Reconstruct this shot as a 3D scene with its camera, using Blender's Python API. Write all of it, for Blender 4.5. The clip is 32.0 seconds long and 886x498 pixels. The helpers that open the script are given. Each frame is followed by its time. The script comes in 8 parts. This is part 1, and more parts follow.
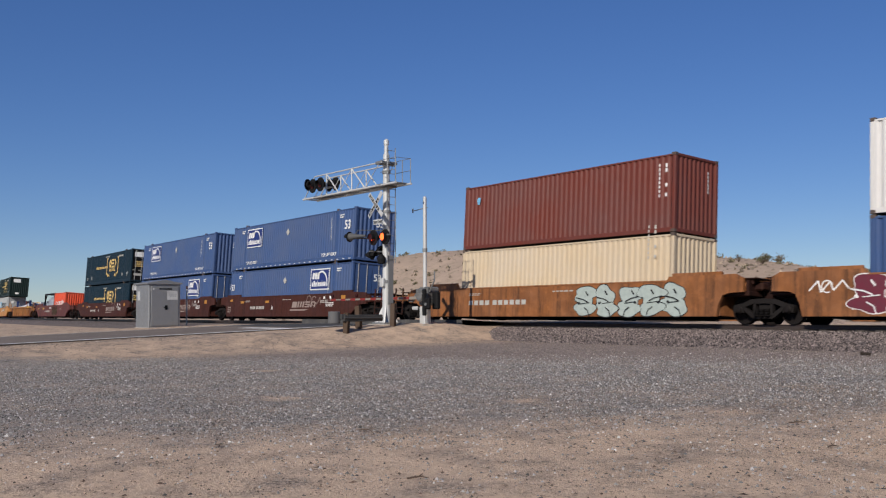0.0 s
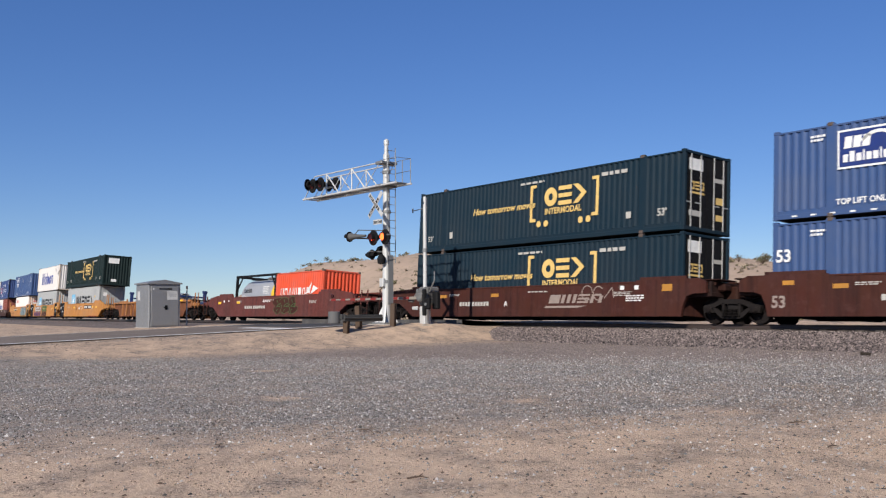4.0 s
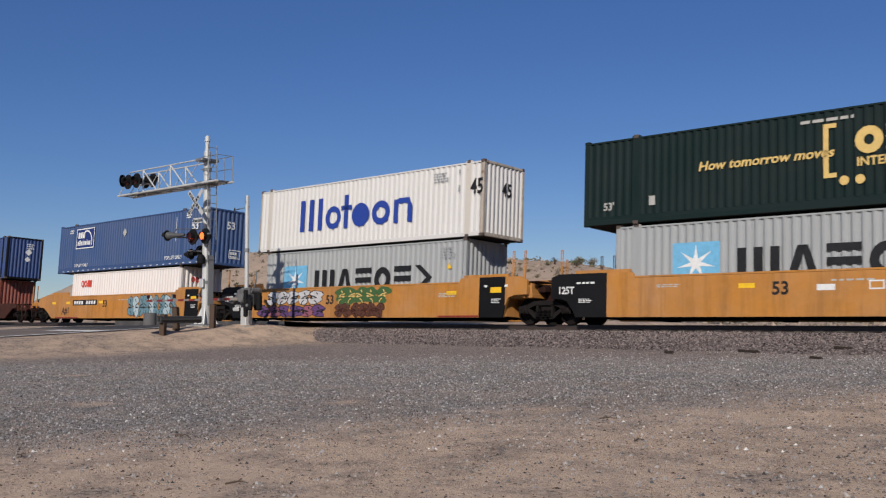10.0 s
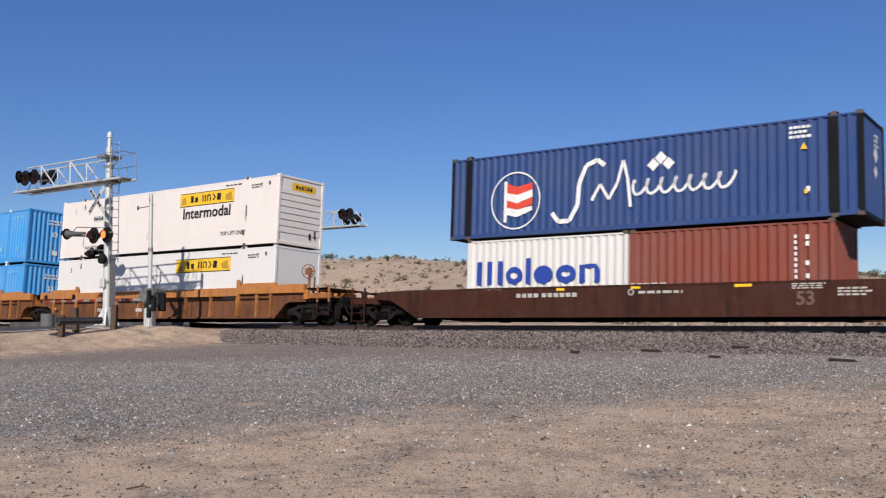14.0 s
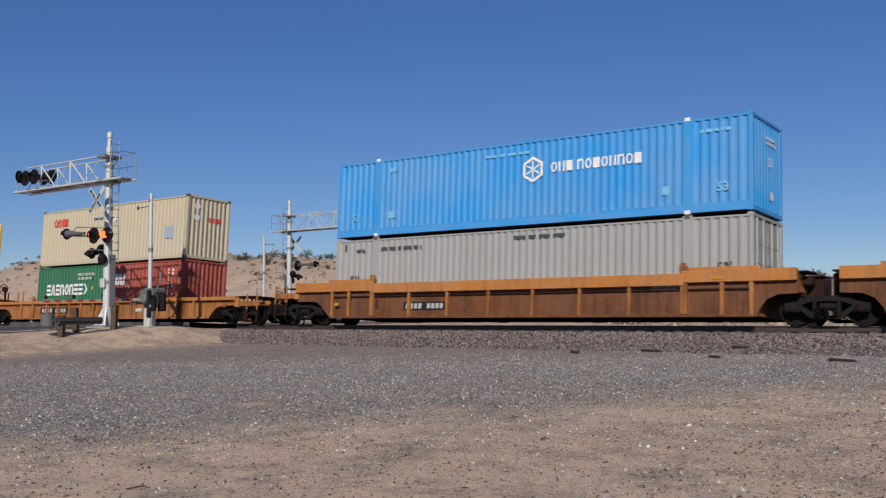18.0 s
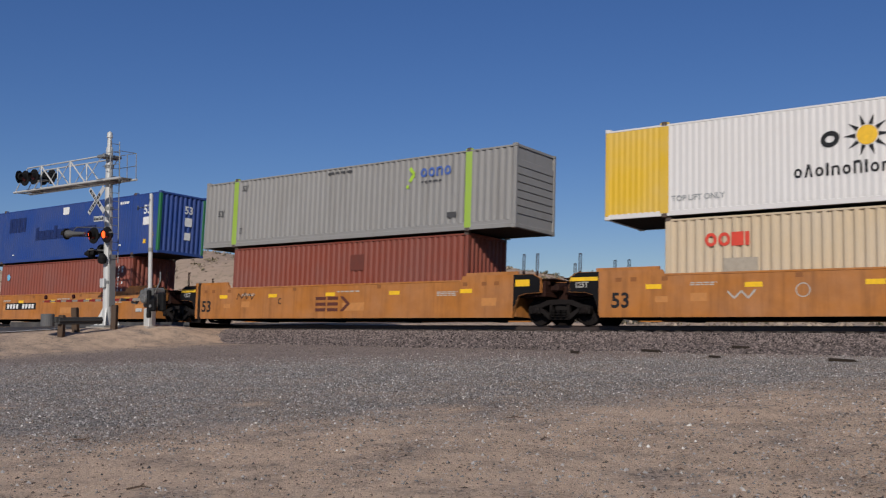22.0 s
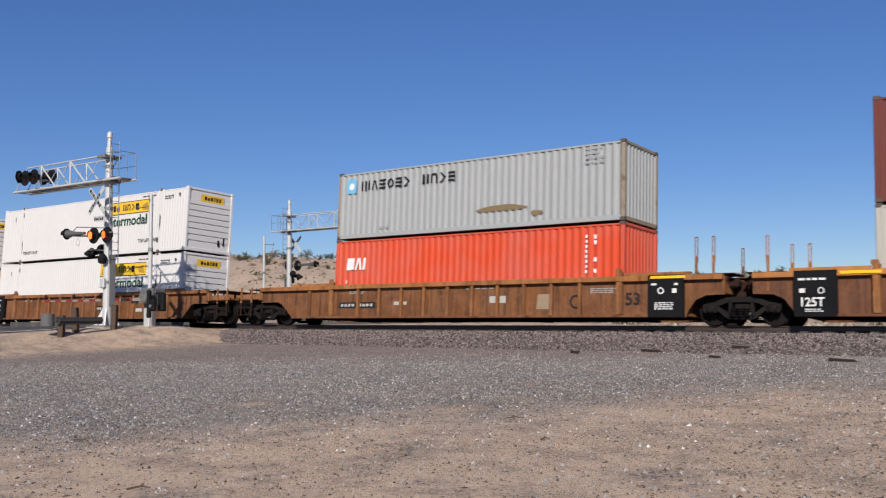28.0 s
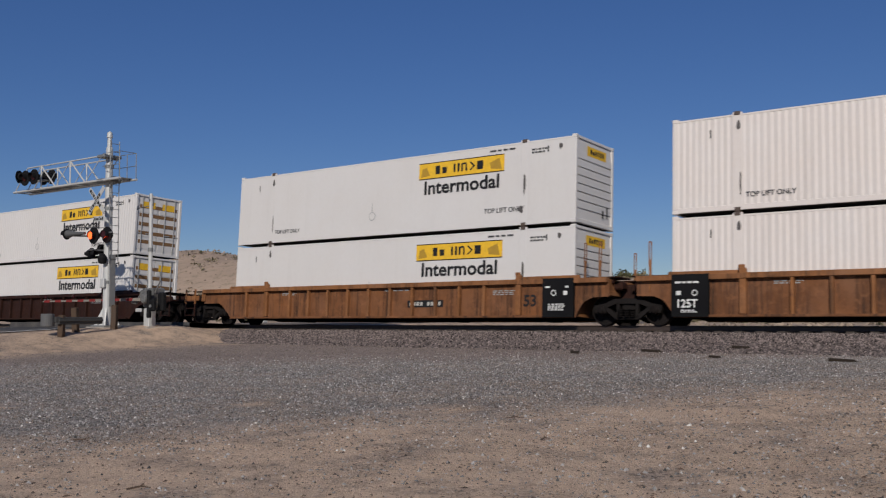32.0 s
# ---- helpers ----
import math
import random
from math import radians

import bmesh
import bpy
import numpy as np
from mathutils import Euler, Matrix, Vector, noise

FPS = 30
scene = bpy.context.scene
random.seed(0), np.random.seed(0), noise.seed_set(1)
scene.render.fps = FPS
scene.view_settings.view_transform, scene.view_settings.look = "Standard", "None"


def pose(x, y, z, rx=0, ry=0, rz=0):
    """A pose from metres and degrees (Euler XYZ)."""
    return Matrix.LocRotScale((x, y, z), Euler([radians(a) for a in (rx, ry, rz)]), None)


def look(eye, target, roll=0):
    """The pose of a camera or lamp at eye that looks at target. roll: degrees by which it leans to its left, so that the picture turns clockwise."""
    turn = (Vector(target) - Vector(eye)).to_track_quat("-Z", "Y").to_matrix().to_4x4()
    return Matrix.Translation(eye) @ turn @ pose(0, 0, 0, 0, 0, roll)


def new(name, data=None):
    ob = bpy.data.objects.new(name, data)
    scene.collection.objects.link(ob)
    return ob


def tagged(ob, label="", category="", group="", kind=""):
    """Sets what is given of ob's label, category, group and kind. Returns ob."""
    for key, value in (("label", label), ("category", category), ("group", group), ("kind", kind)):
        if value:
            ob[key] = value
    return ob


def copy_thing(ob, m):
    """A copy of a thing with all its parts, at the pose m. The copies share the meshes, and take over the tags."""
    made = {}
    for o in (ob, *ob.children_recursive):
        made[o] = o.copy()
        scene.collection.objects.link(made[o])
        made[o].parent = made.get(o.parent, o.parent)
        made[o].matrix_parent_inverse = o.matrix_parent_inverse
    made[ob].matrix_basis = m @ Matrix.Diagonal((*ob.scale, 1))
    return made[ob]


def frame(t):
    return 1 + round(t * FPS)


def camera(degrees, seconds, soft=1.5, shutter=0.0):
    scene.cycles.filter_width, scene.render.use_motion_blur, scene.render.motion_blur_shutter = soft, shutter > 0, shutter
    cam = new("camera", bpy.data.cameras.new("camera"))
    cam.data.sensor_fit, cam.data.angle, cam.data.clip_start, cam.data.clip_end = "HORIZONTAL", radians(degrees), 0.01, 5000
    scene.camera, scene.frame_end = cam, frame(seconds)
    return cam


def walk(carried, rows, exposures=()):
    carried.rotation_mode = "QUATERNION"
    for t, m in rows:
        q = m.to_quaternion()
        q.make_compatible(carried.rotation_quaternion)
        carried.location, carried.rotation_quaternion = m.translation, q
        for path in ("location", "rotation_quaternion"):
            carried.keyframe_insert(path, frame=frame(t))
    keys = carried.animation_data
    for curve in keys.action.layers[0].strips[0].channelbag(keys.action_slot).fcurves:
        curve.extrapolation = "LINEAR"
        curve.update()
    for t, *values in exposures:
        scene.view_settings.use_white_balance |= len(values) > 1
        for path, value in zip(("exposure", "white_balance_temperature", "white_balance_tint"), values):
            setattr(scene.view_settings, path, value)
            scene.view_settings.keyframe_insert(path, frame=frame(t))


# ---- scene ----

# The camera: on a tripod beside the line, one slow pan to the right.
cam = camera(49.27, 32.0, soft=1.2, shutter=0.12)
EYE = (0.0, 0.0, 0.464)


def aim(k):
    """The tripod head's pose; k = 0 before the pan, 1 after it."""
    return pose(*EYE, 93.80 + 0.016 * k, 0.271 + 0.121 * k, 51.897 - 15.869 * k)


PAN = [(0.0, 0), (7.4, 0), (7.6, .02), (8.0, .1033), (8.5, .2495), (9.0, .3884), (9.5, .5112), (10.0, .6569),
       (10.5, .801), (11.0, .929), (11.25, .9625), (11.5, .9775), (12.0, .9955), (32.0, .9955)]
# the film camera's own exposure drifts with what fills its picture
EXPOSURE = [(0.0, -0.13), (1.0, -0.07), (2.0, 0.12), (3.0, 0.16), (4.0, 0.20), (7.0, -0.03), (8.0, -0.18), (9.0, -0.14), (10.0, -0.26), (11.0, -0.29),
            (12.0, -0.28), (13.0, 0.03), (14.0, 0.08), (15.0, -0.20), (18.0, -0.19), (19.0, -0.15), (20.0, -0.13), (21.0, -0.31), (22.0, -0.43),
            (23.0, -0.05), (24.0, 0.05), (25.0, 0.10), (28.0, 0.05), (29.0, -0.18), (30.0, -0.46), (31.0, -0.62), (32.0, -0.58)]
walk(cam, [(t, aim(k)) for t, k in PAN], EXPOSURE)

# World, sun and exposure
world = bpy.data.worlds.new("sky")
scene.world = world
world.use_nodes = True
wn = world.node_tree
wn.nodes.clear()
sky = wn.nodes.new("ShaderNodeTexSky")
sky.sky_type, sky.sun_disc = "NISHITA", False
SUN = Vector((2.5, -5.1, 3.5)).normalized()
sky.sun_elevation = math.asin(SUN.z)
sky.sun_rotation = math.atan2(SUN.x, SUN.y)
sky.altitude, sky.air_density, sky.dust_density, sky.ozone_density = 1800, 1.0, 0.5, 6.0
bg = wn.nodes.new("ShaderNodeBackground")
bg.inputs["Strength"].default_value = 0.137
wout = wn.nodes.new("ShaderNodeOutputWorld")
hs = wn.nodes.new("ShaderNodeHueSaturation")
hs.inputs["Saturation"].default_value = 1.27
hs.inputs["Hue"].default_value = 0.516
even = wn.nodes.new("ShaderNodeGamma")  # evens out the haze towards the horizon
even.inputs["Gamma"].default_value = 0.75
wn.links.new(sky.outputs[0], even.inputs[0])
wn.links.new(even.outputs[0], hs.inputs["Color"])
wn.links.new(hs.outputs[0], bg.inputs[0])
wn.links.new(bg.outputs[0], wout.inputs[0])
sun = new("sun", bpy.data.lights.new("sun", "SUN"))
sun.data.energy, sun.data.angle, sun.data.color = 5.0, radians(0.55), (1.0, 0.945, 0.87)
sun.matrix_world = look((0, 0, 60), Vector((0, 0, 60)) - SUN)

# The railway: an arc of 1090 m radius, banked away from the camera
RADIUS, TRACK_Y, BANK = 1090.3, 28.339, 3.647


def on_track(s, x=0.0, y=0.0, z=0.0):
    """The pose of something on the line: s metres along the arc, at (x, y, z) of the banked track's own space."""
    a = s / RADIUS
    m = Matrix.Translation((RADIUS * math.sin(a), TRACK_Y + RADIUS * (1 - math.cos(a)), 0)) @ Matrix.Rotation(a, 4, "Z")
    return m @ Matrix.Rotation(-radians(BANK), 4, "X") @ Matrix.Translation((x, y, z))


def run(t):
    """How far the train has gone at t seconds."""
    q = t - 16
    return 14.694 * q - 0.01233 * q * q + 0.000581 * q ** 3


# ---------------------------------------------------------------- materials
def nodes_of(mat):
    mat.use_nodes = True
    t = mat.node_tree
    return t, t.nodes["Principled BSDF"]


def node(t, kind, **inputs):
    n = t.nodes.new(kind)
    for k, v in inputs.items():
        key = int(k[1:]) if k[0] == "i" and k[1:].isdigit() else k.replace("_", " ")
        n.inputs[key].default_value = v
    return n


def ramp(t, source, a, b, ca=(0, 0, 0, 1), cb=(1, 1, 1, 1)):
    r = t.nodes.new("ShaderNodeValToRGB")
    r.color_ramp.elements[0].position, r.color_ramp.elements[1].position = a, b
    r.color_ramp.elements[0].color, r.color_ramp.elements[1].color = ca, cb
    t.links.new(source, r.inputs[0])
    return r.outputs[0]


def mix(t, fac, a, b, how="MIX"):
    m = t.nodes.new("ShaderNodeMix")
    m.data_type, m.blend_type = "RGBA", how
    for sock, v in ((m.inputs[0], fac), (m.inputs[6], a), (m.inputs[7], b)):
        if hasattr(v, "links"):
            t.links.new(v, sock)
        else:
            sock.default_value = (*v, 1) if isinstance(v, tuple) and len(v) == 3 else v
    return m.outputs[2]


def noise_of(t, co, scale, detail=4, rough=0.6, stretch=None):
    if stretch:
        mp = t.nodes.new("ShaderNodeMapping")
        mp.inputs["Scale"].default_value = stretch
        t.links.new(co, mp.inputs[0])
        co = mp.outputs[0]
    n = node(t, "ShaderNodeTexNoise", Scale=scale, Detail=detail, Roughness=rough)
    t.links.new(co, n.inputs["Vector"])
    return n.outputs["Fac"]


MATS = {}


def paint(name, colour, rust=0.2, dirt=0.4, rough=0.5, metal=0.0, streak=0.35, grime=0.0):
    """Painted steel: faded patches, vertical streaks of dust, rust spots."""
    if name in MATS:
        return MATS[name]
    mat = bpy.data.materials.new(name)
    t, b = nodes_of(mat)
    tc = t.nodes.new("ShaderNodeTexCoord")
    oi = t.nodes.new("ShaderNodeObjectInfo")
    add = node(t, "ShaderNodeVectorMath")
    sc = node(t, "ShaderNodeVectorMath", i1=(37.0, 0.0, 11.0))
    sc.operation = "MULTIPLY"
    t.links.new(oi.outputs["Random"], sc.inputs[0])
    t.links.new(tc.outputs["Object"], add.inputs[0])
    t.links.new(sc.outputs[0], add.inputs[1])
    co = add.outputs[0]
    big = noise_of(t, co, 0.55, 3)
    fine = noise_of(t, co, 9, 5)
    drip = noise_of(t, co, 1.0, 4, 0.65, (2.6, 2.6, 0.22))
    c = tuple(colour)
    c = tuple(v * 0.84 for v in c)
    grey = sum(c) / 3
    faded = tuple(v * 0.80 + grey * 0.22 + 0.004 for v in c)
    col = mix(t, ramp(t, big, 0.35, 0.7), c, faded)
    dust = (0.30, 0.235, 0.17)
    fac = node(t, "ShaderNodeMath", i1=streak)
    fac.operation = "MULTIPLY"
    t.links.new(ramp(t, drip, 0.52, 0.78), fac.inputs[0])
    col = mix(t, fac.outputs[0], col, tuple(v * 0.62 + d * (0.04 + 0.22 * grey) for v, d in zip(c, dust)))
    fd = node(t, "ShaderNodeMath", i1=dirt * 0.16 * min(1, 0.12 + 3 * grey))
    fd.operation = "MULTIPLY"
    t.links.new(ramp(t, fine, 0.42, 0.7), fd.inputs[0])
    col = mix(t, fd.outputs[0], col, dust)
    if rust:
        spots = noise_of(t, co, 2.3, 7, 0.72)
        fr = node(t, "ShaderNodeMath", i1=min(1, 0.35 + rust))
        fr.operation = "MULTIPLY"
        t.links.new(ramp(t, spots, 0.69 - 0.16 * rust, 0.74 - 0.06 * rust), fr.inputs[0])
        col = mix(t, fr.outputs[0], col, (0.13, 0.045, 0.02))
    if grime:
        patch = noise_of(t, co, 0.9, 7, 0.7, (0.8, 1.0, 1.0))
        fg = node(t, "ShaderNodeMath", i1=grime * 0.8)
        fg.operation = "MULTIPLY"
        t.links.new(ramp(t, patch, 0.43, 0.60), fg.inputs[0])
        col = mix(t, fg.outputs[0], col, tuple(v * 0.45 + d for v, d in zip(c, (0.030, 0.012, 0.006))))
        runs = noise_of(t, co, 1.6, 6, 0.7, (2.4, 2.4, 0.16))
        fh = node(t, "ShaderNodeMath", i1=grime)
        fh.operation = "MULTIPLY"
        t.links.new(ramp(t, runs, 0.48, 0.64), fh.inputs[0])
        col = mix(t, fh.outputs[0], col, tuple(v * 0.22 + 0.007 for v in c))
        chalky = noise_of(t, co, 3.1, 6, 0.75)
        fc = node(t, "ShaderNodeMath", i1=grime * 0.5)
        fc.operation = "MULTIPLY"
        t.links.new(ramp(t, chalky, 0.53, 0.66), fc.inputs[0])
        col = mix(t, fc.outputs[0], col, tuple(min(0.8, v * 1.35 + 0.02) for v in c))
    t.links.new(col, b.inputs["Base Color"])
    t.links.new(ramp(t, fine, 0.3, 0.8, (rough - .1,) * 3 + (1,), (min(1, rough + .2),) * 3 + (1,)), b.inputs["Roughness"])
    b.inputs["Metallic"].default_value = metal
    b.inputs["Specular IOR Level"].default_value = 0.3 if grey > 0.04 else 0.07
    bump = node(t, "ShaderNodeBump", Strength=0.12, Distance=0.01)
    t.links.new(fine, bump.inputs["Height"])
    t.links.new(bump.outputs[0], b.inputs["Normal"])
    MATS[name] = mat
    return mat


def plain(name, colour, rough=0.6, metal=0.0, glow=0.0):
    """A small marking, lens or fitting: one colour with a little grain."""
    if name in MATS:
        return MATS[name]
    mat = bpy.data.materials.new(name)
    t, b = nodes_of(mat)
    tc = t.nodes.new("ShaderNodeTexCoord")
    n = noise_of(t, tc.outputs["Object"], 6, 5, 0.7)
    c = tuple(colour)
    t.links.new(mix(t, ramp(t, n, 0.35, 0.75), c, tuple(v * 0.74 + 0.012 for v in c)), b.inputs["Base Color"])
    b.inputs["Roughness"].default_value, b.inputs["Metallic"].default_value = rough, metal
    b.inputs["Specular IOR Level"].default_value = 0.25
    if glow:
        b.inputs["Emission Color"].default_value = (*c, 1)
        b.inputs["Emission Strength"].default_value = glow
    MATS[name] = mat
    return mat


def ground_material():
    mat = bpy.data.materials.new("desert_ground")
    t, b = nodes_of(mat)
    geo = t.nodes.new("ShaderNodeNewGeometry")
    co = geo.outputs["Position"]
    sep = t.nodes.new("ShaderNodeSeparateXYZ")
    t.links.new(co, sep.inputs[0])

    def plane(a, bb, c, soft, wob, scale):
        """0..1 across the line a x + b y + c = 0, wobbling by wob metres."""
        d = node(t, "ShaderNodeVectorMath", i1=(a, bb, 0.0))
        d.operation = "DOT_PRODUCT"
        t.links.new(co, d.inputs[0])
        n1 = noise_of(t, co, scale, 6, 0.65)
        m = node(t, "ShaderNodeMath", i1=wob, i2=c - wob * 0.5)
        m.operation = "MULTIPLY_ADD"
        t.links.new(n1, m.inputs[0])
        s = node(t, "ShaderNodeMath")
        t.links.new(d.outputs["Value"], s.inputs[0])
        t.links.new(m.outputs[0], s.inputs[1])
        r = node(t, "ShaderNodeMapRange", From_Min=-soft, From_Max=soft)
        t.links.new(s.outputs[0], r.inputs[0])
        return r.outputs[0]

    fine = noise_of(t, co, 22, 6, 0.7)
    mid = noise_of(t, co, 2.2, 5, 0.65)
    sand = mix(t, ramp(t, mid, 0.3, 0.7), (0.63, 0.455, 0.32), (0.52, 0.375, 0.264))
    sand = mix(t, ramp(t, fine, 0.57, 0.69), sand, (0.20, 0.15, 0.115))
    rock = t.nodes.new("ShaderNodeTexVoronoi")
    rock.inputs["Scale"].default_value = 34
    t.links.new(co, rock.inputs["Vector"])
    hue = node(t, "ShaderNodeSeparateColor")
    t.links.new(rock.outputs["Color"], hue.inputs[0])
    gravel = ramp(t, hue.outputs[0], 0.05, 0.98, (0.085, 0.077, 0.072, 1), (0.32, 0.292, 0.268, 1))
    gravel = mix(t, ramp(t, noise_of(t, co, 0.9, 7, 0.72), 0.44, 0.64), gravel, mix(t, ramp(t, hue.outputs[1], 0.1, 0.9), (0.19, 0.155, 0.13), (0.42, 0.335, 0.265)))
    pink = mix(t, ramp(t, hue.outputs[2], 0.1, 0.9), (0.15, 0.122, 0.11), (0.32, 0.26, 0.225))
    near = plane(0.8756, -0.483, 0.8756 * 12 + 0.483 * 3 - 0.7, 1.1, 4.6, 0.8)
    far = plane(-0.542, 0.84, -0.542 * 27 - 0.84 * 9.5, 0.7, 3.0, 0.4)
    left = plane(-1, 0, -27.0, 1.6, 3.0, 0.3)
    litter = mix(t, ramp(t, hue.outputs[1], 0.05, 0.95), (0.085, 0.066, 0.055), (0.44, 0.345, 0.27))
    mound = mix(t, ramp(t, noise_of(t, co, 1.1, 8, 0.75), 0.44, 0.62), mix(t, 0.18, sand, (0.1, 0.08, 0.06)), litter)
    beyond = mix(t, left, pink, mound)
    col = mix(t, far, gravel, beyond)
    thin = node(t, "ShaderNodeMath", i1=0.9)
    thin.operation = "MULTIPLY"
    t.links.new(near, thin.inputs[0])
    litter = mix(t, ramp(t, hue.outputs[1], 0.05, 0.95), (0.085, 0.066, 0.055), (0.44, 0.345, 0.27))
    track_mix = mix(t, ramp(t, noise_of(t, co, 1.1, 9, 0.78, (1.0, 1.0, 1.0)), 0.47, 0.66), sand, litter)
    col = mix(t, thin.outputs[0], col, track_mix)
    for px, py, pr in ((-13.5, 7.4, 0.85), (-4.3, 11.7, 1.2), (-10.4, 9.6, 0.7), (-19.5, 10.2, 0.8), (-7.4, 10.4, 0.8)):
        away = node(t, "ShaderNodeVectorMath", i1=(px, py, -0.83))
        away.operation = "DISTANCE"
        t.links.new(co, away.inputs[0])
        edge = node(t, "ShaderNodeMath", i1=1.1)
        edge.operation = "MULTIPLY_ADD"
        t.links.new(noise_of(t, co, 2.6, 6, 0.7), edge.inputs[0])
        t.links.new(away.outputs["Value"], edge.inputs[2])
        col = mix(t, ramp(t, edge.outputs[0], 0.35 + 0.35 * pr, 0.62 + 0.55 * pr, (0.75, 0.75, 0.75, 1), (0, 0, 0, 1)), col, sand)
    hill = plane(0, 1, -62, 6, 10, 0.05)
    slope = mix(t, ramp(t, noise_of(t, co, 0.12, 6, 0.6), 0.35, 0.65), (0.42, 0.31, 0.23), (0.34, 0.255, 0.192))
    slope = mix(t, ramp(t, noise_of(t, co, 0.6, 7, 0.75), 0.50, 0.66), slope, (0.25, 0.2, 0.14))
    col = mix(t, hill, col, slope)
    t.links.new(col, b.inputs["Base Color"])
    b.inputs["Roughness"].default_value = 0.95
    b.inputs["Specular IOR Level"].default_value = 0.15
    bump = node(t, "ShaderNodeBump", Strength=0.8, Distance=0.04)
    t.links.new(fine, bump.inputs["Height"])
    t.links.new(bump.outputs[0], b.inputs["Normal"])
    return mat


def island_material(name, dark, light, rough=0.9):
    """Many loose stones or leaves, each with its own tone."""
    mat = bpy.data.materials.new(name)
    t, b = nodes_of(mat)
    geo = t.nodes.new("ShaderNodeNewGeometry")
    t.links.new(ramp(t, geo.outputs["Random Per Island"], 0.0, 1.0, (*dark, 1), (*light, 1)), b.inputs["Base Color"])
    b.inputs["Roughness"].default_value = rough
    b.inputs["Specular IOR Level"].default_value = 0.2
    return mat


def asphalt_material():
    mat = bpy.data.materials.new("asphalt")
    t, b = nodes_of(mat)
    geo = t.nodes.new("ShaderNodeNewGeometry")
    co = geo.outputs["Position"]
    col = mix(t, ramp(t, noise_of(t, co, 0.5, 5), 0.35, 0.7), (0.155, 0.128, 0.108), (0.21, 0.17, 0.14))
    col = mix(t, ramp(t, noise_of(t, co, 30, 4), 0.5, 0.7), col, (0.09, 0.08, 0.072))
    t.links.new(col, b.inputs["Base Color"])
    b.inputs["Roughness"].default_value = 0.95
    b.inputs["Specular IOR Level"].default_value = 0.1
    return mat


def panel_material():
    """Dark rubber and asphalt of the crossing's deck, scuffed by tyres."""
    mat = bpy.data.materials.new("crossing_deck")
    t, b = nodes_of(mat)
    geo = t.nodes.new("ShaderNodeNewGeometry")
    co = geo.outputs["Position"]
    col = mix(t, ramp(t, noise_of(t, co, 0.9, 6, 0.7), 0.38, 0.66), (0.045, 0.045, 0.048), (0.095, 0.09, 0.085))
    col = mix(t, ramp(t, noise_of(t, co, 26, 4), 0.52, 0.7), col, (0.03, 0.03, 0.03))
    t.links.new(col, b.inputs["Base Color"])
    b.inputs["Roughness"].default_value = 0.9
    b.inputs["Specular IOR Level"].default_value = 0.15
    return mat


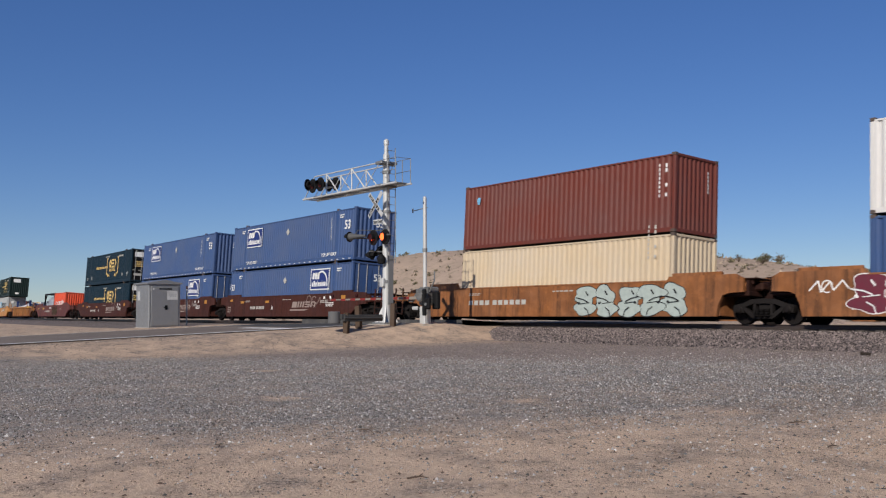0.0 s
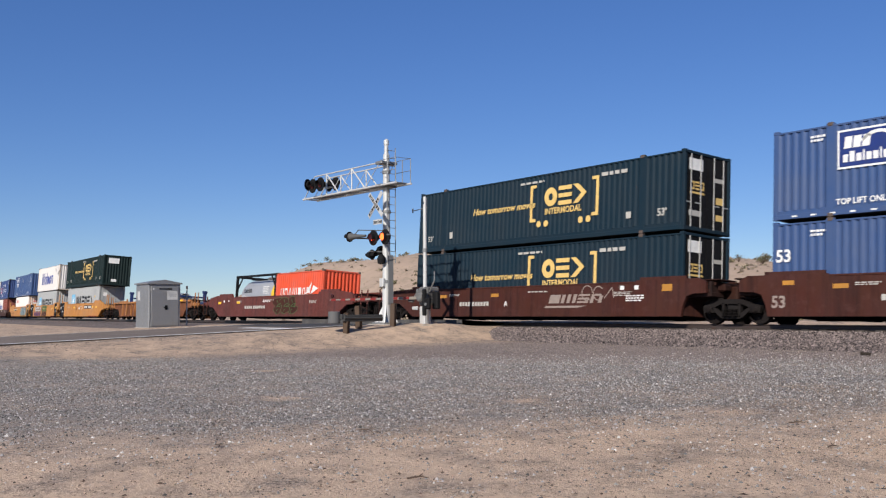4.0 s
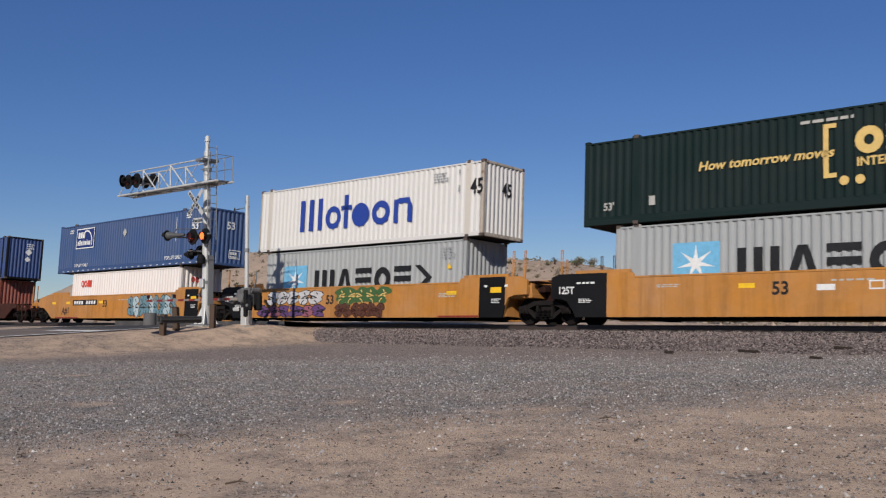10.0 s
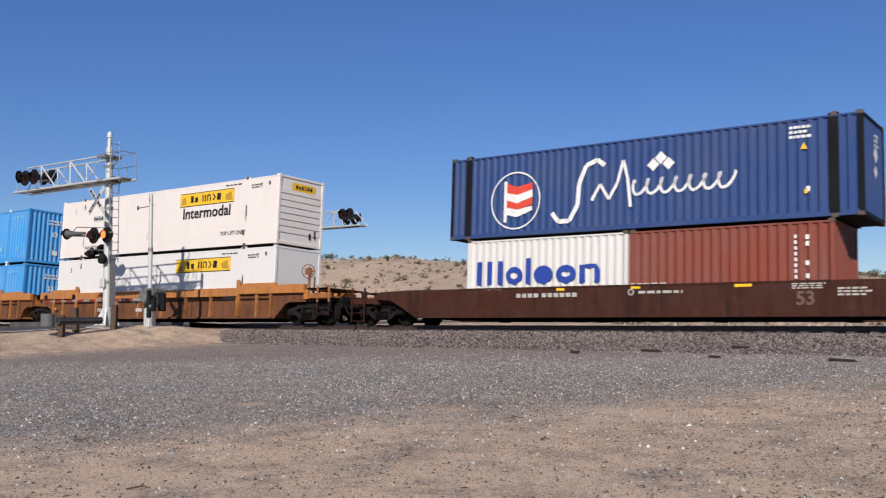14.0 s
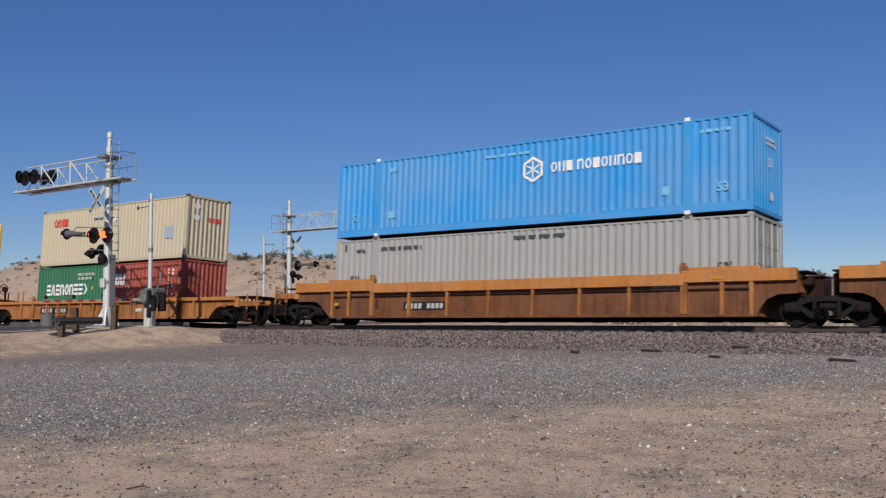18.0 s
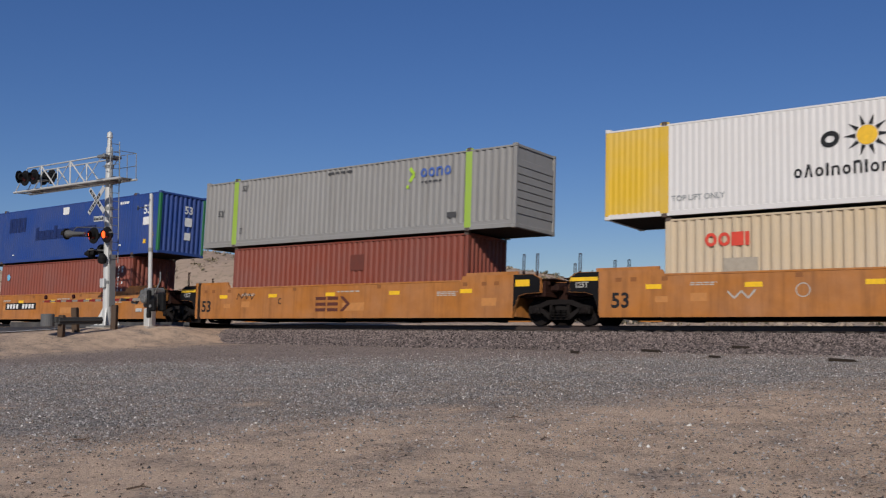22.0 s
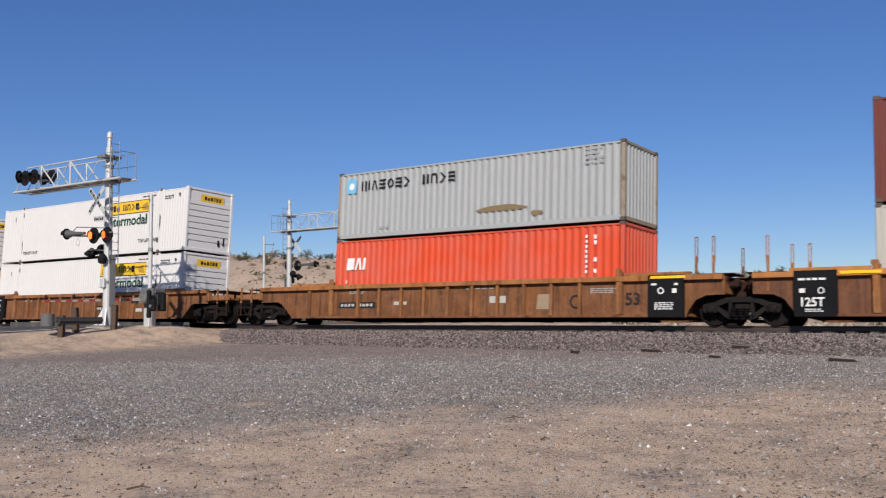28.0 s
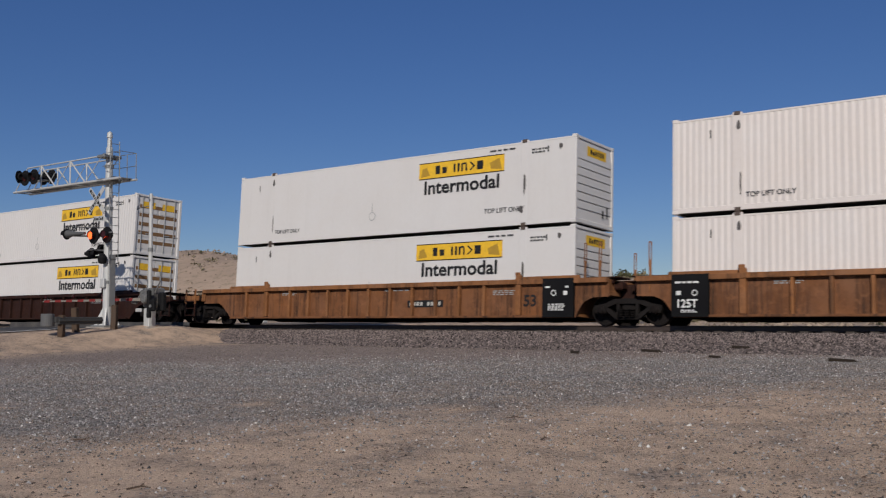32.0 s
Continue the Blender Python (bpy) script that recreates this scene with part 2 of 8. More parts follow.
# ---------------------------------------------------------------- mesh tools
class Build:
    """Collects faces for one mesh."""

    def __init__(self):
        self.v, self.f = [], []

    def add(self, verts, faces):
        n = len(self.v)
        self.v += [tuple(p) for p in verts]
        self.f += [tuple(n + i for i in q) for q in faces]
        return self

    def box(self, x0, y0, z0, x1, y1, z1):
        v = [(x0, y0, z0), (x1, y0, z0), (x1, y1, z0), (x0, y1, z0), (x0, y0, z1), (x1, y0, z1), (x1, y1, z1), (x0, y1, z1)]
        return self.add(v, [(3, 2, 1, 0), (4, 5, 6, 7), (0, 1, 5, 4), (1, 2, 6, 5), (2, 3, 7, 6), (3, 0, 4, 7)])

    def soft_box(self, x0, y0, z0, x1, y1, z1, c=0.015):
        """A box with chamfered edges."""
        v, f = [], []
        X, Y, Z = (x0, x1), (y0, y1), (z0, z1)
        idx = {}
        for i in (0, 1):
            for j in (0, 1):
                for k in (0, 1):
                    sx, sy, sz = (c, -c)[i], (c, -c)[j], (c, -c)[k]
                    for a, p in (("x", (X[i], Y[j] + sy, Z[k] + sz)), ("y", (X[i] + sx, Y[j], Z[k] + sz)), ("z", (X[i] + sx, Y[j] + sy, Z[k]))):
                        idx[i, j, k, a] = len(v)
                        v.append(p)
        q = lambda *ks: f.append(tuple(idx[k] for k in ks))
        for i in (0, 1):
            a = [(i, 0, 0, "x"), (i, 1, 0, "x"), (i, 1, 1, "x"), (i, 0, 1, "x")]
            q(*(a if i else a[::-1]))
            a = [(0, i, 0, "y"), (1, i, 0, "y"), (1, i, 1, "y"), (0, i, 1, "y")]
            q(*(a[::-1] if i else a))
            a = [(0, 0, i, "z"), (1, 0, i, "z"), (1, 1, i, "z"), (0, 1, i, "z")]
            q(*(a if i else a[::-1]))
            for j in (0, 1):
                a = [(0, i, j, "y"), (1, i, j, "y"), (1, i, j, "z"), (0, i, j, "z")]
                q(*(a if i != j else a[::-1]))
                a = [(i, 0, j, "x"), (i, 1, j, "x"), (i, 1, j, "z"), (i, 0, j, "z")]
                q(*(a[::-1] if i != j else a))
                a = [(i, j, 0, "x"), (i, j, 1, "x"), (i, j, 1, "y"), (i, j, 0, "y")]
                q(*(a if i != j else a[::-1]))
                for k in (0, 1):
                    a = [(i, j, k, "x"), (i, j, k, "y"), (i, j, k, "z")]
                    q(*(a if (i + j + k) % 2 else a[::-1]))
        return self.add(v, f)

    def slab(self, outline, y0, y1):
        """An outline in x and z, anticlockwise seen from the front (-y), given depth from y0 to y1."""
        n = len(outline)
        v = [(x, y0, z) for x, z in outline] + [(x, y1, z) for x, z in outline]
        f = [tuple(range(n)), tuple(range(2 * n - 1, n - 1, -1))] + [(i, i + n, (i + 1) % n + n, (i + 1) % n) for i in range(n)]
        return self.add(v, f)

    def tube(self, a, b, r, n=8, r2=None):
        a, b = Vector(a), Vector(b)
        w = (b - a).normalized()
        u = w.orthogonal().normalized()
        k = w.cross(u)
        r2 = r if r2 is None else r2
        ring = [(math.cos(2 * math.pi * i / n), math.sin(2 * math.pi * i / n)) for i in range(n)]
        v = [a + (u * c + k * s) * r for c, s in ring] + [b + (u * c + k * s) * r2 for c, s in ring]
        f = [(i, (i + 1) % n, (i + 1) % n + n, i + n) for i in range(n)] + [tuple(range(n - 1, -1, -1)), tuple(range(n, 2 * n))]
        return self.add(v, f)

    def lathe(self, a, b, profile, n=16):
        """Rings round the line from a to b: (how far along, radius)."""
        a, b = Vector(a), Vector(b)
        w = (b - a).normalized()
        u = w.orthogonal().normalized()
        k = w.cross(u)
        v, f = [], []
        for d, r in profile:
            v += [a + w * d + (u * math.cos(2 * math.pi * i / n) + k * math.sin(2 * math.pi * i / n)) * r for i in range(n)]
        for j in range(len(profile) - 1):
            f += [(j * n + i, j * n + (i + 1) % n, (j + 1) * n + (i + 1) % n, (j + 1) * n + i) for i in range(n)]
        f += [tuple(range(n - 1, -1, -1)), tuple(range((len(profile) - 1) * n, len(profile) * n))]
        return self.add(v, f)

    def mesh(self, name):
        me = bpy.data.meshes.new(name)
        me.from_pydata(self.v, [], self.f)
        me.materials.append(None)
        return me


def part(name, made, material, parent=None, label="", where=None):
    """Links a Build or a mesh as one object under a thing or a part."""
    me = made.mesh(name) if isinstance(made, Build) else made
    ob = new(name, me)
    ob.material_slots[0].link = "OBJECT"
    ob.material_slots[0].material = material
    if parent:
        ob.parent = parent
    if where:
        ob.matrix_basis = where
    return tagged(ob, label=label)


def thing(name, label, category, group="", where=None):
    ob = new(name)
    ob.empty_display_size = 0.3
    if where:
        ob.matrix_basis = where
    return tagged(ob, label, category, group)


def smooth(ob):
    for p in ob.data.polygons:
        p.use_smooth = True
    return ob


STORE = {}


def once(key, make):
    if key not in STORE:
        STORE[key] = make().mesh(str(key[0]))
    return STORE[key]


# ---------------------------------------------------------------- ground
def step(a, b, v):
    k = np.clip((v - a) / (b - a), 0, 1)
    return k * k * (3 - 2 * k)


def ground_height(x, y):
    """The lie of the land: a yard that rises gently to the line, the road's ramp, a sandy bank beyond."""
    x, y = np.asarray(x, float), np.asarray(y, float)
    z = -0.97 + 0.35 * np.clip(y / 22, -0.3, 1)
    lane = step(-62, -46, x) * (1 - step(-31.8, -28.2, x)) * (1 - step(50, 75, y))
    z = z + (np.clip(-0.80 + 0.034 * y, -1.1, -0.06) - z) * lane
    z = z + 0.12 * np.exp(-((x + 31.2) / 1.6) ** 2 - ((y - 21.4) / 2.2) ** 2)
    z = z + 0.22 * np.exp(-((x + 30.6) / 1.5) ** 2 - ((y - 24.2) / 1.5) ** 2)
    # the bank behind the line
    az = np.degrees(np.arctan2(-x, np.maximum(y, 1.0)))
    crest = np.interp(az, (-45, -20, 2, 20, 28.8, 32, 39, 44.7, 49.7, 54, 57, 59.7, 62, 64, 66.5), (0, 3.5, 4.2, 4.9, 5.8, 6.9, 8.9, 10.2, 11.4, 12.2, 12.6, 11.8, 8.8, 5.6, 0))
    lumps = 1 + 0.10 * np.sin(x * 0.11 + 1.3) * np.sin(y * 0.09) + 0.05 * np.sin(x * 0.31) * np.cos(y * 0.27)
    z = z + crest * step(72, 112, y) * (1 - step(150, 330, y)) * lumps
    return z


def ripple(x, y):
    """Low uneven swells of the yard."""
    return 0.012 * np.sin(x * 1.7 + y) * np.sin(y * 1.3 - 0.4 * x) * (np.abs(y) < 60)


def spread(lo, hi, dense_lo, dense_hi, fine, grow):
    out = list(np.arange(dense_lo, dense_hi + 1e-6, fine))
    s, v = fine, dense_lo
    while v > lo:
        s *= grow
        v -= s
        out.insert(0, v)
    s, v = fine, dense_hi
    while v < hi:
        s *= grow
        v += s
        out.append(v)
    return np.array(out)


def sheet(xs, ys, zf, name, material, kind="structure", label=""):
    X, Y = np.meshgrid(xs, ys)
    Z = zf(X, Y)
    nx, ny = len(xs), len(ys)
    idx = np.arange(nx * ny).reshape(ny, nx)
    q = np.stack([idx[:-1, :-1], idx[:-1, 1:], idx[1:, 1:], idx[1:, :-1]], -1).reshape(-1, 4)
    me = bpy.data.meshes.new(name)
    me.from_pydata(np.stack([X, Y, Z], -1).reshape(-1, 3).tolist(), [], q.tolist())
    me.materials.append(material)
    for p in me.polygons:
        p.use_smooth = True
    return tagged(new(name, me), label, kind=kind)


GROUND = ground_material()
sheet(spread(-2600, 2600, -64, 14, 0.5, 1.09), spread(-900, 3000, -6, 40, 0.5, 1.07),
      lambda x, y: ground_height(x, y) + ripple(x, y),
      "ground", GROUND, label="sandy desert ground with a band of grey gravel")

# The road over the crossing, with its white edge lines
ASPHALT = asphalt_material()
ROAD_X0, ROAD_X1 = -42.5, -33.6
sheet(np.linspace(ROAD_X0, ROAD_X1, 10), np.arange(-60, 20.1, 1.6), lambda x, y: ground_height(x, y) + 0.035, "road", ASPHALT, label="worn grey asphalt road leading to the crossing")
DECK = panel_material()
sheet(np.linspace(ROAD_X0, ROAD_X1, 10), np.linspace(20.0, 25.2, 9), lambda x, y: ground_height(x, y) + 0.036, "road", DECK, label="dark fresh asphalt of the road beside the crossing")
sheet(np.linspace(ROAD_X0, ROAD_X1, 10), np.concatenate([np.arange(33.8, 110, 1.5)]), lambda x, y: ground_height(x, y) + 0.035, "road", ASPHALT, label="worn grey asphalt road beyond the crossing")
WHITE_LINE = plain("road_paint", (0.72, 0.69, 0.64), 0.8)
sheet(np.array([ROAD_X1 - 0.55, ROAD_X1 - 0.12]), np.concatenate([np.arange(-60, 20, 1.5), np.arange(20, 23.5, 0.6)]), lambda x, y: ground_height(x, y) + 0.041, "road_line", WHITE_LINE, label="white painted edge line of the road")
sheet(np.array([ROAD_X0 + 0.17, ROAD_X0 + 0.32]), np.concatenate([np.arange(-60, 20, 1.5), np.arange(20, 23.5, 0.6)]), lambda x, y: ground_height(x, y) + 0.041, "road_line", WHITE_LINE, label="white painted edge line of the road")
sheet(np.linspace(ROAD_X0 + 4.6, ROAD_X1 - 0.3, 4), np.array([18.6, 19.2]), lambda x, y: ground_height(x, y) + 0.041, "stop_line", WHITE_LINE, label="white stop line painted across the lane")


# ---------------------------------------------------------------- the line: ballast, ties, rails
def along(profile, s0, s1, ds, name, material, kind="structure", label="", banked=True, parent=None):
    """A shape in y and z drawn out along the arc."""
    ss = np.arange(s0, s1 + ds / 2, ds)
    v, f, n = [], [], len(profile)
    for s in ss:
        m = on_track(s) if banked else on_track(s) @ Matrix.Rotation(radians(BANK), 4, "X")
        v += [tuple(m @ Vector((0, y, z))) for y, z in profile]
    for i in range(len(ss) - 1):
        f += [(i * n + j, (i + 1) * n + j, (i + 1) * n + (j + 1) % n, i * n + (j + 1) % n) for j in range(n)]
    me = bpy.data.meshes.new(name)
    me.from_pydata(v, [], f)
    me.materials.append(material)
    ob = tagged(new(name, me), label, kind=kind)
    ob.parent = parent
    return ob


def ballast_material():
    mat = bpy.data.materials.new("ballast_bed")
    t, b = nodes_of(mat)
    geo = t.nodes.new("ShaderNodeNewGeometry")
    co = geo.outputs["Position"]
    v = t.nodes.new("ShaderNodeTexVoronoi")
    v.inputs["Scale"].default_value = 14
    t.links.new(co, v.inputs["Vector"])
    s = node(t, "ShaderNodeSeparateColor")
    t.links.new(v.outputs["Color"], s.inputs[0])
    col = ramp(t, s.outputs[0], 0, 1, (0.035, 0.028, 0.027, 1), (0.20, 0.162, 0.15, 1))
    col = mix(t, ramp(t, noise_of(t, co, 0.8, 4), 0.4, 0.7), col, (0.095, 0.072, 0.064))
    t.links.new(col, b.inputs["Base Color"])
    b.inputs["Roughness"].default_value = 0.95
    bump = node(t, "ShaderNodeBump", Strength=0.9, Distance=0.05)
    t.links.new(v.outputs["Distance"], bump.inputs["Height"])
    t.links.new(bump.outputs[0], b.inputs["Normal"])
    return mat


BALLAST = ballast_material()
along([(-4.3, -0.95), (-3.9, -0.62), (-3.0, -0.34), (-1.7, -0.155), (1.9, -0.155), (3.0, -0.4), (4.2, -0.7), (4.6, -0.95)], -33.0, 420, 2.0, "ballast", BALLAST, label="bed of crushed stone under the railway line", banked=False)
along([(-4.3, -0.95), (-3.9, -0.62), (-3.0, -0.34), (-1.7, -0.155), (1.9, -0.155), (3.0, -0.4), (4.2, -0.7), (4.6, -0.95)], -760, -45.0, 3.0, "ballast", BALLAST, label="bed of crushed stone under the railway line", banked=False)
# the crossing's deck of panels between and beside the rails
along([(-3.4, -0.5), (-3.4, -0.03), (-0.86, 0.0), (-0.86, -0.5)], -45.0, -31.0, 1.0, "crossing_panel", DECK, label="asphalt apron beside the rail at the road crossing")
along([(-0.66, -0.5), (-0.66, -0.01), (0.66, -0.01), (0.66, -0.5)], -45.0, -31.0, 1.0, "crossing_panel", DECK, label="crossing panel between the rails")
along([(0.86, -0.5), (0.86, 0.0), (3.6, -0.03), (3.6, -0.5)], -45.0, -31.0, 1.0, "crossing_panel", DECK, label="asphalt apron beside the rail at the road crossing")
RAIL = paint("rail_steel", (0.085, 0.06, 0.05), 0.5, 0.3, 0.45, 0.5)
RAIL_FORM = [(-0.07, -0.17), (-0.07, -0.155), (-0.012, -0.135), (-0.012, -0.045), (-0.036, -0.03), (-0.036, -0.006), (-0.028, 0.0), (0.028, 0.0), (0.036, -0.006), (0.036, -0.03), (0.012, -0.045), (0.012, -0.135), (0.07, -0.155), (0.07, -0.17)]
for ry in (-0.754, 0.754):
    along([(y + ry, z) for y, z in RAIL_FORM], -760, 420, 3.0, "rail", RAIL, label="rust-brown steel rail")
TIE = paint("tie_wood", (0.075, 0.06, 0.05), 0, 0.5, 0.9)
tie_mesh = Build().soft_box(-0.115, -1.3, -0.35, 0.115, 1.3, -0.172, 0.012).mesh("tie")
bed = tagged(new("track_ties"), "weathered wooden ties under the rails", kind="structure")
for i in range(110):
    s = -31 + 0.6 * i
    part("tie", tie_mesh, TIE, bed, where=on_track(s, 0, 0.02 * math.sin(i * 7.1)))


def stones(name, pts, sizes, material, label, seed=3, stretch=1.0):
    """Loose stones, each a dented pointed lump half sunk in the ground, in one mesh."""
    rng = np.random.default_rng(seed)
    n = len(pts)
    base = np.array([(1, 0, -.1), (-1, 0, -.1), (0, 1, -.1), (0, -1, -.1), (.1, 0, .75)])
    v = base[None] * sizes[:, None, None] * rng.uniform(0.55, 1.25, (n, 5, 1)) + rng.normal(0, 0.12, (n, 5, 3)) * sizes[:, None, None]
    v[..., 0] *= rng.uniform(1.0, stretch, (n, 1)) if stretch > 1 else 1.0
    a = rng.uniform(0, 6.28, n)
    c, s = np.cos(a)[:, None], np.sin(a)[:, None]
    v = np.stack([v[..., 0] * c - v[..., 1] * s, v[..., 0] * s + v[..., 1] * c, v[..., 2]], -1) + pts[:, None, :]
    tri = np.array([(0, 2, 4), (2, 1, 4), (1, 3, 4), (3, 0, 4)])
    f = (tri[None] + 5 * np.arange(n)[:, None, None]).reshape(-1, 3)
    me = bpy.data.meshes.new(name)
    me.from_pydata(v.reshape(-1, 3).tolist(), [], f.tolist())
    me.materials.append(material)
    return tagged(new(name, me), label, "gravel", kind="stuff")


rng = np.random.default_rng(11)


def scatter(n, az0, az1, r0, r1, lo, hi, keep=None):
    """Points spread over a sector of the yard, with sizes."""
    az = np.radians(rng.uniform(az0, az1, n))
    r = np.sqrt(rng.uniform(r0 * r0, r1 * r1, n))
    x, y = -r * np.sin(az), r * np.cos(az)
    size = lo + (hi - lo) * rng.power(0.35, n)
    if keep is not None:
        k = keep(x, y)
        x, y, size = x[k], y[k], size[k]
    return np.stack([x, y, ground_height(x, y) + ripple(x, y) + size * 0.12], -1), size


BARE = ((-13.5, 7.4, 0.85), (-4.3, 11.7, 1.2), (-10.4, 9.6, 0.7), (-19.5, 10.2, 0.8), (-7.4, 10.4, 0.8))


def near_line(x, y):
    """Metres past the ragged edge where the gravel gives way to sand."""
    wob = 0.7 * np.sin(x * 0.9 + 1 + np.sin(y * 0.7)) * np.sin(y * 1.1 + np.sin(x * 0.53)) + 0.5 * np.sin(x * 2.7 - y * 1.9) * np.sin(y * 2.2 + 0.7 * x)
    return 0.8756 * (x + 12) - 0.483 * (y - 3) - 0.7 + wob, wob


def in_gravel(x, y):
    near, wob = near_line(x, y)
    clump = np.sin(x * 0.8 + 1.7 * np.sin(y * 0.5)) * np.sin(y * 1.3 + 1.2 * np.sin(x * 0.6) + 0.8)
    far = 0.84 * (y - 9.5) - 0.542 * (x + 27) + wob * 0.6
    least = np.clip(0.07 + 0.05 * (x + 9) * (y > 6) + 0.12 * clump, 0.04, 0.42)
    chance = np.clip(0.68 - 0.40 * near - 0.45 * np.clip(clump - 0.1, 0, 1), least, 0.85)
    for px, py, pr in BARE:
        chance = chance * (1 - 0.8 * np.exp(-(((x - px) ** 2 + (y - py) ** 2) / pr ** 2) ** 2))
    return (rng.uniform(size=len(x)) < chance) & (far < rng.uniform(-0.3, 2.5, len(x)))


p1, s1 = scatter(260000, 8, 80, 6.5, 30, 0.006, 0.025, in_gravel)
stones("gravel", p1, s1, island_material("gravel_stone", (0.034, 0.032, 0.031), (0.385, 0.357, 0.334)), "loose grey gravel spread over the yard")
p2, s2 = scatter(6400, 8, 80, 9.5, 27, 0.007, 0.026)
stones("gravel", p2, s2, island_material("pale_stone", (0.4, 0.37, 0.34), (0.66, 0.62, 0.57)), "scattered pale quartz pebbles", 5)
def in_litter(x, y):
    near, _ = near_line(x, y)
    k = 0.75 * np.sin(x * 1.1 + 0.9 * np.sin(y * 0.8)) * np.sin(y * 1.5 + 1.3 * np.sin(x * 0.9)) + 0.4 * np.sin(x * 1.9 + 0.7 * np.sin(y * 1.3)) * np.sin(y * 2.3 + 1.1 * np.sin(x * 0.8)) + 0.6 * np.sin(x * 7.1 + y * 3.7 + np.sin(y * 5)) * np.sin(y * 6.3 - x * 4.1)
    strip = np.exp(-((near - 1.3) / 0.9) ** 2)  # the cleaner sand along the gravel's edge
    return rng.uniform(size=len(x)) < np.clip(0.24 + 0.34 * k + 0.05 * (x + 0.5 * y + 3), 0.05, 1) * (1 - 0.7 * strip)


p3, s3 = scatter(190000, 8, 80, 5.2, 17, 0.004, 0.0155, in_litter)
stones("gravel", p3, s3, island_material("dark_chip", (0.05, 0.036, 0.028), (0.32, 0.235, 0.175)), "dark chips of bark and stone on the sand", 6, 2.0)
p6, s6 = scatter(2200, 8, 80, 5.2, 15, 0.006, 0.019, lambda x, y: near_line(x, y)[0] > rng.uniform(-1.5, 1.2, len(x)))
stones("bark_chips", p6, s6, island_material("bark_chip", (0.035, 0.022, 0.016), (0.13, 0.082, 0.058)), "dry brown bark chips strewn on the sand", 15, 2.8)
p5, s5 = scatter(100000, 8, 80, 9, 36, 0.006, 0.026, lambda x, y: rng.uniform(size=len(x)) < np.clip(1.0 - 0.7 * near_line(x, y)[0], 0.25, 1))
stones("gravel", p5, s5, island_material("earth_stone", (0.045, 0.035, 0.03), (0.28, 0.22, 0.18)), "small brown stones strewn over the sandy yard", 9)
n = 52000
ss = rng.uniform(-33, 4, n)
yy = rng.uniform(-4.4, -1.25, n)
zz = np.interp(yy, (-4.4, -3.9, -3.0, -1.9, -1.2), (-0.95, -0.62, -0.34, -0.175, -0.155)) + 0.004
aa = ss / RADIUS
p4 = np.stack([RADIUS * np.sin(aa) - yy * np.sin(aa), TRACK_Y + RADIUS * (1 - np.cos(aa)) + yy * np.cos(aa), zz], -1)
stones("gravel", p4, 0.02 + 0.035 * rng.power(0.6, n), island_material("ballast_stone", (0.012, 0.0095, 0.009), (0.27, 0.215, 0.195)), "crushed ballast stones on the shoulder of the line", 7)


# ---------------------------------------------------------------- markings
def words(body, size, x=0.0, z=0.0, slant=0.0, squeeze=1.0):
    """Polygons of a line of writing, its lower left corner at (x, z)."""
    key = ("words", body)
    if key not in STORE:
        cu = bpy.data.curves.new("writing", "FONT")
        cu.body, cu.resolution_u, cu.offset = body, 3, 0.026
        ob = bpy.data.objects.new("writing", cu)
        scene.collection.objects.link(ob)
        me = bpy.data.meshes.new_from_object(ob.evaluated_get(bpy.context.evaluated_depsgraph_get()))
        STORE[key] = [[(me.vertices[i].co.x, me.vertices[i].co.y) for i in p.vertices] for p in me.polygons]
        bpy.data.objects.remove(ob)
        bpy.data.meshes.remove(me)
    k = size / 0.69
    return [[(x + (px * squeeze + py * slant) * k, z + py * k) for px, py in poly] for poly in STORE[key]]


def rect(x0, z0, x1, z1, slant=0.0):
    d = slant * (z1 - z0)
    return [[(x0, z0), (x1, z0), (x1 + d, z1), (x0 + d, z1)]]


def outline(x0, z0, x1, z1, w):
    return rect(x0, z0, x1, z0 + w) + rect(x0, z1 - w, x1, z1) + rect(x0, z0 + w, x0 + w, z1 - w) + rect(x1 - w, z0 + w, x1, z1 - w)


def disc(x, z, r, n=18, rz=None):
    rz = rz or r
    return [[(x + r * math.cos(2 * math.pi * i / n), z + rz * math.sin(2 * math.pi * i / n)) for i in range(n)]]


def hoop(x, z, r, w, a0=0.0, a1=360.0, n=24):
    out = []
    for i in range(n):
        a, b = radians(a0 + (a1 - a0) * i / n), radians(a0 + (a1 - a0) * (i + 1) / n)
        out.append([(x + (r - w) * math.cos(a), z + (r - w) * math.sin(a)), (x + r * math.cos(a), z + r * math.sin(a)), (x + r * math.cos(b), z + r * math.sin(b)), (x + (r - w) * math.cos(b), z + (r - w) * math.sin(b))])
    return out


def stripe(points, w):
    """A brush line of width w through points."""
    out = []
    for (x0, z0), (x1, z1) in zip(points, points[1:]):
        d = math.hypot(x1 - x0, z1 - z0) or 1
        nx, nz = -(z1 - z0) / d * w / 2, (x1 - x0) / d * w / 2
        out.append([(x0 - nx, z0 - nz), (x1 - nx, z1 - nz), (x1 + nx, z1 + nz), (x0 + nx, z0 + nz)])
    return out


